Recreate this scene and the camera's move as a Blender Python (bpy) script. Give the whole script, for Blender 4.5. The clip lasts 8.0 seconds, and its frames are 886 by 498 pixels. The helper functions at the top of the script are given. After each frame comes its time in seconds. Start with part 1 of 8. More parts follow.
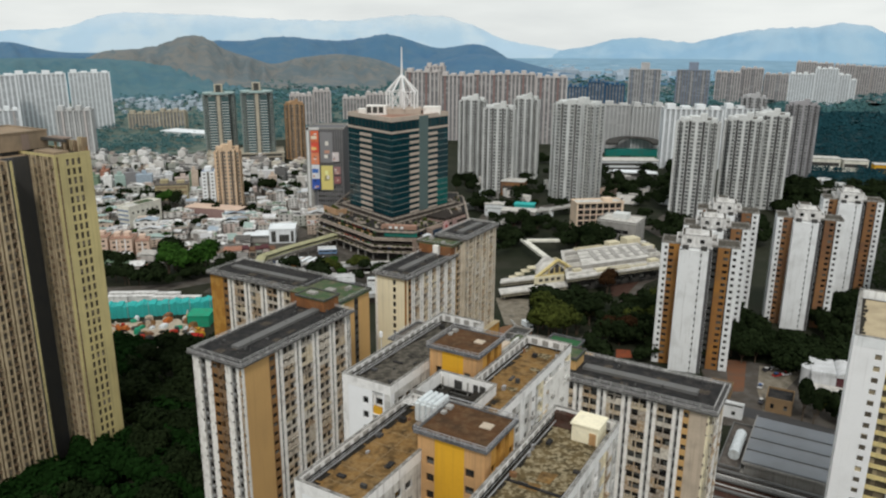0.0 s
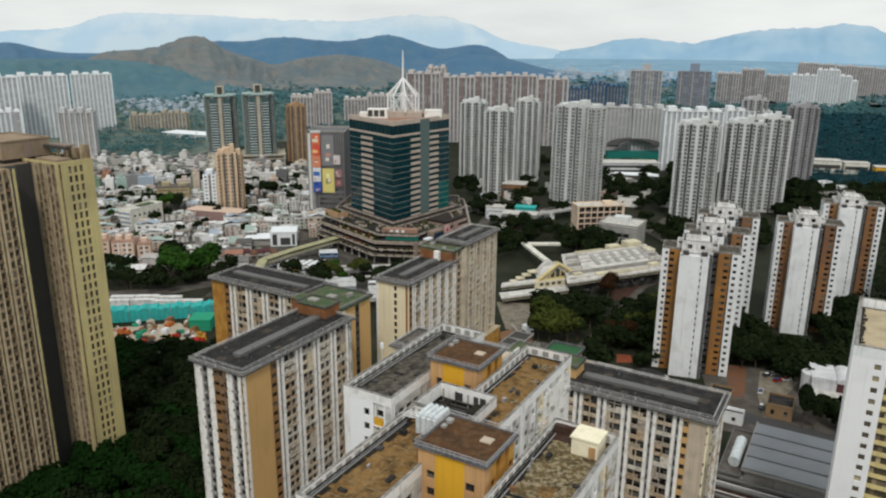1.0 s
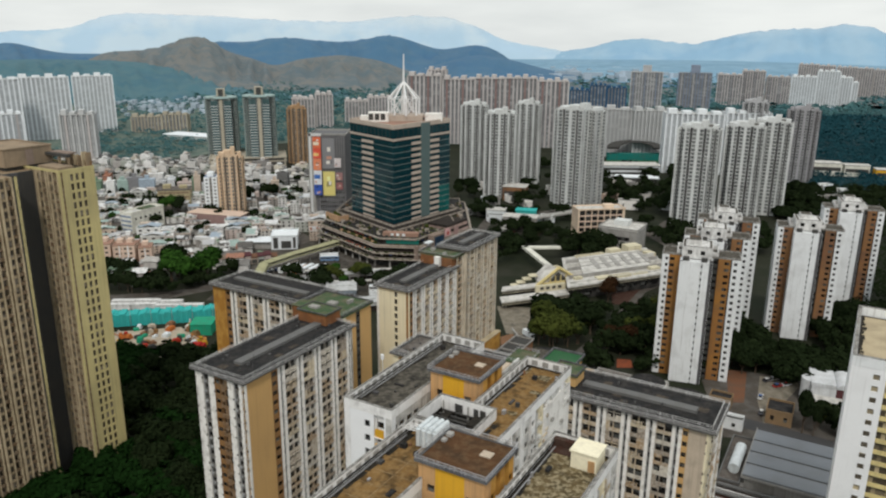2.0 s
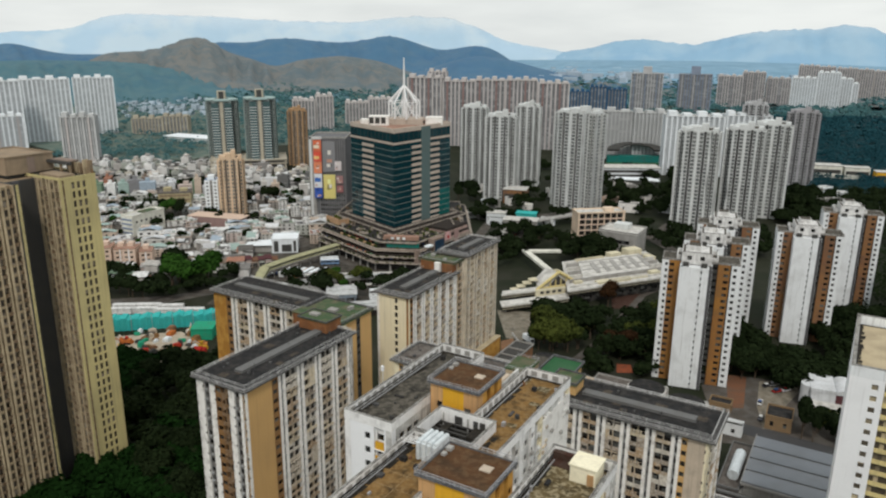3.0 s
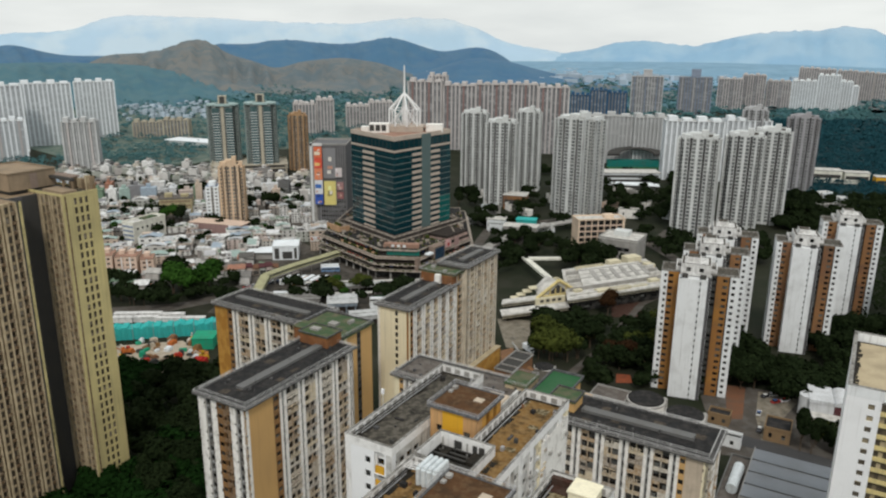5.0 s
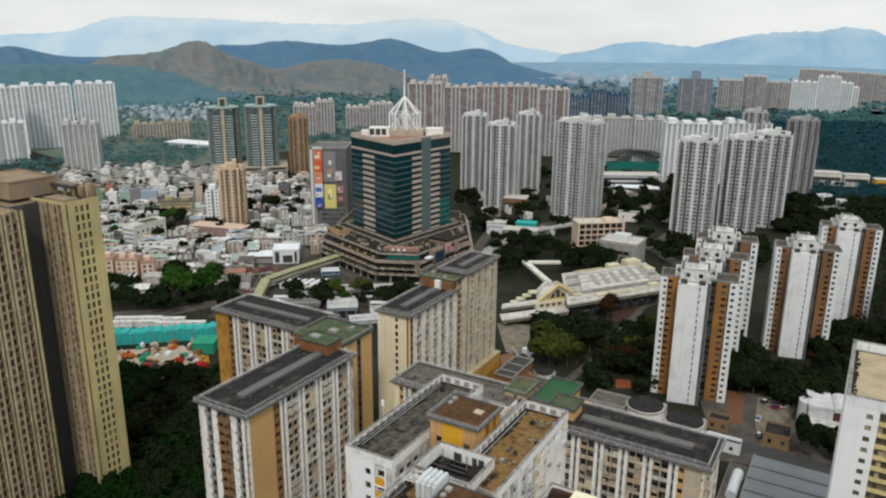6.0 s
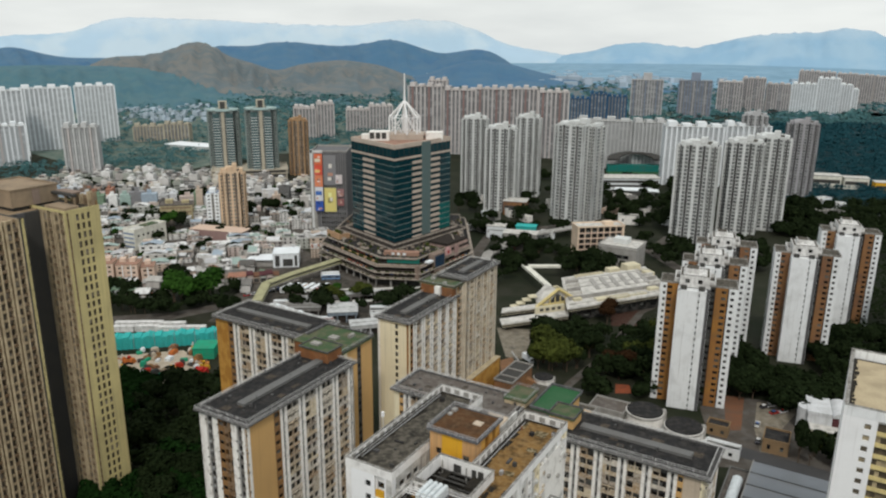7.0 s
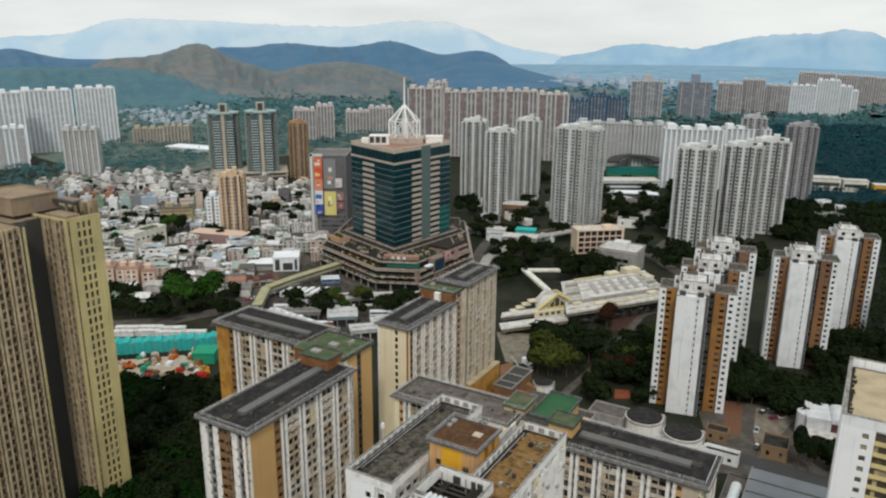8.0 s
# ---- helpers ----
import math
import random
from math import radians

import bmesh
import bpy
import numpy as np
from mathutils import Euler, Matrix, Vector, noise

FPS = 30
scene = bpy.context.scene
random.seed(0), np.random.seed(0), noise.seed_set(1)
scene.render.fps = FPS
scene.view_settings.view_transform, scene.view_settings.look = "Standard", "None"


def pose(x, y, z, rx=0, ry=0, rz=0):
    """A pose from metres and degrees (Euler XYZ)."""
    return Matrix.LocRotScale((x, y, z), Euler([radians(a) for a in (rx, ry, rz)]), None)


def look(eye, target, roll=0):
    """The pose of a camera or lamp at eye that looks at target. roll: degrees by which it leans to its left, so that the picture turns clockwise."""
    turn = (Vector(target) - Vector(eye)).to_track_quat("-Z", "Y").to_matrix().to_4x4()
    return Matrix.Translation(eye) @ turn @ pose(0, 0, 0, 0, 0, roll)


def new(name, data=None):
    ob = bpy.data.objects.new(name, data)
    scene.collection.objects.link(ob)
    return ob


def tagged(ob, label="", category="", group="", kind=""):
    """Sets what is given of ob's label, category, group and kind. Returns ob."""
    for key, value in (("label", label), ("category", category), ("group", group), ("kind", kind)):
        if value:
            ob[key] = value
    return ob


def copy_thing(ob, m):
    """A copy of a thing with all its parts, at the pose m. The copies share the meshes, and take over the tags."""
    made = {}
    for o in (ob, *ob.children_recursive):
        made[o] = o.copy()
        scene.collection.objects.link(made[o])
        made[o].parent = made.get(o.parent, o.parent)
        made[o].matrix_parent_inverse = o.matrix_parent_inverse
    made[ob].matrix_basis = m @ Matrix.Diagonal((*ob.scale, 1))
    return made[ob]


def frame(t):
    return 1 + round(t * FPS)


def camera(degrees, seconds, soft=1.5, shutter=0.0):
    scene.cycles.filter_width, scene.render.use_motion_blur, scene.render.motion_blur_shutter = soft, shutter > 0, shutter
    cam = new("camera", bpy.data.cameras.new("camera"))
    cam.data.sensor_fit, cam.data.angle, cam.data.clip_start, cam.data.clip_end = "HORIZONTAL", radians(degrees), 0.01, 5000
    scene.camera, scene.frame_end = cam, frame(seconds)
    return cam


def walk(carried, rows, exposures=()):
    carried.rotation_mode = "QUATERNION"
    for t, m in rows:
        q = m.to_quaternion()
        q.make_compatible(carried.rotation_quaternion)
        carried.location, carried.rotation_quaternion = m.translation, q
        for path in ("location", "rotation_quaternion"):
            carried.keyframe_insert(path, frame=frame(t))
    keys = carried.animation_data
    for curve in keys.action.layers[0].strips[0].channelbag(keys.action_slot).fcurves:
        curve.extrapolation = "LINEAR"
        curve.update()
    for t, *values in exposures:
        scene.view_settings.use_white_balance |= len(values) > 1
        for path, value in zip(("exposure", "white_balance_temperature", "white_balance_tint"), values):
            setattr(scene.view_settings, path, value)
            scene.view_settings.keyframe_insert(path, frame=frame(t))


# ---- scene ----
cam = camera(61.98, 8.0, soft=2.2)
PATH = [
    (0.0, look((0.000, 0.000, 132.000), (0.0005, 96.1363, 104.4718), 0.4811)),
    (1.0, look((0.057, -0.027, 134.208), (-0.0932, 96.1123, 106.6895), 0.5066)),
    (3.0, look((0.176, -0.048, 138.726), (-0.1220, 96.1013, 111.2442), 0.5273)),
    (4.0, look((0.235, -0.059, 141.015), (-0.1014, 96.0985, 113.5636), 0.5272)),
    (6.0, look((0.339, -0.127, 145.597), (-0.0455, 96.0585, 118.2431), 0.5182)),
    (7.0, look((0.381, -0.200, 147.868), (-0.0101, 96.0054, 120.5857), 0.5140)),
    (8.0, look((0.413, -0.311, 150.111), (0.0426, 95.9197, 122.9186), 0.5132)),
]
walk(cam, PATH)

# ---- sky, sun ----
world = bpy.data.worlds.new("sky")
scene.world = world
world.use_nodes = True
wn, wl = world.node_tree.nodes, world.node_tree.links
SUN_AZ, SUN_EL = 182.0, 50.0        # degrees clockwise from +y, and above the ground
sky = wn.new("ShaderNodeTexSky")
sky.sky_type, sky.sun_disc = "NISHITA", False
sky.sun_elevation, sky.sun_rotation = radians(SUN_EL), radians(SUN_AZ)
sky.air_density, sky.dust_density = 1.0, 3.0
coord = wn.new("ShaderNodeTexCoord")
stretch = wn.new("ShaderNodeMapping")
stretch.inputs["Scale"].default_value = (2.2, 2.2, 11.0)
cloud = wn.new("ShaderNodeTexNoise")
cloud.inputs["Scale"].default_value, cloud.inputs["Detail"].default_value = 1.6, 6.0
tone = wn.new("ShaderNodeValToRGB")
tone.color_ramp.elements[0].position, tone.color_ramp.elements[1].position = 0.36, 0.66
tone.color_ramp.elements[0].color = (8.65, 9.05, 9.0, 1)
tone.color_ramp.elements[1].color = (10.65, 11.0, 10.75, 1)
cover = wn.new("ShaderNodeMix")
cover.data_type = "RGBA"
cover.inputs["Factor"].default_value = 0.88
wl.new(coord.outputs["Generated"], stretch.inputs["Vector"])
wl.new(stretch.outputs["Vector"], cloud.inputs["Vector"])
wl.new(cloud.outputs["Fac"], tone.inputs["Fac"])
wl.new(sky.outputs["Color"], cover.inputs["A"])
wl.new(tone.outputs["Color"], cover.inputs["B"])
back = wn["Background"]
back.inputs["Strength"].default_value = 0.0895
wl.new(cover.outputs["Result"], back.inputs["Color"])

sun = new("sun", bpy.data.lights.new("sun", "SUN"))
sun.data.energy, sun.data.angle, sun.data.color = 1.5, radians(9), (1.0, 0.95, 0.88)
az = radians(SUN_AZ)
sun.matrix_basis = look((0, 0, 400), (-math.sin(az) * 400, -math.cos(az) * 400, 400 - 400 * math.tan(radians(SUN_EL))))

# ---- tools ----
def G(a, b, z=0.0):
    """A place in the estate's own grid: a along the long blocks, b across them."""
    return (0.5 * a + 0.8660254 * b, 0.8660254 * a - 0.5 * b, z)


def grid_pose(a, b, z=0.0):
    return pose(*G(a, b, z), 0, 0, -30)


class Shape:
    """Vertices and faces of one mesh."""

    def __init__(self):
        self.v, self.f = [], []

    def box(self, x0, x1, y0, y1, z0, z1):
        n = len(self.v)
        self.v += [(x0, y0, z0), (x1, y0, z0), (x1, y1, z0), (x0, y1, z0), (x0, y0, z1), (x1, y0, z1), (x1, y1, z1), (x0, y1, z1)]
        self.f += [tuple(n + i for i in q) for q in ((0, 3, 2, 1), (4, 5, 6, 7), (0, 1, 5, 4), (1, 2, 6, 5), (2, 3, 7, 6), (3, 0, 4, 7))]
        return self

    def prism(self, poly, z0, z1):
        """A flat polygon, counter-clockwise from above, drawn up from z0 to z1."""
        n, k = len(self.v), len(poly)
        self.v += [(x, y, z0) for x, y in poly] + [(x, y, z1) for x, y in poly]
        self.f += [tuple(n + k - 1 - i for i in range(k)), tuple(n + k + i for i in range(k))]
        self.f += [(n + i, n + (i + 1) % k, n + k + (i + 1) % k, n + k + i) for i in range(k)]
        return self

    def tube(self, p, q, r, sides=6, r2=None):
        p, q = Vector(p), Vector(q)
        turn = (q - p).to_track_quat("Z", "Y")
        n = len(self.v)
        for end, rad in ((p, r), (q, r if r2 is None else r2)):
            for i in range(sides):
                t = 2 * math.pi * i / sides
                self.v.append(tuple(end + turn @ Vector((rad * math.cos(t), rad * math.sin(t), 0))))
        self.f += [(n + i, n + (i + 1) % sides, n + sides + (i + 1) % sides, n + sides + i) for i in range(sides)]
        self.f += [tuple(n + sides - 1 - i for i in range(sides)), tuple(n + sides + i for i in range(sides))]
        return self

    def rim(self, x0, x1, y0, y1, z0, z1, w, sides="nsew"):
        """A low wall of width w round a rectangle, or along some of its sides."""
        ya, yb = y0 + (w if "s" in sides else 0), y1 - (w if "n" in sides else 0)
        for side, b in (("s", (x0, x1, y0, y0 + w)), ("n", (x0, x1, y1 - w, y1)), ("w", (x0, x0 + w, ya, yb)), ("e", (x1 - w, x1, ya, yb))):
            if side in sides:
                self.box(*b, z0, z1)
        return self

    def rail(self, x0, x1, y0, y1, z, h=1.0, r=0.05, step=3.0):
        """A pipe railing round a rectangle."""
        c = [(x0, y0), (x1, y0), (x1, y1), (x0, y1)]
        for (ax, ay), (bx, by) in zip(c, c[1:] + c[:1]):
            for k in (0.5, 1.0):
                self.tube((ax, ay, z + h * k), (bx, by, z + h * k), r, 4)
            n = max(1, round(math.hypot(bx - ax, by - ay) / step))
            for i in range(n):
                x, y = ax + (bx - ax) * i / n, ay + (by - ay) * i / n
                self.tube((x, y, z), (x, y, z + h), r, 4)
        return self

    def mesh(self, name):
        me = bpy.data.meshes.new(name)
        me.from_pydata(self.v, [], self.f)
        me.update()
        return me


def part(name, shape, material, parent, label="", m=None, kind=""):
    """One mesh under a thing or a part; a ready mesh is shared."""
    me = shape.mesh(name) if isinstance(shape, Shape) else shape
    if not me.materials:
        me.materials.append(material)
    ob = new(name, me)
    ob.parent = parent
    if m is not None:
        ob.matrix_basis = m
    return tagged(ob, label, kind=kind)


def thing(name, label, category, m=None, group="", kind=""):
    ob = new(name)
    ob.empty_display_size = 0.5
    if m is not None:
        ob.matrix_basis = m
    return tagged(ob, label, category, group, kind)


def single(name, shape, material, label, category, m=None, group="", kind=""):
    """A thing that is one plain mesh."""
    ob = new(name, shape.mesh(name) if isinstance(shape, Shape) else shape)
    if not ob.data.materials:
        ob.data.materials.append(material)
    if m is not None:
        ob.matrix_basis = m
    return tagged(ob, label, category, group, kind)


# ---- materials ----
def surface(name, color, rough=0.85, stain=0.35, size=6.0, streak=0.0, grain=0.25, metal=0.0, dirt=(0.09, 0.08, 0.065), vary=0.0, tints=(), bump=0.15, scales=None, islands=False, lo=0.42):
    """A procedural surface: a base colour, stains and run-off streaks, fine grain and relief; tints: colours taken at random object by object, or island by island in joined meshes."""
    mat = bpy.data.materials.new(name)
    mat.use_nodes = True
    n, l = mat.node_tree.nodes, mat.node_tree.links
    bsdf = n["Principled BSDF"]
    bsdf.inputs["Roughness"].default_value, bsdf.inputs["Metallic"].default_value = rough, metal
    bsdf.inputs["Specular IOR Level"].default_value = 0.12 if rough > 0.6 else 0.4
    geo = n.new("ShaderNodeNewGeometry")

    def noise_at(scale, detail, vector=(1, 1, 1)):
        m = n.new("ShaderNodeMapping")
        m.inputs["Scale"].default_value = vector
        t = n.new("ShaderNodeTexNoise")
        t.inputs["Scale"].default_value, t.inputs["Detail"].default_value = scale, detail
        l.new(geo.outputs["Position"], m.inputs["Vector"])
        l.new(m.outputs["Vector"], t.inputs["Vector"])
        return t.outputs["Fac"]

    def ramp(value, lo, hi, top=1.0):
        r = n.new("ShaderNodeMapRange")
        r.inputs["From Min"].default_value, r.inputs["From Max"].default_value, r.inputs["To Max"].default_value = lo, hi, top
        l.new(value, r.inputs["Value"])
        return r.outputs["Result"]

    def blend(fac, a, b, how="MIX"):
        x = n.new("ShaderNodeMix")
        x.data_type, x.blend_type = "RGBA", how
        l.new(fac, x.inputs["Factor"])
        for slot, v in (("A", a), ("B", b)):
            if isinstance(v, tuple):
                x.inputs[slot].default_value = (*v, 1)
            else:
                l.new(v, x.inputs[slot])
        return x.outputs["Result"]

    info = n.new("ShaderNodeObjectInfo")
    if tints:
        pick = geo.outputs["Random Per Island"] if islands else info.outputs["Random"]
        r = n.new("ShaderNodeValToRGB")
        r.color_ramp.interpolation = "CONSTANT"
        every = [color, *tints]
        while len(r.color_ramp.elements) < len(every):
            r.color_ramp.elements.new(0.5)
        for i, c in enumerate(every):
            r.color_ramp.elements[i].position, r.color_ramp.elements[i].color = i / len(every), (*c, 1)
        l.new(pick, r.inputs["Fac"])
        col = r.outputs["Color"]
    else:
        col = tuple(color)
    col = blend(ramp(noise_at(1 / size, 5), lo, 0.72, stain), col, tuple(dirt))
    if streak:
        col = blend(ramp(noise_at(1.6, 4, (1, 1, 0.04)), lo + 0.08, 0.76, streak), col, tuple(dirt))
    if scales:
        other, s2, amount = scales
        col = blend(ramp(noise_at(1 / s2, 6), 0.45, 0.6, amount), col, tuple(other))
    g = noise_at(2.2, 4)
    col = blend(ramp(g, 0.35, 0.75, grain), col, tuple(c * 0.55 for c in color))
    if vary:
        col = blend(ramp(info.outputs["Random"], 0, 1, vary), col, tuple(c * 0.4 for c in color))
    l.new(col, bsdf.inputs["Base Color"])
    if bump:
        b = n.new("ShaderNodeBump")
        b.inputs["Strength"].default_value, b.inputs["Distance"].default_value = bump, 0.15
        l.new(g, b.inputs["Height"])
        l.new(b.outputs["Normal"], bsdf.inputs["Normal"])
    return mat


def pane(name, color, rough=0.12, spec=0.6, vary=0.5, light=(0.35, 0.36, 0.34), cell=(2.4, 2.4, 1.35)):
    """Window glass seen from outside with a dark room behind; some panes have pale curtains."""
    mat = bpy.data.materials.new(name)
    mat.use_nodes = True
    n, l = mat.node_tree.nodes, mat.node_tree.links
    bsdf = n["Principled BSDF"]
    bsdf.inputs["Roughness"].default_value, bsdf.inputs["Specular IOR Level"].default_value = rough, spec
    geo = n.new("ShaderNodeNewGeometry")
    r = n.new("ShaderNodeMapRange")
    r.inputs["From Min"].default_value, r.inputs["From Max"].default_value, r.inputs["To Max"].default_value = 0.62, 1.0, vary
    if cell:
        snap, rnd = n.new("ShaderNodeVectorMath"), n.new("ShaderNodeTexWhiteNoise")
        snap.operation = "SNAP"
        snap.inputs[1].default_value = cell
        l.new(geo.outputs["Position"], snap.inputs[0])
        l.new(snap.outputs["Vector"], rnd.inputs["Vector"])
        l.new(rnd.outputs["Value"], r.inputs["Value"])
    else:
        l.new(geo.outputs["Random Per Island"], r.inputs["Value"])
    x = n.new("ShaderNodeMix")
    x.data_type = "RGBA"
    x.inputs["A"].default_value, x.inputs["B"].default_value = (*color, 1), (*light, 1)
    l.new(r.outputs["Result"], x.inputs["Factor"])
    l.new(x.outputs["Result"], bsdf.inputs["Base Color"])
    return mat


M = {}
M["white"] = surface("white_wall_paint", (0.755, 0.775, 0.785), stain=0.25, streak=0.4, size=5, grain=0.12, dirt=(0.2, 0.19, 0.17), lo=0.5)
M["offwhite"] = surface("worn_white_paint", (0.84, 0.82, 0.78), stain=0.4, streak=0.45, size=1.8, grain=0.25, dirt=(0.13, 0.095, 0.06), lo=0.52)
M["xwhite"] = surface("weather_stained_white_paint", (0.82, 0.815, 0.80), stain=0.3, streak=0.6, size=2.2, grain=0.25, dirt=(0.10, 0.088, 0.07), bump=0.2, lo=0.52)
M["cleanwhite"] = surface("smooth_white_wall_paint", (0.83, 0.84, 0.85), stain=0.1, streak=0.18, size=6, grain=0.06, dirt=(0.3, 0.29, 0.27), lo=0.5)
M["xgrime"] = surface("soot_streaked_pale_wall", (0.66, 0.655, 0.63), stain=0.55, streak=0.75, size=1.6, grain=0.35, dirt=(0.085, 0.075, 0.06), bump=0.2)
M["tan"] = surface("tan_wall_paint", (0.56, 0.35, 0.145), stain=0.12, streak=0.12, size=14, grain=0.06)
M["cream"] = surface("cream_wall_paint", (0.83, 0.75, 0.54), stain=0.12, streak=0.2, size=14, grain=0.1)
M["ochre"] = surface("ochre_wall_paint", (0.52, 0.28, 0.065), stain=0.2, streak=0.3, size=8, grain=0.12, scales=((0.27, 0.11, 0.02), 3.5, 0.55))
M["yellow"] = surface("yellow_wall_paint", (0.66, 0.36, 0.03), stain=0.12, streak=0.15, size=8, grain=0.1)
M["olive"] = surface("yellow_green_wall_paint", (0.565, 0.485, 0.235), stain=0.25, streak=0.3, size=12, grain=0.12)
M["stripe"] = surface("beige_striped_wall", (0.53, 0.43, 0.285), stain=0.5, streak=0.5, size=3, grain=0.35, dirt=(0.13, 0.09, 0.05))
M["stripepale"] = surface("grey_beige_pilaster", (0.66, 0.59, 0.475), stain=0.4, streak=0.5, size=3, grain=0.3, dirt=(0.16, 0.12, 0.08))
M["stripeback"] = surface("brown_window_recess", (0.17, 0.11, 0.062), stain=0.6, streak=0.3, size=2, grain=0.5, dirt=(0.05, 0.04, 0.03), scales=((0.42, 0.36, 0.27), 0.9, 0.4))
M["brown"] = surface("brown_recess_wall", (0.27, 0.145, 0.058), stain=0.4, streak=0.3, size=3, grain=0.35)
M["rustfresh"] = surface("orange_brown_wall", (0.345, 0.165, 0.045), stain=0.4, streak=0.5, size=5, scales=((0.26, 0.12, 0.05), 7, 0.5))
M["rust"] = surface("rust_brown_wall", (0.235, 0.118, 0.062), stain=0.5, streak=0.55, size=4, scales=((0.34, 0.17, 0.06), 9, 0.4))
M["rustorange"] = surface("orange_rust_wall", (0.26, 0.112, 0.045), stain=0.45, streak=0.45, size=3, scales=((0.14, 0.06, 0.028), 2.5, 0.55))
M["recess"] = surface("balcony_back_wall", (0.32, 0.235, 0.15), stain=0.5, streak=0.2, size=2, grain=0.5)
# Near-black for openings; also holds the shade of slots and undersides.
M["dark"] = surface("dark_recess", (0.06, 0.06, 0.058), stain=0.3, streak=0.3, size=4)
M["balcony"] = surface("balcony_front", (0.56, 0.45, 0.31), stain=0.5, streak=0.4, size=0.9, grain=0.5, dirt=(0.07, 0.05, 0.035), scales=((0.62, 0.58, 0.52), 0.5, 0.55), tints=((0.70, 0.66, 0.58), (0.40, 0.27, 0.15), (0.54, 0.43, 0.29), (0.30, 0.25, 0.20), (0.60, 0.53, 0.43), (0.44, 0.30, 0.17), (0.70, 0.60, 0.42)))
M["roofslab"] = surface("grey_roof_edge", (0.072, 0.072, 0.073), stain=0.7, size=2.2, grain=0.45, dirt=(0.04, 0.038, 0.035), scales=((0.20, 0.195, 0.19), 1.2, 0.4))
M["roofdark"] = surface("dark_bitumen_roof", (0.026, 0.026, 0.027), stain=0.6, size=2.2, grain=0.5, dirt=(0.10, 0.09, 0.08), scales=((0.014, 0.014, 0.014), 1.1, 0.8), bump=0.3)
M["roofstrip"] = surface("pale_roof_strip", (0.15, 0.15, 0.148), stain=0.4, size=5, grain=0.3)
M["roofbrown"] = surface("dirty_brown_roof", (0.23, 0.132, 0.046), stain=1.0, size=2.0, grain=0.6, dirt=(0.022, 0.018, 0.011), scales=((0.31, 0.205, 0.095), 0.9, 0.5), bump=0.35)
M["roofgrey"] = surface("dirty_grey_roof", (0.075, 0.068, 0.055), stain=1.0, size=1.6, grain=0.6, dirt=(0.016, 0.016, 0.014), scales=((0.19, 0.17, 0.14), 0.9, 0.5), bump=0.3)
M["roofmoss"] = surface("mossy_roof", (0.13, 0.095, 0.045), stain=1.0, size=1.9, grain=0.6, dirt=(0.02, 0.018, 0.01), scales=((0.40, 0.34, 0.22), 0.7, 0.7), bump=0.35)
M["roofgreen"] = surface("green_painted_roof", (0.058, 0.098, 0.047), stain=0.95, size=3.5, grain=0.4, dirt=(0.16, 0.13, 0.09))
M["courtgreen"] = surface("green_court", (0.03, 0.105, 0.045), stain=0.35, size=4, grain=0.2, dirt=(0.1, 0.14, 0.09))
M["railpale"] = surface("white_painted_rail", (0.56, 0.56, 0.55), rough=0.6, stain=0.4, size=1.5, bump=0)
M["eavetrim"] = surface("pale_eave_trim", (0.25, 0.245, 0.235), stain=0.8, size=1.2, grain=0.4, dirt=(0.07, 0.065, 0.06))
M["roofpatch"] = surface("rusty_roof_patch", (0.07, 0.058, 0.046), stain=0.8, size=1.0, grain=0.5, dirt=(0.02, 0.02, 0.02), scales=((0.15, 0.12, 0.09), 0.8, 0.4))
M["ledge"] = surface("dark_edge_box", (0.11, 0.095, 0.08), stain=0.6, size=0.8, grain=0.5, scales=((0.36, 0.33, 0.29), 0.6, 0.5))
M["unitgrey"] = surface("grey_cooling_unit", (0.40, 0.41, 0.41), stain=0.7, size=0.8, grain=0.4, dirt=(0.05, 0.05, 0.05))
M["rail"] = surface("galvanised_rail", (0.42, 0.42, 0.43), rough=0.5, stain=0.2, metal=0.4, bump=0)
M["window"] = pane("window_glass", (0.010, 0.010, 0.010), vary=0.35)
# Far window rows are lightened and greyed; haze is in the colour.
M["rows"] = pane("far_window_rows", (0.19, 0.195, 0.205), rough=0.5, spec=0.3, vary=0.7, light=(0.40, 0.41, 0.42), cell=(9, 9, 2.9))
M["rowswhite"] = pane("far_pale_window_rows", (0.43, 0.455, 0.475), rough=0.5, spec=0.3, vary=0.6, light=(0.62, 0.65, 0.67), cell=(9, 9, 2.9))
M["gutterblack"] = surface("soot_black_gutter", (0.022, 0.02, 0.017), stain=0.5, size=1.0, grain=0.5, dirt=(0.06, 0.05, 0.035), bump=0.3)
M["coping"] = surface("grimy_coping", (0.24, 0.23, 0.21), stain=0.9, size=1.6, grain=0.5, dirt=(0.035, 0.033, 0.03), scales=((0.62, 0.61, 0.58), 1.1, 0.35))
M["eaveroof"] = surface("dark_grey_eave", (0.12, 0.122, 0.128), stain=0.6, size=1.8, grain=0.45, dirt=(0.04, 0.04, 0.04), scales=((0.24, 0.24, 0.24), 1.2, 0.35))
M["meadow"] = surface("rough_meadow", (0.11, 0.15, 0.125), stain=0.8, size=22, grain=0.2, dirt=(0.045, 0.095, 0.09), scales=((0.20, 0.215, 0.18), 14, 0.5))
# The teal in this floor colour is haze.
M["woodfloor"] = surface("hazed_woodland_floor", (0.015, 0.045, 0.053), stain=0.5, size=30, grain=0.3, dirt=(0.009, 0.028, 0.034))
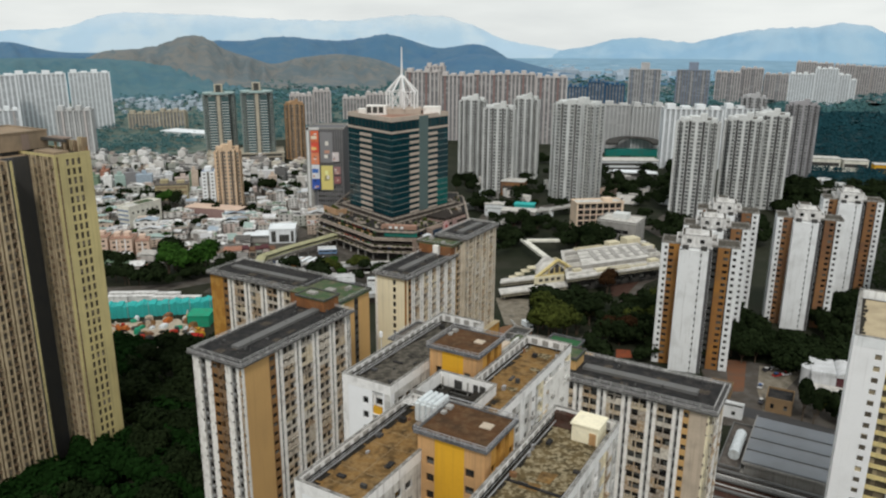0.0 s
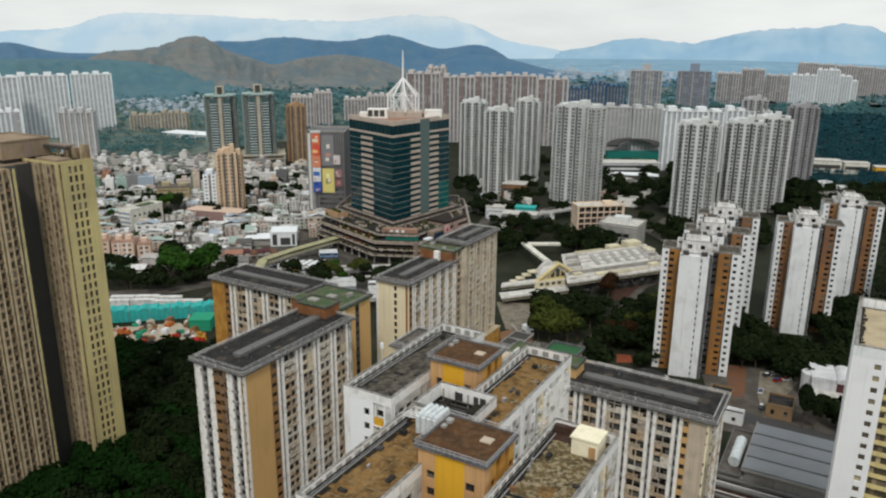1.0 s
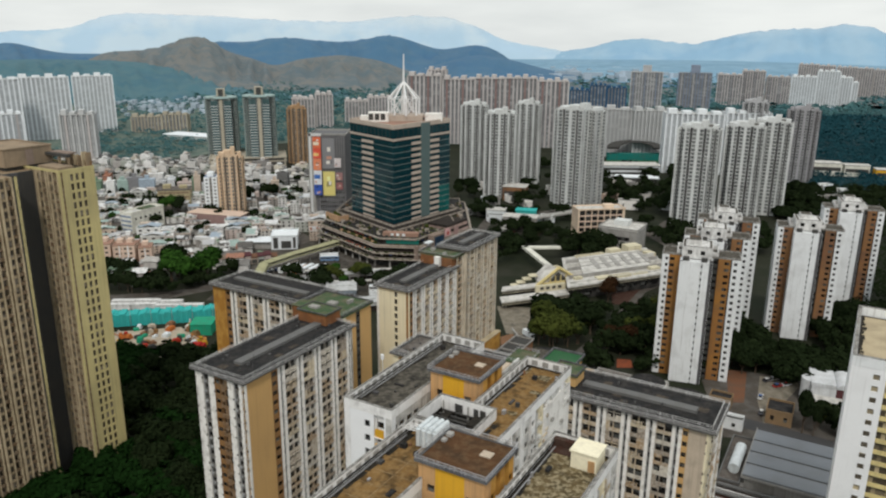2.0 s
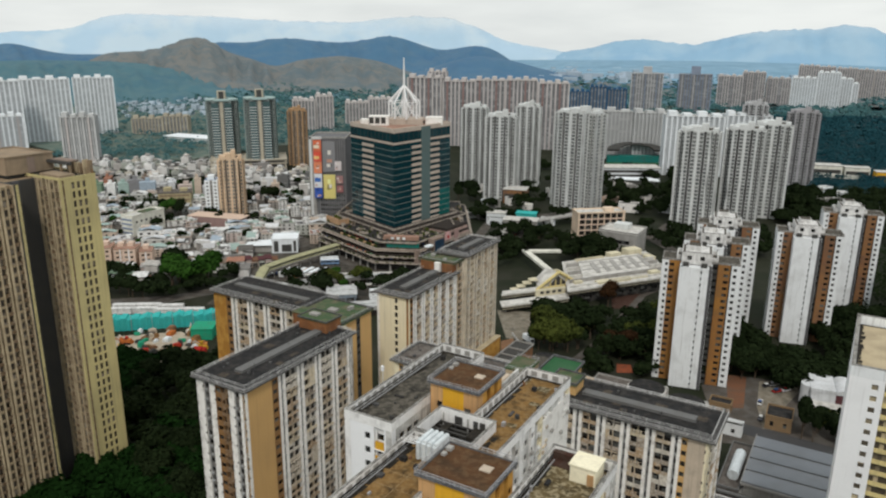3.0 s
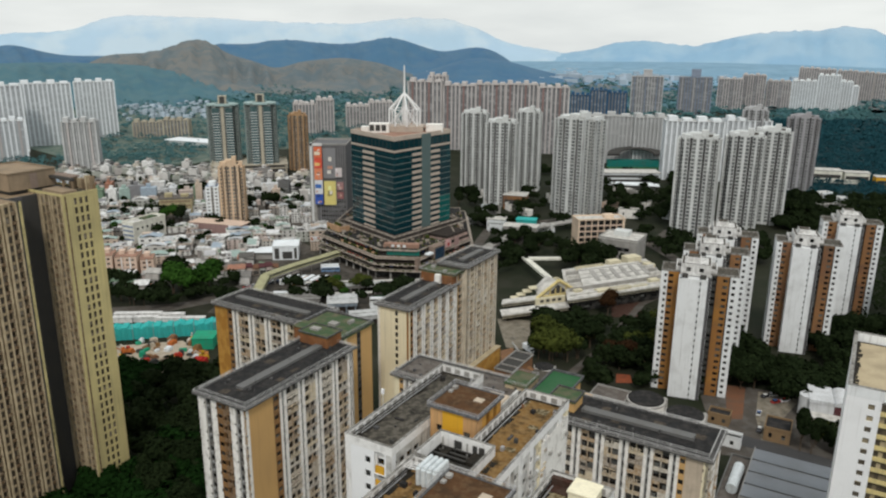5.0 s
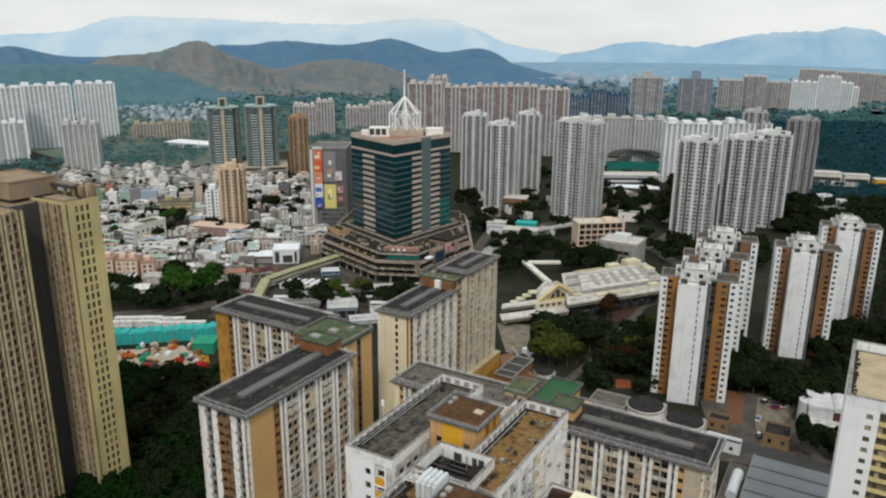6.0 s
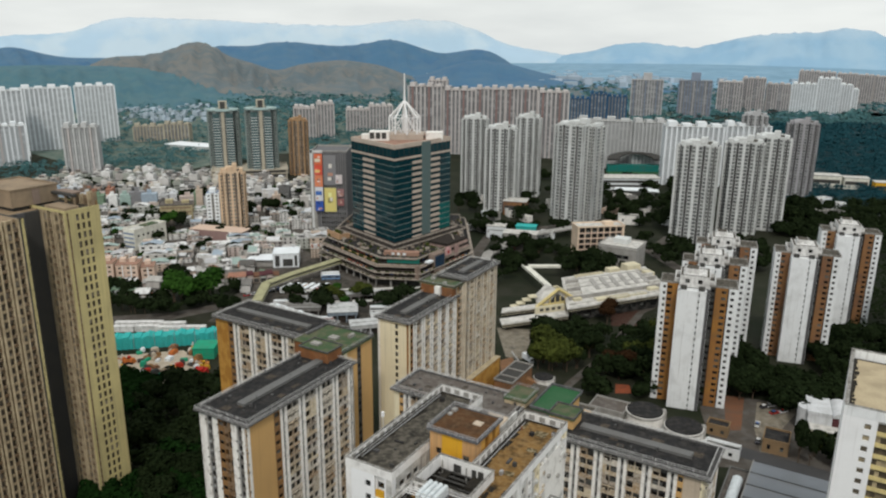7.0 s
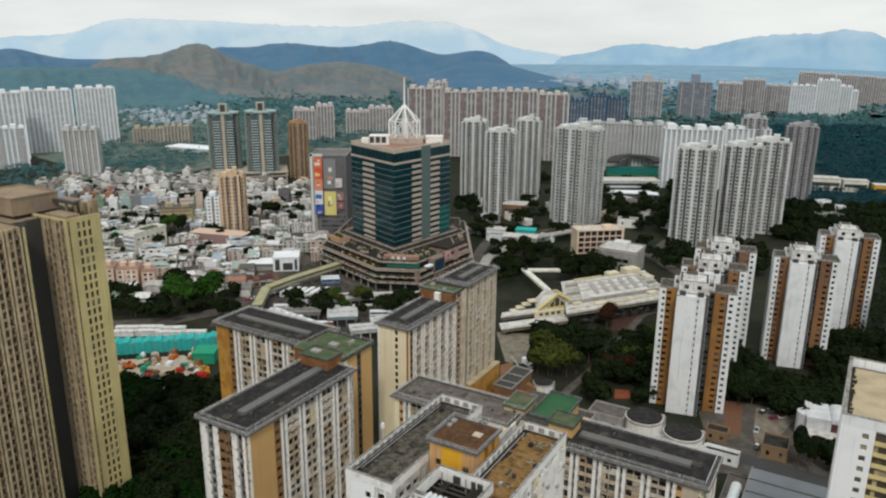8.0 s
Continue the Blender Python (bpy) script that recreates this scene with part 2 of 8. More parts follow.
# Haze is mixed into the foothill green as blue.
M["hill_foot"] = surface("hazed_wooded_foothill", (0.066, 0.148, 0.180), stain=0.8, size=110, grain=0.0, dirt=(0.045, 0.118, 0.170), scales=((0.093, 0.165, 0.180), 40, 0.5), bump=0)
# Far glass is lightened for haze as well.
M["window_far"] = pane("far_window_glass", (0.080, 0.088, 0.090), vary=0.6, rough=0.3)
M["glass"] = pane("dark_green_glass", (0.006, 0.030, 0.038), rough=0.06, spec=0.35, vary=0.5, light=(0.011, 0.060, 0.070), cell=(6.0, 6.0, 3.77))
M["stone"] = surface("pinkish_stone_cladding", (0.49, 0.415, 0.35), stain=0.2, size=8, streak=0.15)
M["granite"] = surface("brown_granite_cladding", (0.25, 0.19, 0.155), stain=0.3, size=6, streak=0.2)
M["concrete"] = surface("concrete", (0.36, 0.35, 0.33), stain=0.4, streak=0.35, size=5)
M["pale"] = surface("pale_grey_tower_wall", (0.655, 0.675, 0.668), stain=0.18, streak=0.3, size=12, grain=0.1)
# Several far tower colours carry distance haze as paler, bluer tones.
M["paler"] = surface("white_tower_wall", (0.78, 0.82, 0.845), stain=0.12, streak=0.2, size=14, grain=0.08)
M["greytower"] = surface("grey_tower_wall", (0.460, 0.465, 0.475), stain=0.2, streak=0.25, size=12, grain=0.1)
M["violetgrey"] = surface("violet_grey_tower_wall", (0.36, 0.355, 0.37), stain=0.2, streak=0.25, size=12, grain=0.1)
M["greyslab"] = surface("smooth_grey_slab_wall", (0.52, 0.53, 0.53), stain=0.2, streak=0.25, size=14, grain=0.08)
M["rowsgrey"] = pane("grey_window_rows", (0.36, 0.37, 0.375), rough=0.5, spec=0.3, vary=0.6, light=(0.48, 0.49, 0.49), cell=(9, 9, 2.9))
M["pinktower"] = surface("pink_grey_tower_wall", (0.54, 0.51, 0.50), stain=0.2, streak=0.2, size=14, grain=0.1)
M["redtower"] = surface("dull_red_tower_wall", (0.31, 0.205, 0.19), stain=0.2, streak=0.2, size=14, grain=0.1)
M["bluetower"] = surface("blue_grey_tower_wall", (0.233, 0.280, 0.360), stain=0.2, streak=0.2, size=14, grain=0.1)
M["netblue"] = surface("blue_scaffold_net", (0.028, 0.100, 0.201), stain=0.2, size=8)
M["greentower"] = surface("grey_green_tower_wall", (0.22, 0.27, 0.26), stain=0.2, streak=0.2, size=12)
M["sandtower"] = surface("sand_tower_wall", (0.68, 0.51, 0.355), stain=0.15, streak=0.2, size=10)
M["bufffar"] = surface("pale_buff_tower_wall", (0.43, 0.39, 0.31), stain=0.2, size=10, grain=0.1)
M["stand"] = surface("dark_green_stand", (0.015, 0.17, 0.15), stain=0.3, size=6)
M["orangetower"] = surface("orange_brown_tower_wall", (0.42, 0.27, 0.15), stain=0.15, streak=0.2, size=10)
# Holds the shade of gaps between tower bays as a dark colour.
M["shadowgap"] = surface("shaded_slot", (0.095, 0.095, 0.098), stain=0.2, size=8)
M["asphalt"] = surface("asphalt", (0.06, 0.06, 0.062), stain=0.4, size=9, grain=0.3, dirt=(0.11, 0.105, 0.1))
M["road"] = surface("worn_road", (0.088, 0.076, 0.064), stain=0.5, size=7, grain=0.25, dirt=(0.04, 0.04, 0.04), scales=((0.15, 0.145, 0.135), 5, 0.4))
M["buffyard"] = surface("buff_concrete_lot", (0.20, 0.175, 0.135), stain=0.7, size=4, grain=0.35, dirt=(0.06, 0.058, 0.05), scales=((0.30, 0.27, 0.22), 3, 0.5))
M["paving"] = surface("paving", (0.30, 0.27, 0.24), stain=0.4, size=5, grain=0.3)
M["line"] = surface("road_line", (0.7, 0.7, 0.67), stain=0.3, size=2, bump=0)
M["ground"] = surface("ground_scrub", (0.022, 0.025, 0.014), stain=0.5, size=16, grain=0.45, dirt=(0.05, 0.046, 0.038), scales=((0.012, 0.018, 0.008), 40, 0.8), bump=0.3)
M["churchwhite"] = surface("greyed_white_render", (0.60, 0.615, 0.63), stain=0.25, size=3, streak=0.3)
M["steelroof"] = surface("blue_grey_steel_roof", (0.20, 0.215, 0.235), rough=0.55, stain=0.25, size=9, grain=0.1)
M["steelseam"] = surface("dark_roof_seam", (0.15, 0.162, 0.178), rough=0.6, stain=0.3, size=4)
M["stationroof"] = surface("pale_station_roof", (0.60, 0.585, 0.55), stain=0.6, size=3, grain=0.3, dirt=(0.16, 0.15, 0.13))
M["yellowcream"] = surface("yellow_cream_paint", (0.70, 0.58, 0.27), stain=0.25, size=3, streak=0.3)
M["stationwall"] = surface("cream_station_wall", (0.65, 0.595, 0.43), stain=0.3, size=6, streak=0.25)
M["netting"] = surface("turquoise_netting", (0.04, 0.42, 0.40), stain=0.2, size=4, grain=0.25)
M["greensheet"] = surface("green_sheet", (0.02, 0.31, 0.18), stain=0.3, size=3)
M["sand"] = surface("site_earth", (0.48, 0.41, 0.32), stain=0.4, size=4, grain=0.3)
M["machine"] = surface("site_machine_paint", (0.48, 0.20, 0.05), stain=0.2, size=2, tints=((0.55, 0.33, 0.03), (0.42, 0.03, 0.02), (0.6, 0.56, 0.5), (0.5, 0.15, 0.04)))
M["school"] = surface("pink_school_wall", (0.66, 0.50, 0.40), stain=0.15, size=8, streak=0.2)
M["courtred"] = surface("faded_orange_court", (0.27, 0.075, 0.035), stain=0.6, size=2.5, dirt=(0.08, 0.05, 0.04))
M["orangepave"] = surface("orange_brown_paving", (0.22, 0.115, 0.06), stain=0.6, size=3, grain=0.3, dirt=(0.07, 0.06, 0.05))
M["courtdull"] = surface("dull_red_paving", (0.17, 0.08, 0.045), stain=0.5, size=5)
M["redsheet"] = surface("red_tarpaulin", (0.38, 0.02, 0.015), stain=0.2, size=3)
M["maroon"] = surface("dark_maroon_paint", (0.06, 0.028, 0.02), stain=0.5, size=1.5, grain=0.4)
M["winered"] = surface("wine_red_panel", (0.09, 0.03, 0.035), stain=0.2, size=3)
M["roofdust"] = surface("dusty_brown_grey_roof", (0.12, 0.103, 0.09), stain=0.6, size=3, grain=0.4, dirt=(0.05, 0.046, 0.042), scales=((0.21, 0.195, 0.18), 2.2, 0.4))
M["terminuspave"] = surface("oily_brown_paving", (0.062, 0.055, 0.046), stain=0.8, size=5, grain=0.35, dirt=(0.02, 0.02, 0.018), scales=((0.14, 0.128, 0.11), 3.0, 0.4))
M["roofbuff"] = surface("buff_roof_screed", (0.47, 0.39, 0.26), stain=0.5, size=4, grain=0.3, dirt=(0.22, 0.18, 0.12))
M["bridge"] = surface("yellow_green_bridge_deck", (0.37, 0.36, 0.215), stain=0.4, size=4, grain=0.2)
M["bark"] = surface("bark", (0.09, 0.065, 0.045), stain=0.4, size=1)
M["creamwhite"] = surface("cream_white_render", (0.78, 0.77, 0.68), stain=0.3, size=4, streak=0.35)
M["clutter"] = surface("roof_oddments", (0.62, 0.62, 0.61), stain=0.3, size=1, islands=True, tints=((0.80, 0.80, 0.80), (0.20, 0.20, 0.20), (0.40, 0.38, 0.35), (0.72, 0.73, 0.74), (0.08, 0.08, 0.08), (0.22, 0.30, 0.24), (0.45, 0.22, 0.15), (0.55, 0.55, 0.56), (0.30, 0.38, 0.46), (0.84, 0.84, 0.83)))
M["housewall"] = surface("house_wall", (0.70, 0.69, 0.67), stain=0.3, streak=0.45, size=4, grain=0.2, tints=((0.56, 0.55, 0.53), (0.80, 0.80, 0.78), (0.58, 0.47, 0.38), (0.60, 0.58, 0.55), (0.56, 0.47, 0.43), (0.60, 0.59, 0.55), (0.30, 0.28, 0.26), (0.74, 0.74, 0.72), (0.44, 0.46, 0.42), (0.80, 0.80, 0.79)))
M["houseroof"] = surface("house_roof", (0.40, 0.39, 0.37), stain=0.5, size=2, grain=0.35, tints=((0.46, 0.45, 0.43), (0.20, 0.19, 0.18), (0.50, 0.48, 0.45), (0.76, 0.76, 0.75), (0.10, 0.10, 0.10), (0.36, 0.16, 0.10), (0.55, 0.56, 0.57), (0.09, 0.085, 0.08), (0.16, 0.26, 0.17), (0.20, 0.14, 0.10)))
M["sheet"] = surface("corrugated_sheet", (0.66, 0.67, 0.68), rough=0.5, stain=0.3, size=2, tints=((0.45, 0.45, 0.46), (0.78, 0.78, 0.77), (0.30, 0.42, 0.38), (0.58, 0.60, 0.62), (0.2, 0.2, 0.21), (0.3, 0.38, 0.46)))
M["car"] = surface("car_paint", (0.7, 0.7, 0.7), rough=0.25, stain=0.05, grain=0, bump=0, tints=((0.05, 0.05, 0.06), (0.5, 0.5, 0.52), (0.75, 0.75, 0.74), (0.35, 0.03, 0.03), (0.05, 0.1, 0.25)))
M["rubber"] = surface("tyre_rubber", (0.02, 0.02, 0.02), bump=0)
M["spire"] = surface("white_steel", (0.80, 0.80, 0.80), stain=0.1, size=6, bump=0)
M["terracotta"] = surface("terracotta_deck", (0.35, 0.21, 0.155), stain=0.4, size=6)
# Hill and plain colours shift to pale blue: distance haze is put into them.
M["hill_brown"] = surface("hazed_dry_grass_hill", (0.165, 0.168, 0.160), stain=0.8, size=120, grain=0.0, dirt=(0.080, 0.135, 0.170), scales=((0.10, 0.135, 0.150), 45, 0.7), bump=0)
M["hill_blue"] = surface("hazed_wooded_hill", (0.064, 0.148, 0.240), stain=0.5, size=220, grain=0.0, dirt=(0.042, 0.115, 0.228), scales=((0.093, 0.165, 0.233), 90, 0.5), bump=0)
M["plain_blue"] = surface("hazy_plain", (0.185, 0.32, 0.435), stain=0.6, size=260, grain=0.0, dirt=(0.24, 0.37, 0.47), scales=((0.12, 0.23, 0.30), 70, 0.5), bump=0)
# Walls of the far town are greyed and blued to hold the haze.
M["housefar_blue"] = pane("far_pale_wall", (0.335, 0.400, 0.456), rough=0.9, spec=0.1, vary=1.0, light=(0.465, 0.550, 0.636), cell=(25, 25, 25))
M["hill_far"] = surface("hazed_far_range", (0.38, 0.515, 0.63), stain=0.6, size=380, grain=0.0, dirt=(0.35, 0.48, 0.58), scales=((0.52, 0.60, 0.64), 200, 0.5), bump=0)
M["hill_right"] = surface("hazed_blue_range", (0.25, 0.40, 0.53), stain=0.7, size=420, grain=0.0, dirt=(0.20, 0.35, 0.51), scales=((0.33, 0.46, 0.56), 260, 0.6), bump=0)


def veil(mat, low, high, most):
    """Haze and low cloud over the tops of a range, put in as transparency: the slope thins out into the sky between two
    heights.
    """
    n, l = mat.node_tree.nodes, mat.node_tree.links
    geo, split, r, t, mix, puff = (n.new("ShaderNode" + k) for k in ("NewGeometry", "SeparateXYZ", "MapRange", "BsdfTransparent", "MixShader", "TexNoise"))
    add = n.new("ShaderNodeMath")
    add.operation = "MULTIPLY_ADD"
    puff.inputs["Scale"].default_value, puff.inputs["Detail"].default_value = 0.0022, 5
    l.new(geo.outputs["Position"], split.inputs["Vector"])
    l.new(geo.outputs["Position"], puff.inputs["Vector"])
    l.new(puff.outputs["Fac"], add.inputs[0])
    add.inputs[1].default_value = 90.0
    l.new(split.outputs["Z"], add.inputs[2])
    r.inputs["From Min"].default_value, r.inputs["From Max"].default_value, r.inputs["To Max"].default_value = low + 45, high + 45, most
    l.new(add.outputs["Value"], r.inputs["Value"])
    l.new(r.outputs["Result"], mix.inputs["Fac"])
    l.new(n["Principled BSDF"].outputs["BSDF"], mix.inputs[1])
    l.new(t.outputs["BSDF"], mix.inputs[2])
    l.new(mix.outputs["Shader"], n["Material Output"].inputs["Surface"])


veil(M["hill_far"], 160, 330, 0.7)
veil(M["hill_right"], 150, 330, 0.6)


def leaf_material(name, dark, light, far=False):
    mat = bpy.data.materials.new(name)
    mat.use_nodes = True
    n, l = mat.node_tree.nodes, mat.node_tree.links
    bsdf = n["Principled BSDF"]
    bsdf.inputs["Roughness"].default_value, bsdf.inputs["Specular IOR Level"].default_value = 0.9, 0.02
    geo, info, x = n.new("ShaderNodeNewGeometry"), n.new("ShaderNodeObjectInfo"), n.new("ShaderNodeMix")
    add = n.new("ShaderNodeMath")
    add.operation, add.use_clamp = "MULTIPLY_ADD", True
    l.new(geo.outputs["Random Per Island"], add.inputs[0])
    add.inputs[1].default_value = 0.6
    half = n.new("ShaderNodeMath")
    half.operation = "MULTIPLY"
    half.inputs[1].default_value = 0.0 if far else 0.5
    l.new(info.outputs["Random"], half.inputs[0])
    l.new(half.outputs["Value"], add.inputs[2])
    x.data_type = "RGBA"
    x.inputs["A"].default_value, x.inputs["B"].default_value = (*dark, 1), (*light, 1)
    l.new(add.outputs["Value"], x.inputs["Factor"])
    l.new(x.outputs["Result"], bsdf.inputs["Base Color"])
    return mat


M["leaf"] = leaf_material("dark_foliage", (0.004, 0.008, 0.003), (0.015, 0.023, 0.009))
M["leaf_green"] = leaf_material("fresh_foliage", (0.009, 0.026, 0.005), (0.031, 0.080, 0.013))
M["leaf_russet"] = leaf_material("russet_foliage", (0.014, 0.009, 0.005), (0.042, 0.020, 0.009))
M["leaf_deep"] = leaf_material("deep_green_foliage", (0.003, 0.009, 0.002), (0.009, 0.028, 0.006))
M["leaf_olive"] = leaf_material("olive_foliage", (0.012, 0.018, 0.005), (0.062, 0.075, 0.017))
# Far leaves are shifted to teal; haze is put into their colour.
M["leaf_teal"] = leaf_material("hazed_teal_foliage", (0.007, 0.034, 0.045), (0.024, 0.076, 0.089), True)
M["leaf_far"] = leaf_material("hazed_far_foliage", (0.036, 0.098, 0.112), (0.105, 0.195, 0.180), True)

# ---- building kit ----
SHARED = {}


def cached(key, make):
    if key not in SHARED:
        SHARED[key] = make().mesh(key[0])
    return SHARED[key]


def face_pose(side, x0, x1, y0, y1):
    """A face of a box: x along it to the right as seen from outside, y inwards; and its length."""
    return {"+x": (pose(x1, y0, 0, 0, 0, 90), y1 - y0), "-y": (pose(x0, y0, 0), x1 - x0),
            "-x": (pose(x0, y1, 0, 0, 0, -90), y1 - y0), "+y": (pose(x1, y1, 0, 0, 0, 180), x1 - x0)}[side]


def balcony_shape(w, v):
    """A balcony front, in six states: open, half or fully glazed in, hung with washing, with cooling units."""
    s = Shape().box(0, w, 0.12, 0.9, -0.12, 0.0).box(0, w, 0.10, 0.20, -0.12, (0.95, 0.8, 1.0, 0.7, 0.95, 0.85)[v])
    s.box(w * 0.5 - 0.09, w * 0.5 + 0.09, 0.10, 0.7, 0.0, 2.58)
    if v == 1:
        s.box(0.05, w * 0.5 - 0.1, 0.14, 0.2, 1.75, 2.58).box(0.05, 0.3, 0.14, 0.2, 0.8, 1.8)
    if v == 2:
        s.box(w * 0.5 + 0.1, w - 0.05, 0.14, 0.2, 1.0, 2.58).box(w * 0.55, w * 0.62, 0.1, 0.16, 1.0, 2.2)
    if v == 3:
        for k in range(5):
            s.box(0.3 + k * w * 0.15, 0.3 + k * w * 0.15 + 0.34, -0.25, -0.2, 0.9 - 0.1 * (k % 3), 1.7)
        s.tube((0.1, -0.22, 1.7), (w - 0.2, -0.22, 1.7), 0.03, 4)
    if v == 4:
        s.box(0.05, w * 0.3, 0.14, 0.2, 0.95, 2.58).box(w * 0.72, w * 0.72 + 0.75, -0.25, 0.12, 0.1, 0.62)
    if v == 5:
        s.box(w * 0.1, w * 0.1 + 0.75, -0.25, 0.12, 1.0, 1.5).box(w * 0.62, w - 0.1, 0.15, 0.3, 0.85, 1.5).box(0.1, w - 0.1, -0.3, 0.1, 2.3, 2.36)
    return s


def ledge_shape(x, w, base, floors, fl, seed):
    """Small dark boxes up both edges of a pilaster, added to stand for balcony slab ends."""
    rg, s = random.Random(seed), Shape()
    for i in range(floors):
        for edge in (x - 0.05, x + w - 0.22):
            if rg.random() < 0.8:
                z = base + i * fl + rg.uniform(0.3, 1.1)
                s.box(edge, edge + 0.27, -0.14, 0.1, z, z + rg.uniform(0.3, 0.75))
    return s


def service_shape(x, w, D, base, floors, fl, seed):
    """Pipes and cooling units stacked up a service slot."""
    rg = random.Random(seed)
    s = Shape().tube((x + w * 0.2, D - 0.62, base), (x + w * 0.2, D - 0.62, base + floors * fl), 0.07, 5)
    for i in range(floors):
        if rg.random() < 0.75:
            a, z = x + w * rg.uniform(0.1, 0.4), base + i * fl + rg.uniform(0.0, 0.4)
            s.box(a, a + min(0.75, w * 0.6), D - 0.95, D - 0.5, z, z + 0.5)
    return s


def window_wall(x, w, z0, h, base, floors, fl, y, back, margin, sill=0.85, head=2.15):
    """A strip of wall, one connected skin, with a column of window openings and their reveals."""
    s = Shape()
    xs = [x, x + w * margin, x + w * (1 - margin), x + w]
    zs = [z0]
    for i in range(floors):
        zs += [base + i * fl + sill, base + i * fl + head]
    zs.append(h)
    n = len(zs)
    s.v = [(a, y, z) for z in zs for a in xs]
    for j in range(n - 1):
        for i in range(3):
            q = (4 * j + i, 4 * j + i + 1, 4 * j + i + 5, 4 * j + i + 4)
            if i == 1 and j % 2 == 1:
                m = len(s.v)
                s.v += [(s.v[k][0], y + 0.3, s.v[k][2]) for k in q]
                s.f += [(q[k], q[(k + 1) % 4], m + (k + 1) % 4, m + k) for k in range(4)]
            else:
                s.f.append(q)
    m = len(s.v)
    s.v += [(x, back, z0), (x + w, back, z0), (x + w, back, h), (x, back, h)]
    s.f.append(tuple(4 * j for j in range(n)) + (m + 3, m))
    s.f.append(tuple(4 * j + 3 for j in reversed(range(n))) + (m + 1, m + 2))
    s.f.append((4 * n - 4, 4 * n - 3, 4 * n - 2, 4 * n - 1, m + 2, m + 3))
    return s


def facade(e, fm, length, segs, h, z0=0.0, fl=2.7, D=1.2, joined=True, top=0.6, glass="window"):
    """Lays strips of wall, slots, open gaps, window columns and balcony bays side by side along a face."""
    k = length / sum(w for _, w in segs)
    floors = max(1, int((h - z0 - top) / fl))
    base = h - top - floors * fl
    x = 0.0
    for kind, w in segs:
        w *= k
        kind, _, tone = kind.partition(":")
        if kind in ("wall", "pil"):
            nm = "pilaster" if kind == "pil" else "wall_panel"
            part(nm, Shape().box(x, x + w, 0 if kind == "pil" else 0.06, D + 0.02, z0, h), M[tone or "offwhite"], e, m=fm)
            if kind == "pil" and not joined and w > 1.15:
                part("ledge_line", ledge_shape(x, w, base, floors, fl, int(x * 31)), M["ledge"], e, m=fm, kind="stuff")
        elif kind == "slot":
            part("slot_wall", window_wall(x, w, z0, h, base, floors, fl, D - 0.5, D, 0.12), M[tone or "concrete"], e, m=fm)
            part("window_strip", Shape().box(x + 0.1 * w, x + 0.9 * w, D - 0.22, D - 0.16, base + 0.8, base + floors * fl - 0.4), M[glass], e, m=fm)
            if not joined:
                part("service_riser", service_shape(x, w, D, base, floors, fl, int(x * 17)), M["unitgrey"], e, m=fm, kind="stuff")
        elif kind in ("wcol", "wide"):
            mx = min(w * 0.42, 0.85) if kind == "wcol" else w * 0.40
            part("window_wall", window_wall(x, w, z0, h, base, floors, fl, 0.05, D, 0.5 - mx / w, *((0.85, 2.15) if kind == "wcol" else (0.5, fl - 0.3))), M[tone or "white"], e, m=fm)
            part("window_strip", Shape().box(x + w / 2 - mx - 0.02, x + w / 2 + mx + 0.02, 0.34, 0.4, base + 0.8, base + floors * fl - 0.4), M[glass], e, m=fm)
        elif kind == "bay":
            if joined:
                s = Shape()
                for i in range(floors):
                    b = base + i * fl
                    s.box(x, x + w, 0.12, D, b - 0.12, b).box(x, x + w, 0.10, 0.25, b, b + 0.95)
                part("balcony_column", s, M[tone or "balcony"], e, m=fm, kind="stuff")
                part("window_strip", Shape().box(x + 0.1, x + w - 0.1, D - 0.12, D - 0.06, base + 0.2, base + floors * fl - 0.3), M[glass], e, m=fm)
            else:
                part("window_strip", Shape().box(x + 0.2, x + w - 0.2, 0.74, 0.80, base + 0.2, base + floors * fl - 0.25), M[glass], e, m=fm)
                for i in range(floors):
                    at = fm @ Matrix.Translation((x, 0, base + i * fl))
                    v = (7 * i + int(x * 3.7) + i * i // 3) % 6
                    bal = cached(("balcony", round(w, 2), tone, v), lambda: balcony_shape(w, v))
                    part("balcony", bal, M[tone or "balcony"], e, m=at)
        x += w


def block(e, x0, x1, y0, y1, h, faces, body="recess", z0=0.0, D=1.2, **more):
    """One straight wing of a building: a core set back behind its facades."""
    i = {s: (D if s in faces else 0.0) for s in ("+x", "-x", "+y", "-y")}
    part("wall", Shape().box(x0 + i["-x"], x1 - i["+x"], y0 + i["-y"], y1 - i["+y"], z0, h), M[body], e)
    for side, segs in faces.items():
        fm, length = face_pose(side, x0, x1, y0, y1)
        opts = dict(more)
        if side in ("-x", "+y"):
            opts["joined"] = True
        facade(e, fm, length, segs, h, z0, D=D, **opts)


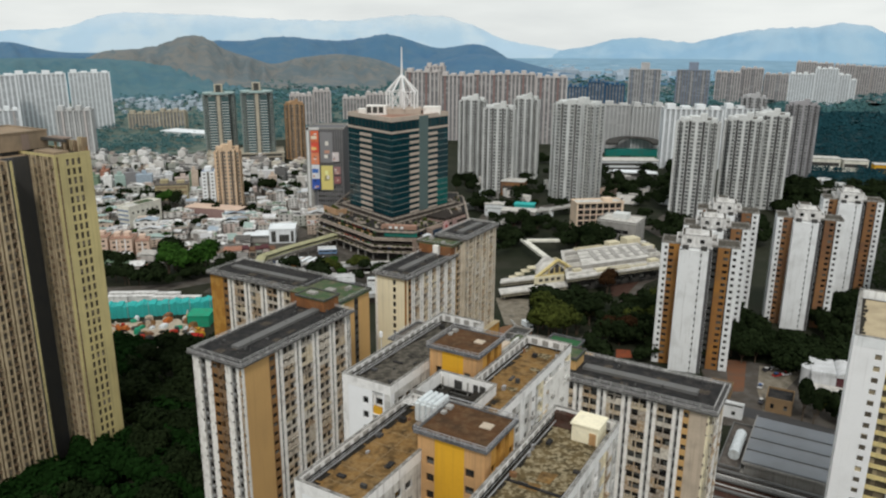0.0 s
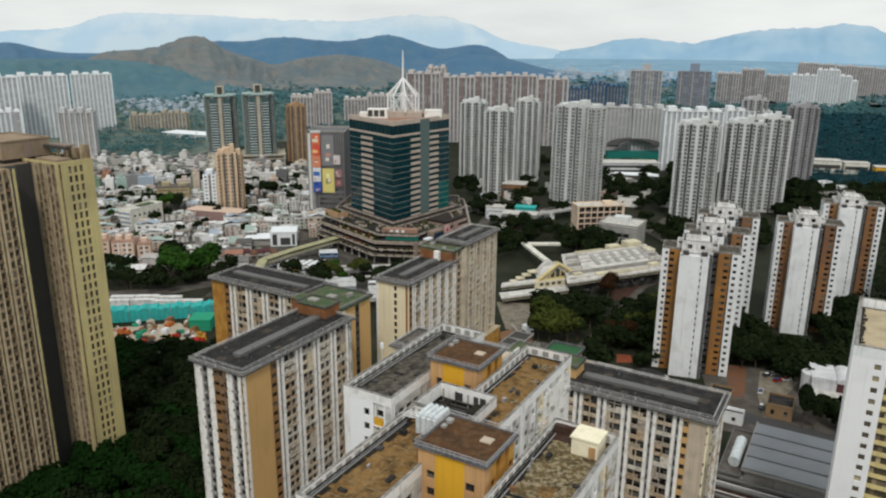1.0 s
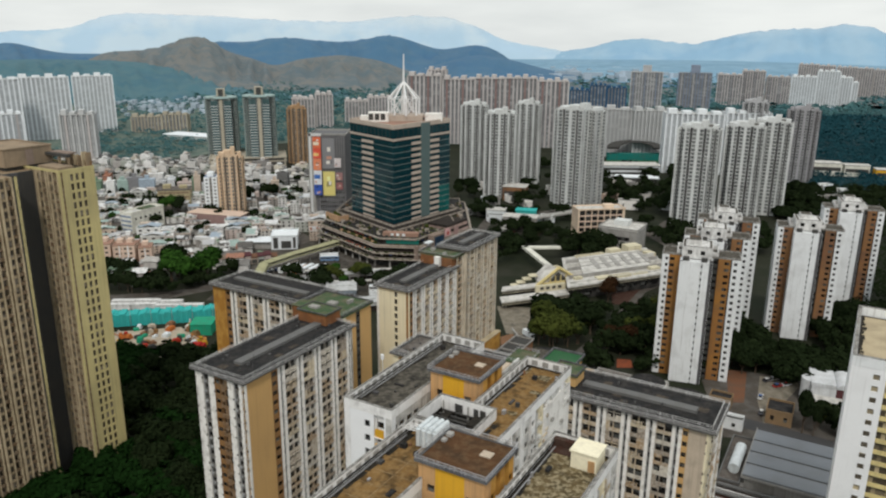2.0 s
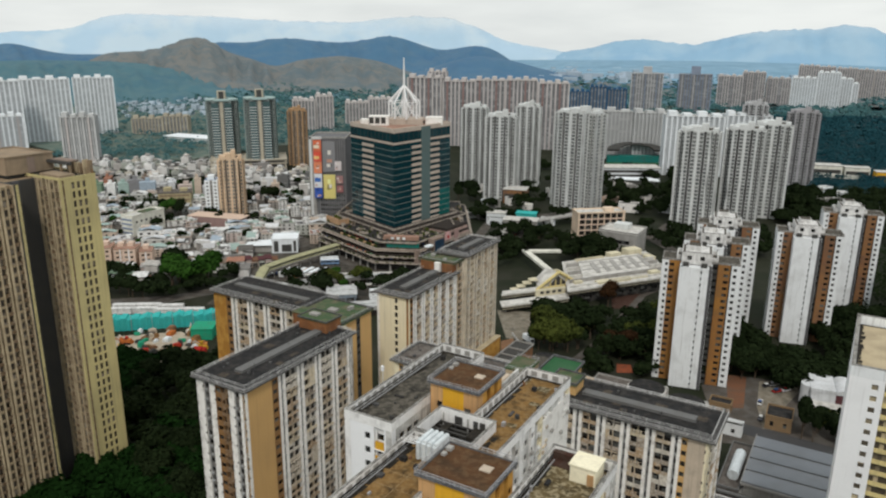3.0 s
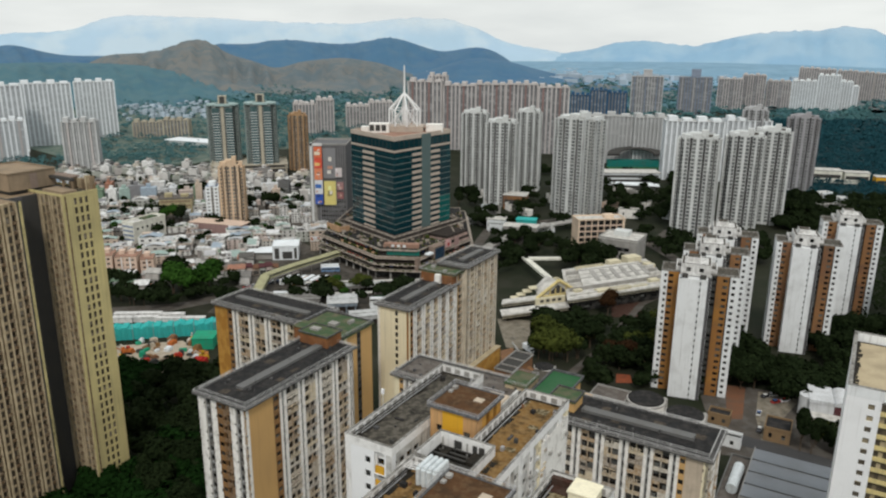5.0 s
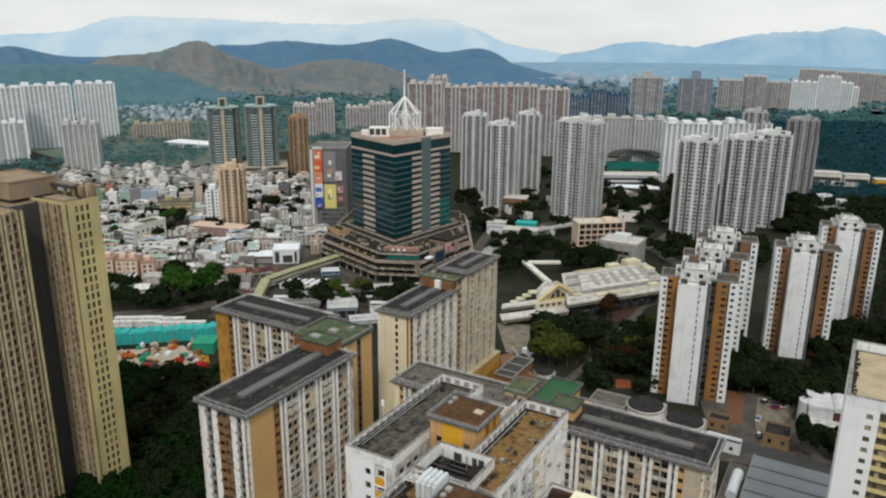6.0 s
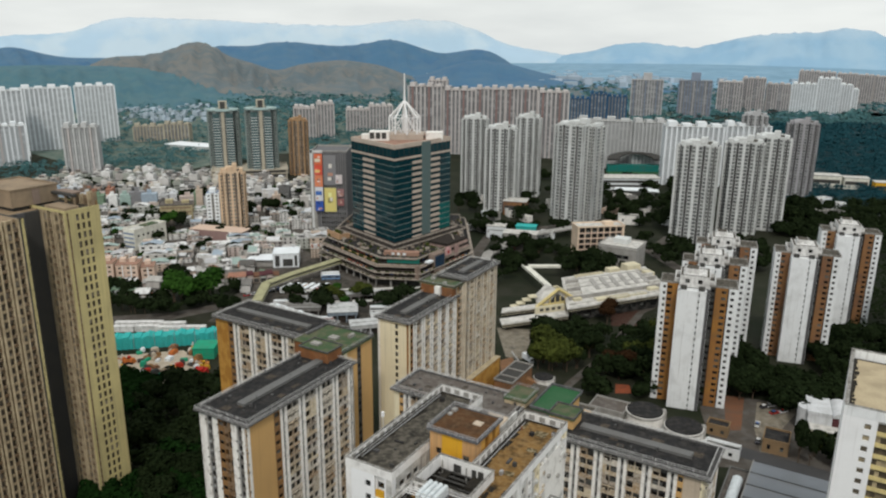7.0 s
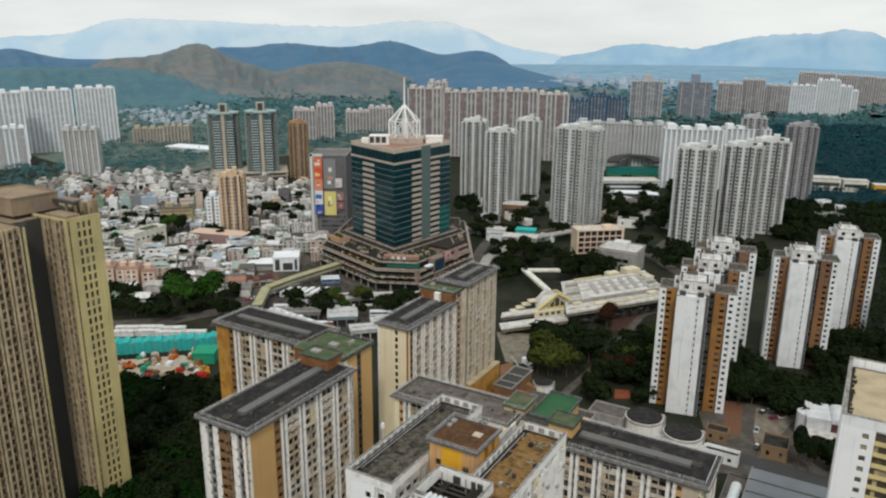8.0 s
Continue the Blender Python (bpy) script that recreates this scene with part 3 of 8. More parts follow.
def eave_roof(e, x0, x1, y0, y1, h, strip=True, over=0.95, deck="roofdark"):
    """A flat roof with a wide grey eave, railings and a raised pale strip along the middle."""
    part("roof_slab", Shape().box(x0 - over, x1 + over, y0 - over, y1 + over, h, h + 0.45), M["roofslab"], e)
    part("roof_kerb", Shape().rim(x0 + 0.2, x1 - 0.2, y0 + 0.2, y1 - 0.2, h + 0.45, h + 0.8, 0.25), M["roofslab"], e)
    part("roof_deck", Shape().box(x0 + 0.45, x1 - 0.45, y0 + 0.45, y1 - 0.45, h + 0.45, h + 0.55), M[deck], e)
    part("roof_rail", Shape().rail(x0 + 0.32, x1 - 0.32, y0 + 0.32, y1 - 0.32, h + 0.8, 0.9, 0.05), M["railpale"], e)
    part("eave_rail", Shape().rail(x0 - over + 0.2, x1 + over - 0.2, y0 - over + 0.2, y1 + over - 0.2, h + 0.45, 0.8, 0.05), M["railpale"], e)
    part("eave_trim", Shape().rim(x0 - over - 0.03, x1 + over + 0.03, y0 - over - 0.03, y1 + over + 0.03, h + 0.32, h + 0.52, 0.14), M["eavetrim"], e)
    rg = random.Random(int(h * 10 + x1 * 7))
    s = Shape()
    for _ in range(14):
        x, y, w, d = rg.uniform(x0 + 1, x1 - 2), rg.uniform(y0 + 1, y1 - 2), rg.uniform(0.3, 0.9), rg.uniform(0.3, 0.9)
        s.box(x, x + w, y, y + d, h + 0.5, h + 0.6 + rg.uniform(0.15, 0.8))
    for _ in range(6):
        x, y = rg.uniform(x0 + 1, x1 - 1), rg.uniform(y0 + 1, y1 - 1)
        s.tube((x, y, h + 0.5), (x, y, h + rg.uniform(1.2, 2.6)), 0.07, 5)
    part("roof_clutter", s, M["roofslab"], e, kind="stuff")
    s = Shape()
    for i in range(7):
        x, y, w, d = rg.uniform(x0 + 0.8, x1 - 4), rg.uniform(y0 + 0.8, y1 - 4), rg.uniform(1.2, 3.2), rg.uniform(1.2, 3.2)
        s.prism([(x, y), (x + w, y + rg.uniform(-.2, .3)), (x + w + rg.uniform(-.4, .2), y + d), (x + rg.uniform(-.2, .3), y + d)], h + 0.5, h + 0.562 + 0.003 * i)
    part("roof_patching", s, M["roofpatch"], e, kind="stuff")
    if strip:
        w, l = x1 - x0, y1 - y0
        if l > w:
            c = (x0 + x1) / 2
            part("roof_strip", Shape().box(c - 1.3, c + 1.3, y0 + 6.5, y1 - 3, h + 0.55, h + 1.3), M["roofstrip"], e)
        else:
            c = (y0 + y1) / 2
            part("roof_strip", Shape().box(x0 + 3, x1 - 5, c - 1.2, c + 1.2, h + 0.55, h + 1.3), M["roofstrip"], e)


def parapet_roof(e, x0, x1, y0, y1, h, deck="roofbrown", wall="white", low=1.7, t=0.35, sides="nsew"):
    """A roof sunk behind a parapet wall with scuppers and a dark coping."""
    part("parapet", Shape().rim(x0, x1, y0, y1, h - low, h, t, sides), M[wall], e)
    part("coping", Shape().rim(x0 - 0.04, x1 + 0.04, y0 - 0.04, y1 + 0.04, h, h + 0.1, t + 0.06, sides), M["coping"], e)
    part("grime_gutter", Shape().rim(x0 + t, x1 - t, y0 + t, y1 - t, h - low + 0.05, h - low + 0.12, 0.6, sides), M["gutterblack"], e)
    rg, q = random.Random(int(x0 * 9 + y1)), Shape()
    y = y0 + t
    while y < y1 - 3:
        d = rg.uniform(1.0, 3.0)
        for a, b in ((x0 + t, x0 + t + rg.uniform(0.7, 1.5)), (x1 - t - rg.uniform(0.7, 1.3), x1 - t)):
            q.prism([(a, y), (b, y + rg.uniform(-.3, .3)), (b + rg.uniform(-.3, .3), y + d), (a, y + d)], h - low, h - low + 0.1)
        y += d * rg.uniform(0.9, 1.4)
    part("soot_edge", q, M["gutterblack"], e, kind="stuff")
    inset = {k: t if k in sides else 0.0 for k in "nsew"}
    part("roof_deck", Shape().box(x0 + inset["w"], x1 - inset["e"], y0 + inset["s"], y1 - inset["n"], h - low - 0.2, h - low + 0.05), M[deck], e)
    s = Shape()
    for i in range(int((y1 - y0) / 2.2)):
        y = y0 + 1.4 + i * 2.2
        if "w" in sides:
            s.box(x0 + t, x0 + t + 0.1, y, y + 1.2, h - low + 0.35, h - 0.35)
        s.box(x1 - t - 0.1, x1 - t, y, y + 1.2, h - low + 0.35, h - 0.35)
    for i in range(int((x1 - x0) / 2.2)):
        x = x0 + 1.2 + i * 2.2
        if "n" in sides:
            s.box(x, x + 1.2, y1 - t - 0.1, y1 - t, h - low + 0.35, h - 0.35)
    if low < 2:
        part("parapet_panel", s, M["concrete"], e, kind="stuff")


# ---- ground ----
bm = bmesh.new()
bmesh.ops.create_grid(bm, x_segments=60, y_segments=60, size=6000)
me = bpy.data.meshes.new("ground")
bm.to_mesh(me)
bm.free()
single("ground", me, M["ground"], "dark scrubby ground with worn earth between the blocks", "ground", kind="structure")

# ---- the housing estate's slab blocks ----
M["balconybrown"] = surface("brown_balcony_front", (0.22, 0.13, 0.065), stain=0.5, size=1.2, grain=0.5, scales=((0.4, 0.32, 0.24), 0.6, 0.4))
M["endbuff"] = surface("pale_buff_end_wall", (0.55, 0.46, 0.36), stain=0.3, size=4, grain=0.2, streak=0.3)
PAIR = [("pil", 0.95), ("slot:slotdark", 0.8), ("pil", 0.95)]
# Dark base colour holds the shade inside the pipe slots.
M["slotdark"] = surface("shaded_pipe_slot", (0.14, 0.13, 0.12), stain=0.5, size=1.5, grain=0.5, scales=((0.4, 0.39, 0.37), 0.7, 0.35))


def bays(n, w=4.6):
    out = list(PAIR)
    for _ in range(n):
        out += [("bay", w)] + PAIR
    return out



def slab(label, a0, a1, b0, b1, h, faces, strip=True, deck="roofdark"):
    ca, cb = (a0 + a1) / 2, (b0 + b1) / 2
    e = thing("apartment_block", label, "apartment block", grid_pose(ca, cb), "slab blocks of the estate")
    x0, x1, y0, y1 = b0 - cb, b1 - cb, a0 - ca, a1 - ca
    block(e, x0, x1, y0, y1, h, faces, joined=False, D=0.9)
    eave_roof(e, x0, x1, y0, y1, h, strip, deck=deck)
    return e, x0, x1, y0, y1


# the slab with the tan end wall
END_A = [("pil", 1.5), ("slot:slotdark", 1.3), ("pil", 1.2), ("wcol:brown", 1.2), ("bay:balconybrown", 1.6), ("pil", 1.15), ("slot:slotdark", 1.1), ("pil", 1.15)]
slab("tan and white slab block of flats with blank tan bay", 118.3, 162.2, -142.0, -124.9, 54.3,
     {"-y": END_A, "+x": [("wall:tan", 9.6), ("wcol:brown", 2.4)] + bays(4), "+y": END_A, "-x": bays(6)})
# the slab with the ochre end
slab("worn white slab block of flats with an ochre end wall", 171.8, 188.5, -193.2, -152.0, 52.3,
     {"-y": [("wall:ochre", 5.6), ("wcol:brown", 2.4)] + bays(4, 4.4), "-x": [("wall:ochre", 12)], "+y": bays(5)})
# its lift core with the green roof
e = thing("lift_core", "tan and orange lift core with a green flat roof", "lift core", grid_pose(176, -143))
block(e, -8.6, 9.6, -8.6, 7.5, 53.2, {"+x": [("wall:cream", 3), ("wall:tan", 5), ("wcol:dark", 2), ("wall:tan", 6)], "-y": [("wall:tan", 5), ("wcol:tan", 2.5), ("wall:rust", 5)]}, body="tan")
part("roof_deck", Shape().box(-9.2, 10.2, -9.2, 8.1, 53.2, 53.8), M["roofgreen"], e)
part("roof_kerb", Shape().rim(-9.2, 10.2, -9.2, 8.1, 53.8, 54.2, 0.35), M["roofslab"], e)
part("machine_room", Shape().box(2.2, 12.6, -19.0, -12.2, 54.9, 58.1).box(-6.0, 0.5, -12.5, -7.5, 50, 56.0), M["rustorange"], e, "rust-brown lift machine room")
part("machine_room_roof", Shape().box(1.9, 12.9, -19.3, -11.9, 58.1, 58.4).box(-6.3, 0.8, -12.8, -7.2, 56.0, 56.3), M["roofgreen"], e)
part("machine_room_kerb", Shape().rim(1.8, 13.0, -19.4, -11.8, 58.4, 58.7, 0.3), M["roofslab"], e)
part("roof_unit", Shape().box(4.0, 7.0, -16.5, -14.5, 58.4, 59.0).box(-1.0, 2.0, -2.0, 0.5, 53.8, 54.6).box(4.0, 5.0, 2.0, 4.5, 53.8, 54.9), M["concrete"], e)
part("roof_rail", Shape().rail(-8.9, 9.9, -8.9, 7.8, 54.2, 0.8), M["rail"], e)
# the cream ended slab
slab("cream and white slab block of flats with a blank cream end", 204.0, 238.5, -145.6, -132.2, 51.2,
     {"-y": [("wall:cream", 7.6), ("wide:cream", 1.7), ("wall:cream", 4.6)], "+x": [("wall:rustfresh", 1.3), ("wcol:brown", 1.9)] + bays(5, 3.6), "-x": bays(4)})
e = thing("lift_core", "orange-brown lift core with a green roof", "lift core", grid_pose(244, -139))
block(e, -8.5, 7.0, -5.4, -0.2, 55.2, {"-y": [("wall:rustorange", 6), ("wall:tan", 5)], "+x": [("pil:stripepale", 0.9), ("bay", 2.2), ("pil:stripepale", 0.9)]}, body="stripe")
part("roof_deck", Shape().box(-8.9, 7.4, -8.6, -0.25, 55.2, 55.7), M["roofgreen"], e)
part("roof_kerb", Shape().rim(-8.9, 7.4, -8.6, -0.25, 55.7, 56.0, 0.3), M["roofpatch"], e)
part("machine_room", Shape().box(-7.5, -1, -9.0, -5.3, 51.8, 55.2).box(2, 6.6, -9.0, -5.3, 51.8, 55.2), M["rustorange"], e, "rust-brown lift machine room")
part("roof_unit", Shape().box(-6, -4.4, -4, -2.6, 55.7, 56.6).box(1.0, 2.2, -6.5, -5.0, 55.7, 56.4), M["concrete"], e)
part("roof_rail", Shape().rail(-8.6, 7.1, -8.3, -0.5, 55.7, 0.9), M["rail"], e)
part("roof_tank", Shape().box(-0.6, 1.6, -10.2, -8.0, 51.8, 55.4), M["offwhite"], e, "white-painted roof tank")
# the tallest slab beyond it
e, x0, x1, y0, y1 = slab("tall beige slab block of flats with pale pilasters", 244.0, 271.0, -143.2, -130.7, 56.5,
     {"-y": [("wall:stripepale", 9)], "+x": [("pil:stripepale", 0.9), ("slot:brown", 0.8), ("pil:stripepale", 0.9)] + [("bay", 2.2), ("pil:stripepale", 0.9), ("slot:brown", 0.8), ("pil:stripepale", 0.9)] * 4, "-x": bays(4)})
part("podium_ledge", Shape().box(x1 + 0.02, x1 + 2.2, y0 + 1.0, y1 + 0.9, 0, 13.6), M["ochre"], e, "ochre ledge of the lower storeys")
part("podium_coping", Shape().box(x1 + 0.04, x1 + 2.4, y0 + 0.8, y1 + 1.1, 13.6, 14.0), M["roofbuff"], e)
# the slab across, with a long roof strip
slab("white slab block of flats with rows of cluttered balconies", 156.0, 170.6, -56.5, -21.0, 53.0,
     {"-y": [("bay", 3.6)] + bays(4, 4.3) + [("wcol:tan", 1.6), ("wall:endbuff", 4.6), ("pil:cream", 1.6)], "+x": [("pil", 1), ("bay", 4), ("pil", 1), ("slot", 1), ("pil", 1), ("bay", 4), ("pil", 1)], "+y": bays(5)})
e = thing("lift_core", "tan stair core with a small green roof", "lift core", grid_pose(166, -57.6))
block(e, -4.2, 3.2, -7, 7.5, 53.0, {"-y": [("wall:tan", 4), ("wcol:tan", 3)]}, body="tan")
part("machine_room", Shape().box(-3.6, 2.8, -5.5, 0.5, 53.0, 56.2), M["tan"], e)
part("roof_deck", Shape().box(-4.0, 3.2, -6.0, 1.0, 56.2, 56.6), M["roofgreen"], e)
part("roof_kerb", Shape().rim(-4.0, 3.2, -6.0, 1.0, 56.6, 57.0, 0.3), M["roofslab"], e)
# the lower slab behind the white tower
slab("low cream slab block with a long brown-grey roof", 170.0, 184.5, -115.5, -77.0, 45.0,
     {"-y": [("wall:cream", 2.0), ("wcol:tan", 1.6)] + bays(5, 4.2), "-x": [("wall:cream", 6), ("wcol:cream", 2), ("wall:cream", 6)], "+y": bays(6)}, strip=False, deck="roofdust")
e = thing("lift_core", "cream lift core with green roof courts beside the slab", "lift core", grid_pose(186, -73.5))
block(e, -7, 8, -9, 10, 45.0, {"+x": [("wall:tan", 5), ("wcol:tan", 3), ("wall:tan", 5)], "-y": [("wall:cream", 6), ("wcol:cream", 3), ("wall:cream", 6)]}, body="cream")
part("roof_court", Shape().box(-1.0, 8.4, -6, 10.5, 45.0, 45.7), M["courtgreen"], e, "bright green painted roof court")
part("roof_kerb", Shape().rim(-1.3, 8.7, -6.3, 10.8, 45.7, 46.4, 0.3), M["eaveroof"], e)
part("core_roof", Shape().box(-7, 8, -9, 10, 45.0, 45.12), M["roofgrey"], e)
part("roof_annex", Shape().box(-9, -2.5, -7, 2, 42, 46.8), M["stripe"], e)
part("annex_roof", Shape().box(-9.3, -2.2, -7.3, 2.3, 46.8, 47.2), M["roofgreen"], e)
part("annex_rail", Shape().rail(-9.1, -2.4, -7.1, 2.1, 47.2, 0.9), M["rail"], e)

# ---- the white tower with staggered wings ----
e = thing("apartment_tower", "white tower block with staggered wings, yellow cores and dirty roofs", "apartment block", grid_pose(93, -49))


def tower_wing(a0, a1, b0, b1, deck, south, east, west=None, low=1.7, sides="nsew"):
    x0, x1, y0, y1 = b0 + 49, b1 + 49, a0 - 93, a1 - 93
    faces = {"-y": south, "+x": east}
    if west:
        faces["-x"] = west
    block(e, x0, x1, y0, y1, 77.0 - low, faces, body="xwhite", top=0.9, joined=False)
    parapet_roof(e, x0, x1, y0, y1, 77.0, deck, wall="xwhite", low=low, sides=sides)
    if south is WHITE_END:
        k = (x1 - x0) / 9.9
        for i in range(9):
            z = 75.3 - 0.9 - 2.7 * (i + 1)
            part("yellow_panel", Shape().box(x0 + 6.35 * k, x0 + 8.15 * k, y0 + 0.1, y0 + 0.5, z - 0.55, z + 0.75), M["yellow"], e)
            part("bay_sill", Shape().box(x0 + 6.2 * k, x0 + 8.3 * k, y0 - 0.08, y0 + 0.6, z - 0.7, z - 0.55), M["cleanwhite"], e)


WHITE_END = [("wall:cleanwhite", 4.1), ("wcol:cleanwhite", 1.4), ("wall:cleanwhite", 0.7), ("slot:xwhite", 2.1), ("wall:cleanwhite", 1.6)]
WHITE_SIDE = [("wcol:xgrime", 2.0)] * 4
FRONT = [("wcol:xgrime", 2.0), ("slot:slotdark", 1.2), ("wcol:xwhite", 1.7), ("bay:xgrime", 2.4), ("wcol:cream", 1.2), ("bay:balcony", 2.2), ("pil:xwhite", 0.5), ("slot:slotdark", 1.5), ("wcol:xgrime", 1.7)]
tower_wing(91.0, 124.6, -72.2, -62.3, "roofgrey", WHITE_END, WHITE_SIDE + [("wall:xgrime", 22)], [("wcol:xwhite", 2.0)] * 12)
tower_wing(100.2, 123.0, -52.1, -43.0, "roofbrown", [("wall:xwhite", 9)], [("wcol:xwhite", 2.0)] + FRONT + FRONT[:5], sides="new")
tower_wing(90.5, 100.2, -47.5, -43.0, "roofbrown", [("wall:xwhite", 4)], FRONT[3:], sides="e")
tower_wing(62.8, 91.4, -58.2, -47.8, "roofbrown", WHITE_END, [("wcol:xgrime", 2.0)] * 5 + [("wall:xgrime", 13)], [("wcol:xwhite", 2.0)] * 10)
tower_wing(58.0, 99.0, -36.7, -26.4, "roofmoss", WHITE_END, FRONT * 3, [("wall:xwhite", 14), ("wcol:xwhite", 2)])


M["tankwhite"] = surface("blue_white_tank_paint", (0.66, 0.71, 0.73), rough=0.6, stain=0.35, size=1.2, streak=0.3, dirt=(0.25, 0.26, 0.26))
M["shedcream"] = surface("pale_cream_render", (0.86, 0.80, 0.60), stain=0.12, size=1.5, streak=0.12)
M["roofrust"] = surface("rusty_brown_roof", (0.092, 0.046, 0.021), stain=0.9, size=2.2, grain=0.5, dirt=(0.032, 0.024, 0.016), scales=((0.17, 0.10, 0.05), 1.1, 0.45), bump=0.3)
M["jointpale"] = surface("worn_pale_joint", (0.30, 0.21, 0.11), stain=1.0, size=0.8, grain=0.5, dirt=(0.12, 0.08, 0.04))
M["peach"] = surface("peach_wall_paint", (0.56, 0.33, 0.15), stain=0.3, streak=0.4, size=4, grain=0.15)


def yellow_core(a0, a1, b0, b1, h):
    x0, x1, y0, y1 = b0 + 49, b1 + 49, a0 - 93, a1 - 93
    block(e, x0, x1, y0, y1, h, {"-y": [("wall:peach", 1.2), ("wcol:peach", 1.4), ("wall:yellow", 4.4), ("wcol:peach", 1.6), ("wall:peach", 1.4)], "+x": [("wall:peach", 2), ("wcol:ochre", 1.6), ("slot:brown", 1.4), ("wall:ochre", 1.5), ("slot:slotdark", 1.4), ("wcol:ochre", 1.6)]}, body="peach", joined=False, fl=2.7, top=2.7)
    part("roof_slab", Shape().box(x0 - 0.45, x1 + 0.45, y0 - 0.45, y1 + 0.45, h, h + 0.35), M["eaveroof"], e)
    part("roof_deck", Shape().box(x0 + 0.1, x1 - 0.1, y0 + 0.1, y1 - 0.1, h + 0.35, h + 0.42), M["roofrust"], e)
    part("roof_kerb", Shape().rim(x0 - 0.1, x1 + 0.1, y0 - 0.1, y1 + 0.1, h + 0.35, h + 0.6, 0.18), M["eaveroof"], e)
    part("roof_rail", Shape().rail(x0 - 0.3, x1 + 0.3, y0 - 0.3, y1 + 0.3, h + 0.35, 0.7, 0.04, 2.0), M["rail"], e)
    part("roof_hatch", Shape().box(x1 - 3.4, x1 - 1.7, y0 + 4.8, y0 + 6.3, h + 0.42, h + 0.6), M["endbuff"], e, "flat buff roof hatch")
    part("roof_hatch", Shape().box(x0 + 0.4, x0 + 1.3, y1 - 2.2, y1 - 1.2, h + 0.42, h + 0.9).box(x0 + 0.5, x0 + 1.2, y1 - 3.8, y1 - 3.0, h + 0.42, h + 0.8), M["concrete"], e)
    part("eave_rail", Shape().rail(x0 - 0.4, x1 + 0.4, y0 - 0.4, y1 + 0.4, h + 0.1, 1.0, 0.04, 1.6), M["rail"], e)


yellow_core(103.0, 112.4, -62.0, -52.4, 79.6)
yellow_core(77.2, 86.4, -48.4, -37.9, 79.6)
# the open plant court between the cores
x0, x1, y0, y1 = -9.2, 1.5, -1.58, 7.3
part("plant_court_wall", Shape().rim(x0, x1, y0, y1, 55, 77.2, 0.4), M["xwhite"], e)
part("plant_court_coping", Shape().rim(x0 - 0.1, x1 + 0.1, y0 - 0.1, y1 + 0.1, 77.2, 77.32, 0.42), M["coping"], e)
part("plant_court_floor", Shape().box(x0 + 0.4, x1 - 0.4, y0 + 0.4, y1 - 0.4, 55, 73.6), M["gutterblack"], e)
for cx, cw in ((-6.2, 1.5), (-2.6, 0.9), (-1.2, 0.9)):
    part("court_opening", Shape().box(cx, cx + cw, y1 - 0.46, y1 - 0.4, 74.8, 76.3), M["dark"], e)
for i in range(9):
    part("court_pipe", Shape().tube((x0 + 0.8, -0.6 + i * 0.85, 74.3 + 0.35 * (i % 3)), (x1 - 0.8, -0.6 + i * 0.85, 74.3 + 0.35 * (i % 3)), 0.14 + 0.05 * (i % 2), 6), M["dark" if i % 3 else "rail"], e)
for i in range(4):
    part("court_riser", Shape().tube((x0 + 1.0 + i * 2.4, y1 - 0.9, 73.6), (x0 + 1.0 + i * 2.4, y1 - 0.9, 76.6), 0.16, 6), M["dark" if i % 2 else "concrete"], e)
part("plant_duct", Shape().box(-6.5, -2.8, 1.0, 2.2, 73.6, 75.2).box(-7.5, -6.2, 1.5, 6.0, 73.6, 75.0).box(-2.0, 0.6, 3.0, 6.4, 73.6, 75.4), M["gutterblack"], e)
part("court_stain", Shape().box(x0 + 0.4, x1 - 0.4, y1 - 0.44, y1 - 0.4, 73.6, 74.7).box(x0 + 0.4, x0 + 0.44, y0 + 0.4, y1 - 0.4, 73.6, 75.0), M["gutterblack"], e)
part("link_block", Shape().box(-9.5, 1.0, -7.5, -1.6, 0, 74.5), M["offwhite"], e)
part("link_block_east", Shape().box(-0.5, 12.3, -7.5, 2.0, 0, 70.0), M["offwhite"], e)
part("link_block_north", Shape().box(-13.3, 6, 17.0, 30.0, 0, 74.0), M["offwhite"], e)
part("link_roof", Shape().box(-13.0, -3.0, 18.6, 30.2, 74.0, 74.2), M["roofgrey"], e)
part("link_shed", Shape().box(-9.6, -5.4, 20.5, 27.5, 74.2, 75.9), M["endbuff"], e, "low buff plant shed")
part("link_fin", Shape().prism([(-5.6, 20), (-5.2, 20), (-5.2, 31.2), (-5.6, 31.2)], 74.2, 75.6), M["xgrime"], e)
tank = part("white_tank", Shape().box(-5.6, -2.0, -6.2, -2.4, 74.5, 78.0), M["tankwhite"], e, "pale blue-white ribbed roof water tank")
for i in range(4):
    part("tank_rib", Shape().tube((-5.3 + i * 1.0, -6.3, 74.5), (-5.3 + i * 1.0, -6.3, 78.2), 0.42, 8), M["tankwhite"], tank)
    part("tank_lid", Shape().tube((-5.2 + i * 0.95, -6.3, 78.3), (-5.2 + i * 0.95, -2.4, 78.3), 0.4, 8), M["tankwhite"], tank)
part("tank_side", Shape().box(-5.72, -5.6, -6.0, -2.6, 75.2, 77.6), M["rail"], tank)
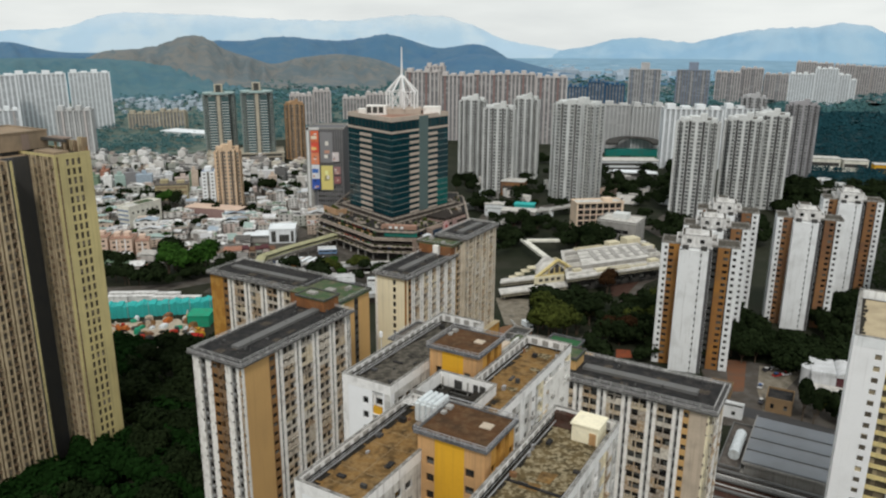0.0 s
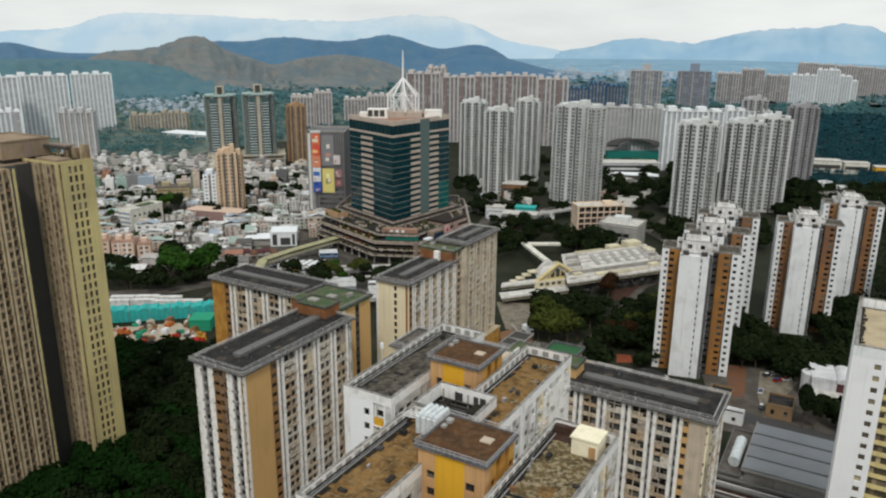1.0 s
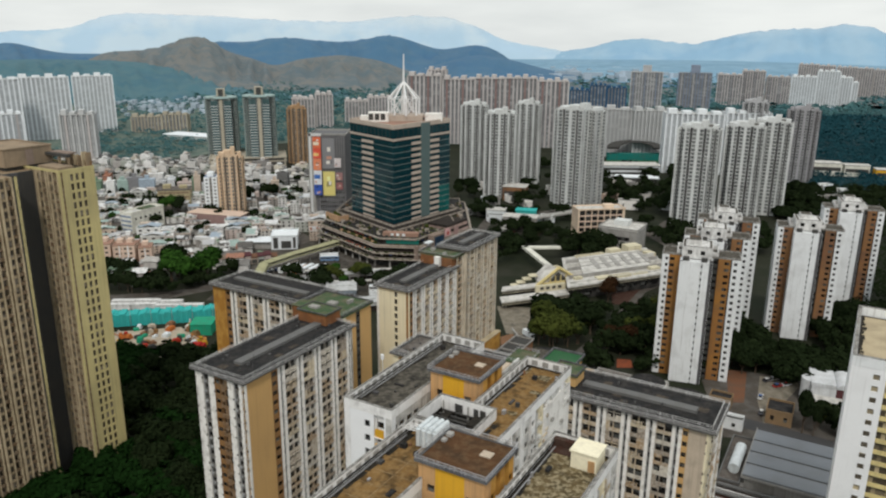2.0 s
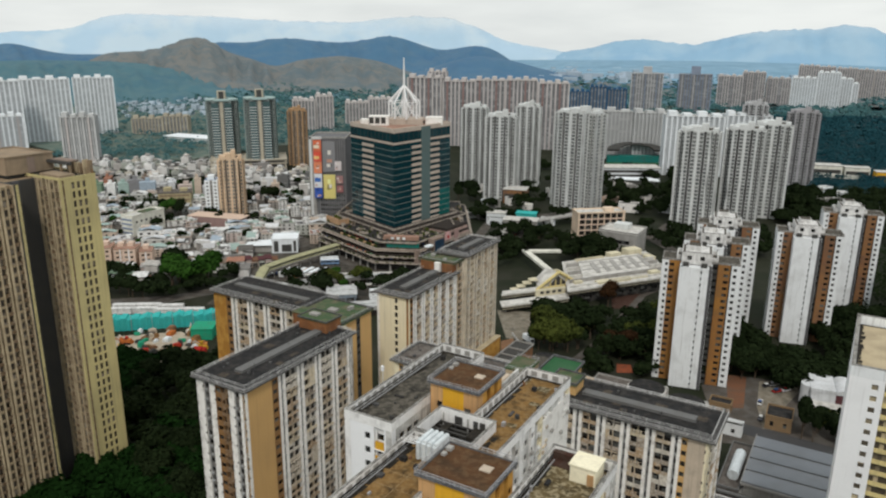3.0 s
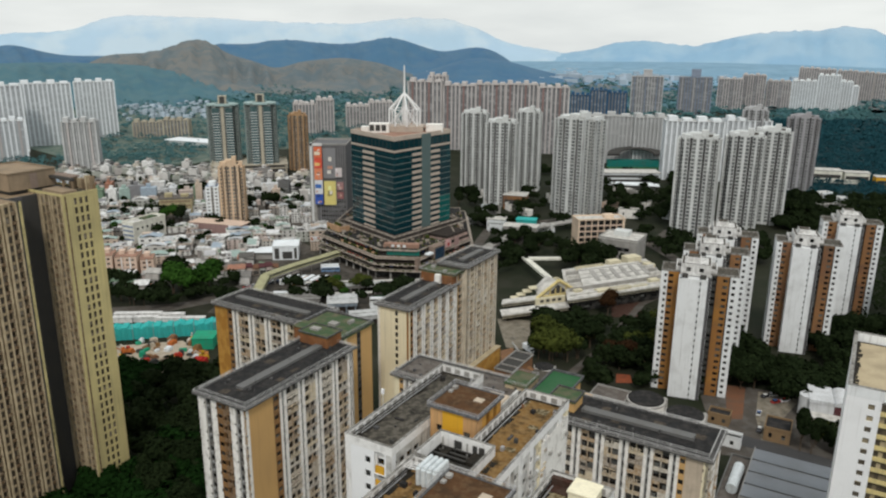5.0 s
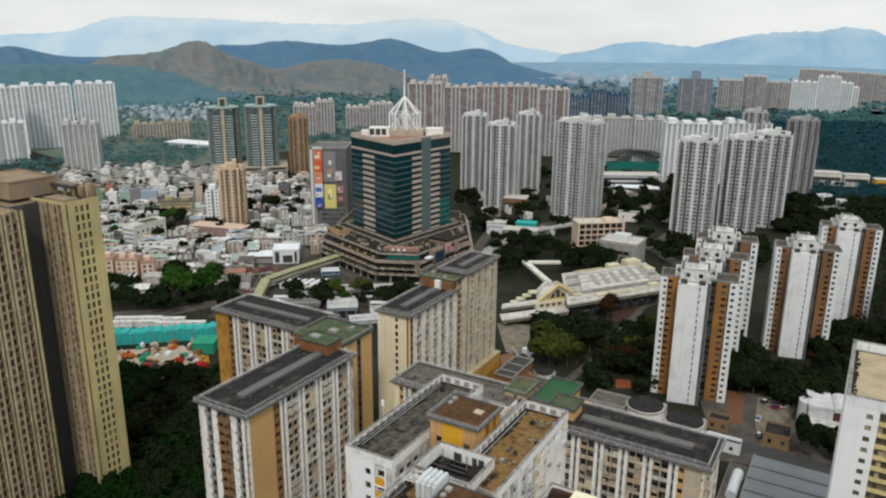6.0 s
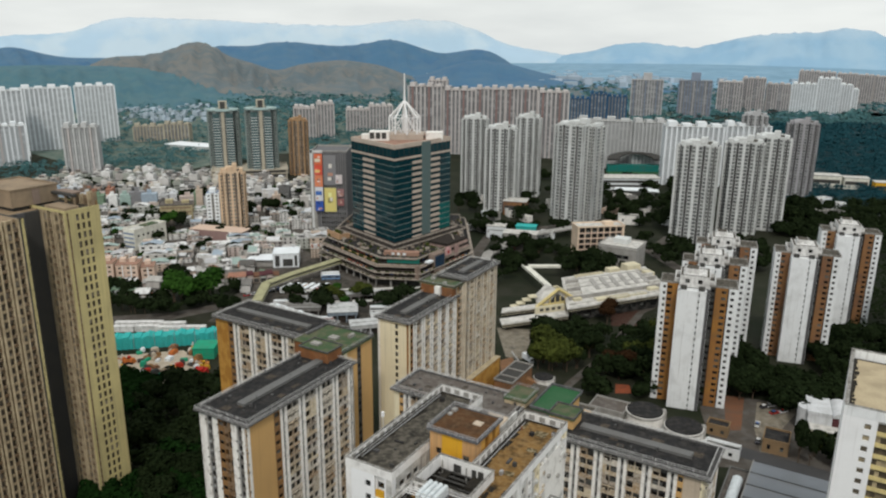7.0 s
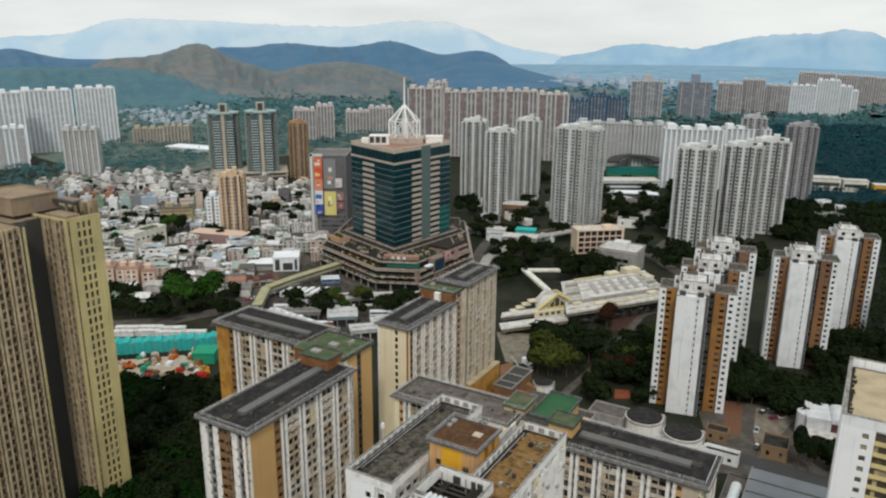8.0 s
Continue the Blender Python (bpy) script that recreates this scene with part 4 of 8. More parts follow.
# patched screeds, drain channels and stacked things on the roofs
pr = random.Random(77)
for wx0, wx1, wy0, wy1 in ((-22.6, -13.9, 0.5, 30.5), (-2.4, 5.4, 8, 29), (-8.8, 0.6, -29.5, -4), (12.9, 21.9, -34, 5)):
    for i in range(0 if wx0 == -22.6 else 2 if wx0 == -8.8 else 5):
        x, y, w, d = pr.uniform(wx0, wx1 - 2.6), pr.uniform(wy0, wy1 - 3), pr.uniform(1.0, 2.6), pr.uniform(1.2, 4.2)
        part("deck_patch", Shape().prism([(x, y), (x + w, y + pr.uniform(-.3, .3)), (x + w + pr.uniform(-.4, .2), y + d), (x + pr.uniform(-.2, .4), y + d * 0.9)], 75.35, 75.38 + 0.004 * i), M[pr.choice(("roofbrown", "roofmoss", "roofbrown"))], e)
    for i in range(5):
        x, y, w, d, h = pr.uniform(wx0, wx1 - 1), pr.uniform(wy0, wy1 - 1), pr.uniform(0.2, 0.9), pr.uniform(0.2, 0.9), pr.uniform(0.2, 0.8)
        part("roof_junk", Shape().box(x, x + w, y, y + d, 75.3, 75.42 + h), M[pr.choice(("rail", "rust", "roofdark", "dark", "dark"))], e)
    part("drain_pipe", Shape().tube((wx0 + 0.4, wy0 + 1, 75.55), (wx0 + 0.4, wy1 - 1, 75.55), 0.11, 6).tube((wx1 - 0.5, wy0 + 1, 75.5), (wx1 - 0.5, wy1 - 1, 75.5), 0.08, 6), M["rail"], e)
for i in range(4):
    s = Shape()
    s.tube((-9.8, -5.0 + i * 0.6, 76.6), (-6.6, -5.0 + i * 0.6, 76.8), 0.1, 5)
    part("tank_pipe", s, M["xwhite"], e)
# Dark maroon-brown here is the shade of a recess, put into the colour.
part("maroon_wall", Shape().box(12.8, 17.2, 4.6, 5.5, 75.3, 76.6).box(12.8, 17.0, 2.6, 4.6, 75.3, 75.45), M["maroon"], e, "dark maroon low wall")
s = Shape().box(17.2, 21.2, 0.2, 4.0, 75.3, 78.0).prism([(17.0, 0.0), (21.4, 0.0), (21.4, 4.2), (17.0, 4.2)], 78.0, 78.25)
box_on_roof = part("roof_shed", s, M["shedcream"], e, "cream rendered roof shed with a sloping top")
part("shed_door", Shape().box(19.9, 20.9, 0.1, 0.2, 75.4, 77.2), M["peach"], box_on_roof)
for x0, x1, ys in ((-8.7, 0.7, (-26, -22.4, -18.8, -15.2, -11.6, -8)),):
    for y in ys:
        part("deck_joint", Shape().box(x0, x1, y, y + 0.1, 75.3, 75.37), M["jointpale"], e)
part("deck_joint", Shape().box(-4.0, -3.88, -29.5, -4, 75.3, 75.38), M["jointpale"], e)
part("deck_step", Shape().box(13.0, 22.0, -14.2, -13.8, 75.3, 75.55), M["roofdark"], e)
for i, (x, y, w, d, h) in enumerate(((-21.5, 4, 1.2, 0.9, 0.8), (-20.2, 9, 2.4, 0.5, 0.5), (-15.5, 14, 1.6, 1.0, 0.7), (-17, 24, 2.0, 1.2, 1.0), (-21, 27, 1.0, 1.0, 1.6), (-6.5, -25, 1.6, 0.8, 0.5), (-8, -14, 1.2, 1.2, 0.8), (-2.2, -20, 1.0, 2.0, 0.4), (-7.5, -8.5, 1.4, 1.0, 1.4),
                                         (1.0, 13, 0.6, 2.2, 0.5), (4.2, 18, 1.2, 0.8, 0.7), (0.6, 24, 1.0, 1.0, 1.3), (4.0, 27, 1.4, 0.6, 0.4), (14.5, -3, 0.8, 1.6, 0.7), (20.5, -8, 1.2, 0.8, 0.5), (15, -14, 1.8, 0.5, 0.3), (19, -20, 1.0, 1.0, 0.9))):
    h *= 0.5
    part("roof_unit", Shape().box(x, x + w * 0.8, y, y + d * 0.8, 75.3, 75.4 + h), M["roofslab" if i % 3 == 0 else "roofdark"], e)
cr = random.Random(41)
for wx, wy0, wy1 in ((-13.25, -1.0, 9.0), (6.0, -1.5, 29.0), (22.6, -34, 5.5)):
    for i in range(20):
        y, z = cr.uniform(wy0, wy1), 40 + 2.7 * cr.randrange(12) + 0.35
        part("air_conditioner", Shape().box(wx, wx + 0.5, y, y + 0.8, z, z + 0.55), M["concrete"], e)
part("roof_pipe", Shape().tube((-22.8, -1.2, 76), (-22.8, 28, 76), 0.12, 6).tube((-8.7, -29, 76), (-8.7, -4, 76), 0.12, 6).tube((12.8, -30, 76), (12.8, 5, 76), 0.12, 6), M["roofdark"], e)
part("mast", Shape().tube((-22.9, 9.3, 77), (-22.9, 9.3, 80.5), 0.06, 5).box(-23.2, -22.7, 9.1, 9.5, 79.6, 80.6), M["spire"], e)

# ---- the white tower at the edge ----
e = thing("apartment_tower", "plain white tower block with a sunken buff roof", "apartment block", grid_pose(190, 14))
SIDE = [("wall:cleanwhite", 3.6), ("wcol:cleanwhite", 1.25), ("pil:cleanwhite", 0.9), ("bay:yellowcream", 3.6), ("pil:cleanwhite", 0.9), ("wcol:cleanwhite", 1.8), ("slot", 1.0), ("wcol:cleanwhite", 2.2), ("bay:yellowcream", 3.6), ("wall:cleanwhite", 2.0)]
M["window_cream"] = pane("curtained_room_glass", (0.09, 0.075, 0.055), vary=0.9, rough=0.3, light=(0.62, 0.52, 0.33))
block(e, -11.0, 14.0, -18.0, 18.0, 69.0, {"-y": SIDE, "-x": [("wall:cleanwhite", 36)]}, body="offwhite", glass="window_cream")
parapet_roof(e, -11.0, 14.0, -18.0, 18.0, 71.4, "roofbuff", low=2.4, t=0.8)

# ---- the tall yellow tower with fins ----
e = thing("apartment_tower", "tall yellow-green tower block with striped wings, brown plant storey", "apartment block", grid_pose(131, -212))
M["window_brown"] = pane("brown_room_glass", (0.045, 0.036, 0.028), vary=0.6, rough=0.3, light=(0.36, 0.31, 0.25))
M["plantbrown"] = surface("grey_brown_plant_wall", (0.31, 0.235, 0.16), stain=0.4, size=5, streak=0.3)
M["stripegrime"] = surface("grimy_beige_window_wall", (0.36, 0.285, 0.18), stain=0.6, streak=0.4, size=1.5, grain=0.5, dirt=(0.08, 0.06, 0.04))
STRIPE = [("pil:stripe", 0.75), ("wide:stripegrime", 1.4), ("pil:stripe", 0.5), ("bay:stripeback", 1.6), ("pil:stripe", 0.55), ("slot:stripeback", 0.6)]
block(e, -9.0, 13.5, -7.0, 4.4, 98.6, {"+x": [("wall:olive", 3.1), ("wide:olive", 1.15), ("wall:olive", 0.45), ("wide:olive", 1.15), ("wall:olive", 0.45), ("wide:olive", 1.15), ("wall:olive", 2.9)], "-y": STRIPE * 4, "+y": [("wall:olive", 9)]}, fl=2.75, glass="window_brown")
# Walls facing the recess between wings are near-black, shade put into the colour.
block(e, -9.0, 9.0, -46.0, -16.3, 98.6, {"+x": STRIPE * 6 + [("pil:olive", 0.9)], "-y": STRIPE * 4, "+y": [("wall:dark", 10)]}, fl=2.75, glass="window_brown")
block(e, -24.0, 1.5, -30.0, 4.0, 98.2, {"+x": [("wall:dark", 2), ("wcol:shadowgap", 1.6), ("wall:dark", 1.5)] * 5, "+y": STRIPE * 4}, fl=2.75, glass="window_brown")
part("plant_storey", Shape().box(-22, -2.0, -13.0, 1.6, 99.4, 104.4), M["plantbrown"], e, "brown plant storey on the roof")
# Near-black plinth, coloured as the shadow gap under the plant storey.
part("plant_base", Shape().box(-21, -3.2, -12.0, -0.6, 98.2, 99.4), M["dark"], e)
part("plant_panel", Shape().box(-2.0, -1.9, -6.5, -4.2, 99.4, 104.0), M["granite"], e)
part("plant_roof", Shape().rim(-22.2, -1.8, -13.2, 1.8, 104.4, 104.8, 0.5), M["plantbrown"], e)
part("roof_edge", Shape().rim(-9, 13.5, -7.0, 4.4, 98.6, 99.3, 0.35), M["olive"], e)
part("roof_deck", Shape().box(-8.6, 13.1, -6.6, 4.0, 98.6, 98.8), M["roofgrey"], e)
part("roof_ledge", Shape().box(3.0, 12.6, -6.2, -1.6, 98.8, 99.9), M["plantbrown"], e, "brown roof deck plinth")
for k in range(6):
    part("roof_fin", Shape().box(2.6 + k * 2.0, 3.0 + k * 2.0, 2.6, 4.3, 98.8, 103.2 if k > 3 else 102.0), M["recess" if k % 2 else "stripe"], e)
part("roof_screen", Shape().box(2.0, 13.3, 3.7, 4.0, 98.8, 100.6), M["brown"], e)
part("roof_beam", Shape().box(-2.0, 9.0, -0.6, 0.4, 101.8, 102.6), M["dark"], e)
part("roof_canopy", Shape().box(-1.6, 7.0, 0.4, 3.6, 102.4, 102.8), M["granite"], e)
part("roof_post", Shape().box(4.0, 4.5, -0.4, 0.2, 98.8, 101.8).box(8.3, 8.8, -0.4, 0.2, 98.8, 101.8), M["recess"], e)

M["podband"] = surface("pale_stone_band", (0.40, 0.35, 0.30), stain=0.7, size=2.5, grain=0.35, streak=0.5, dirt=(0.10, 0.085, 0.07))
# Shade of the set-back levels is put into this near-black brown.
M["deepshop"] = surface("shaded_shop_recess", (0.030, 0.026, 0.024), stain=0.5, size=1.6, grain=0.4, dirt=(0.10, 0.075, 0.055))
M["oddbrown"] = surface("terrace_oddments", (0.20, 0.16, 0.125), stain=0.4, size=1, islands=True, tints=((0.09, 0.075, 0.06), (0.30, 0.25, 0.20), (0.05, 0.05, 0.045), (0.40, 0.36, 0.31), (0.16, 0.10, 0.06), (0.10, 0.12, 0.07)))
M["signs"] = surface("shop_signs", (0.55, 0.52, 0.48), stain=0.3, size=1, islands=True, tints=((0.40, 0.05, 0.04), (0.06, 0.22, 0.10), (0.50, 0.16, 0.04), (0.05, 0.10, 0.28), (0.60, 0.58, 0.55), (0.28, 0.20, 0.15), (0.08, 0.07, 0.06), (0.45, 0.36, 0.28)))
M["pinkband"] = surface("dusty_pink_stone", (0.40, 0.285, 0.25), stain=0.5, size=3, grain=0.3, streak=0.4)
M["signpink"] = surface("pink_sign_panel", (0.55, 0.34, 0.33), stain=0.3, size=2)
M["awning"] = surface("green_awning", (0.015, 0.16, 0.13), stain=0.3, size=3)
M["screenblue"] = surface("dark_screen", (0.006, 0.022, 0.05), rough=0.3, stain=0.3, size=3, dirt=(0.03, 0.12, 0.2))
# The tower grey darkened, for the shade between pilasters.
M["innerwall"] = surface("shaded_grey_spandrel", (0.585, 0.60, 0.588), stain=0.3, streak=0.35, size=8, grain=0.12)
M["terrasand"] = surface("orange_sand_render", (0.46, 0.29, 0.17), stain=0.3, size=3, streak=0.3)
M["grimywhite"] = surface("grimy_white_paint", (0.74, 0.735, 0.72), stain=0.6, size=2.2, grain=0.4, streak=0.5, dirt=(0.16, 0.15, 0.14))
M["tealglow"] = pane("teal_green_glass", (0.012, 0.095, 0.088), rough=0.1, spec=0.4, vary=0.5, light=(0.02, 0.14, 0.13), cell=(6.0, 6.0, 3.77))
M["stairgrey"] = surface("grey_green_stair_wall", (0.105, 0.155, 0.155), stain=0.2, size=8, streak=0.2)
# ---- the office tower on its shopping podium ----
def run_pose(p, q):
    """A face from p to q, as seen from outside from left to right."""
    return pose(p[0], p[1], 0, 0, 0, math.degrees(math.atan2(q[1] - p[1], q[0] - p[0]))), math.hypot(q[0] - p[0], q[1] - p[1])


def shrink(poly, d):
    """The polygon with each side moved inwards by d."""
    out, k = [], len(poly)
    for i in range(k):
        a, b, c = Vector(poly[i - 1]), Vector(poly[i]), Vector(poly[(i + 1) % k])
        u, w = (b - a).normalized(), (c - b).normalized()
        n1, n2 = Vector((-u.y, u.x)), Vector((-w.y, w.x))
        m = (n1 + n2).normalized()
        p = b + m * d / max(0.3, m.dot(n1))
        out.append((p.x, p.y))
    return out


TW = [(-65.7, 507.6), (-33.0, 466.6), (3.1, 513.4), (-29.5, 554.0)]
e = thing("office_tower", "dark green glass office tower with stone bands and a spire", "office tower")
part("wall", Shape().prism(shrink(TW, 1.0), 12, 81), M["glass"], e)
part("roof_deck", Shape().prism(shrink(TW, 1.2), 81, 82.2), M["terracotta"], e)
ROOF_Z = 83.4
for p, q in zip(TW, TW[1:] + TW[:1]):
    fm, ln = run_pose(p, q)
    part("roof_band", Shape().box(0, ln, 0, 1.2, 80.6, ROOF_Z), M["stone"], e, m=fm)
    part("crown_window_band", Shape().box(0.15, ln - 0.15, 0.25, 1.05, 74.6, 80.6), M["glass"], e, m=fm)
    part("crown_sill", Shape().box(-0.1, ln + 0.1, -0.1, 1.05, 73.2, 74.6), M["stone"], e, m=fm)
    s = Shape()
    for i in range(1, 12):
        s.box(ln * i / 12 - 0.08, ln * i / 12 + 0.08, 0.15, 0.3, 74.6, 80.6)
    part("mullion_row", s, M["dark"], e, m=fm)
    if q[1] > 550 or p[1] > 550:
        continue
    left = p[0] < -50
    cuts = [0, 0.29, 0.55, 1.0] if left else [0, 0.30, 0.46, 0.62, 0.79, 1.0]
    kinds = ["glass", "stone", "glass"] if left else ["glass", "stone", "stair", "stone", "glass"]
    for k0, k1, kind in zip(cuts, cuts[1:], kinds):
        a, b = ln * k0 + 0.1, ln * k1 - 0.1
        if kind == "stair":
            part("stair_wall", Shape().box(a, b, -0.35, 1.05, 14, 82.6), M["stairgrey"], e, "grey-green blank stair wall", m=fm)
            continue
        for i in range(-1, 15):
            z = 14.6 + i * 3.9
            if kind == "glass":
                part("window_panel", Shape().box(a, b, 0.2, 1.05, z + 0.3, z + 3.9), M["tealglow" if k1 == 1.0 and not left and i < 6 else "glass"], e, m=fm)
                part("floor_line", Shape().box(a, b, 0.1, 1.05, z, z + 0.28), M["greentower"], e, m=fm)
            else:
                part("stone_band", Shape().box(a - 0.1, b + 0.1, -0.3, 1.05, z, z + 1.75), M["stone"], e, m=fm)
                part("window_panel", Shape().box(a, b, 0.45, 1.05, z + 1.75, z + 3.9), M["glass"], e, m=fm)
# roof things and spire
CX, CY = -28.8, 510.0
part("roof_plinth", Shape().prism([(CX - 13, CY - 8), (CX + 13, CY - 8), (CX + 13, CY + 10), (CX - 13, CY + 10)], 82, 86.0), M["stone"], e)
rr = random.Random(8)
for i in range(16):
    x, y, w, d, h = rr.uniform(-50, -10), rr.uniform(500, 530), rr.uniform(0.8, 3), rr.uniform(0.8, 3), rr.uniform(0.6, 2.4)
    if abs(x + 33) + abs(y - 511) * 0.8 < 30:
        part("roof_unit", Shape().box(x, x + w, y, y + d, 82.2, 82.2 + h), M[rr.choice(("stone", "offwhite", "dark", "terracotta", "concrete"))], e)
for a, b, c, d, t in ((-52, -38.5, 497, 507, 88.2), (-58, -53, 503, 510, 85.5), (-14, -2.5, 505, 515, 87)):
    part("roof_plant", Shape().box(a, b, c, d, 82, t), M["offwhite"], e)
part("plant_louvre", Shape().box(-51.5, -48.5, 496.8, 497, 83.5, 87.6).box(-47.5, -44.5, 496.8, 497, 83.5, 87.6).box(-43.5, -40.5, 496.8, 497, 83.5, 87.6), M["dark"], e)
for i in range(8):
    t = 2 * math.pi * i / 8 + 0.2
    x, y = CX + 10.5 * math.cos(t), CY + 10.5 * math.sin(t)
    x2, y2 = CX + 10.5 * math.cos(t + math.pi / 4), CY + 10.5 * math.sin(t + math.pi / 4)
    part("spire_leg", Shape().tube((x, y, 86), (x, y, 97), 0.6, 6), M["spire"], e)
    part("spire_strut", Shape().tube((x, y, 97), (CX, CY, 108), 0.6, 6), M["spire"], e)
    part("spire_ring", Shape().tube((x, y, 97), (x2, y2, 97), 0.34, 6), M["spire"], e)
    part("spire_brace", Shape().tube((x, y, 86.5), (CX, CY, 99), 0.28, 6), M["spire"], e)
    part("spire_brace", Shape().tube((x, y, 97), (CX + (x - CX) * 0.25, CY + (y - CY) * 0.25, 86), 0.25, 5), M["spire"], e)
part("spire", Shape().tube((CX, CY, 86), (CX, CY, 108), 0.8, 8, 0.7).tube((CX, CY, 108), (CX, CY, 126), 0.75, 8, 0.35), M["spire"], e, "white steel spire")
# podium: slabs and recessed shop levels
POD = [(-88.0, 486.0), (-44.0, 433.0), (-14.0, 430.0), (20.0, 480.0), (18.0, 566.0), (-78.0, 570.0)]
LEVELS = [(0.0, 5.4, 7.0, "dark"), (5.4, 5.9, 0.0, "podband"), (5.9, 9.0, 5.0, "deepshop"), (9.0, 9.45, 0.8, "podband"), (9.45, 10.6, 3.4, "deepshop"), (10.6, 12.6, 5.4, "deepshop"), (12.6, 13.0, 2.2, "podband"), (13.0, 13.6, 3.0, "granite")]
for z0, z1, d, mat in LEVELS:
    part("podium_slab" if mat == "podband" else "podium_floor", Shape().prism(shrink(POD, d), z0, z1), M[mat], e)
part("podium_roof", Shape().prism(shrink(POD, 3.4), 13.6, 13.7), M["roofdark"], e)


def terrace_wall(ring, z0, z1, mat, t=0.7):
    """Parapets along the sides of a terrace."""
    for p, q in zip(ring, ring[1:] + ring[:1]):
        fm, ln = run_pose(p, q)
        part("terrace_parapet", Shape().box(0.02, ln - 0.02, 0, t, z0, z1), M[mat], e, m=fm)


terrace_wall(shrink(POD, 3.1), 13.6, 14.3, "podband", 0.4)
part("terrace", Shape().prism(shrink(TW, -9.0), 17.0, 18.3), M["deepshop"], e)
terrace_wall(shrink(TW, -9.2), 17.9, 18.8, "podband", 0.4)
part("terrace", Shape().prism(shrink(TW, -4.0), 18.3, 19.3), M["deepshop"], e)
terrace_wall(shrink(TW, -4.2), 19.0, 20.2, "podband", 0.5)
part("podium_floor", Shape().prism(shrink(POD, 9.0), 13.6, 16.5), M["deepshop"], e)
part("podium_slab", Shape().prism(shrink(POD, 7.0), 16.5, 16.9), M["podband"], e)
part("podium_roof", Shape().prism(shrink(POD, 7.4), 16.9, 17.0), M["roofdark"], e)
terrace_wall(shrink(POD, 7.1), 16.9, 17.6, "podband", 0.4)
SIGNS = random.Random(64)
for d, z0, z1, side in ((4.8, 6.2, 8.6, 0), (4.8, 6.2, 8.6, 1), (4.8, 6.2, 8.6, 2), (5.2, 10.7, 12.3, 0), (5.2, 10.7, 12.3, 2), (8.8, 14.0, 16.2, 0), (8.8, 14.0, 16.2, 2), (2.0, 9.5, 10.6, 0), (2.0, 9.5, 10.6, 2)):
    ring = shrink(POD, d)
    fm, ln = run_pose(ring[side], ring[side + 1])
    s, x = Shape(), 2.0
    while x < ln - 5:
        w = SIGNS.uniform(0.8, 3.2)
        a = z0 + SIGNS.uniform(0, 0.5) * (z1 - z0)
        s.box(x, x + w, -0.2, 0.1, a, a + SIGNS.uniform(0.25, 0.5) * (z1 - z0))
        x += w + SIGNS.uniform(0.6, 4.0)
    part("sign_row", s, M["signs"], e, "small plain shop signs in mixed colours", m=fm, kind="stuff")
for d, z in ((0.5, 5.9), (1.4, 9.45), (7.6, 17.0), (3.8, 13.7)):
    ring = shrink(POD, d)
    for side in (0, 1, 2):
        fm, ln = run_pose(ring[side], ring[side + 1])
        s, x = Shape(), 1.0
        while x < ln - 4:
            w = SIGNS.uniform(0.6, 2.4)
            s.box(x, x + w, 0, 0.7, z, z + SIGNS.uniform(0.3, 1.1))
            x += w + SIGNS.uniform(0.5, 5.0)
        part("planting", s, M["leaf_olive"], e, "strip of low planting along a terrace edge", m=fm, kind="stuff")
outer, inner = shrink(POD, 8.2), shrink(TW, -9.6)
for name, mat, n in (("terrace_clutter", "oddbrown", 110), ("terrace_planting", "leaf_olive", 50), ("terrace_screen", "podband", 10)):
    s = Shape()
    while n:
        x, y = SIGNS.uniform(-84, 18), SIGNS.uniform(436, 540)
        hit = [sum((ay > y) != (by > y) and x < (bx - ax) * (y - ay) / (by - ay) + ax for (ax, ay), (bx, by) in zip(q, q[1:] + q[:1])) % 2 for q in (outer, inner)]
        if hit == [1, 0]:
            w, d, h = SIGNS.uniform(0.5, 2.6), SIGNS.uniform(0.5, 2.2), SIGNS.uniform(0.4, 1.8)
            if mat == "podband":
                w, d, h = SIGNS.uniform(2, 7), 0.3, 1.4
            s.box(x, x + w, y, y + d, 16.95, 17.0 + h)
            n -= 1
    part(name, s, M[mat], e, kind="stuff")
fm, ln = run_pose(POD[0], POD[1])
part("terrace_garden_wall", Shape().box(-2, 14, 9.5, 10.5, 16.9, 21.0).box(13, 14, 10.5, 18, 16.9, 20.5), M["terrasand"], e, "sand-coloured garden wall", m=fm)
part("terrace_shrub", Shape().tube((5, 13, 17.0), (5, 13, 22.0), 2.6, 9, 1.2).tube((8.5, 13.2, 17.0), (8.5, 13.2, 21.4), 2.2, 9, 1.0).tube((2.0, 8.6, 17.0), (2.0, 8.6, 19.0), 1.0, 8, 0.5), M["leaf_olive"], e, m=fm)
for i in range(14):
    part("terrace_planter", Shape().box(24 + i * 3.0, 26.2 + i * 3.0, 4.6, 5.8, 13.7, 15.0), M["leaf_olive" if i % 3 else "terrasand"], e, m=fm)
fm, ln = run_pose(POD[2], POD[3])
for i in range(2):
    part("roof_beam", Shape().tube((46 + i * 9, 3.0, 13.6), (48 + i * 9, 11, 23.5), 0.4, 6), M["podband"], e, m=fm)
part("sign_arch", Shape().box(27.5, 34, 1.6, 2.4, 14.6, 18.4).box(29, 32.5, 1.6, 2.4, 18.4, 19.6), M["signpink"], e, "pink shaped sign panel", m=fm)
part("sign_mark", Shape().box(30.0, 31.8, 1.4, 1.6, 15.6, 17.4), M["redsheet"], e, m=fm)
part("awning_cover", Shape().box(8, 13.5, 0.8, 4.0, 14.3, 15.2), M["paler"], e, m=fm)
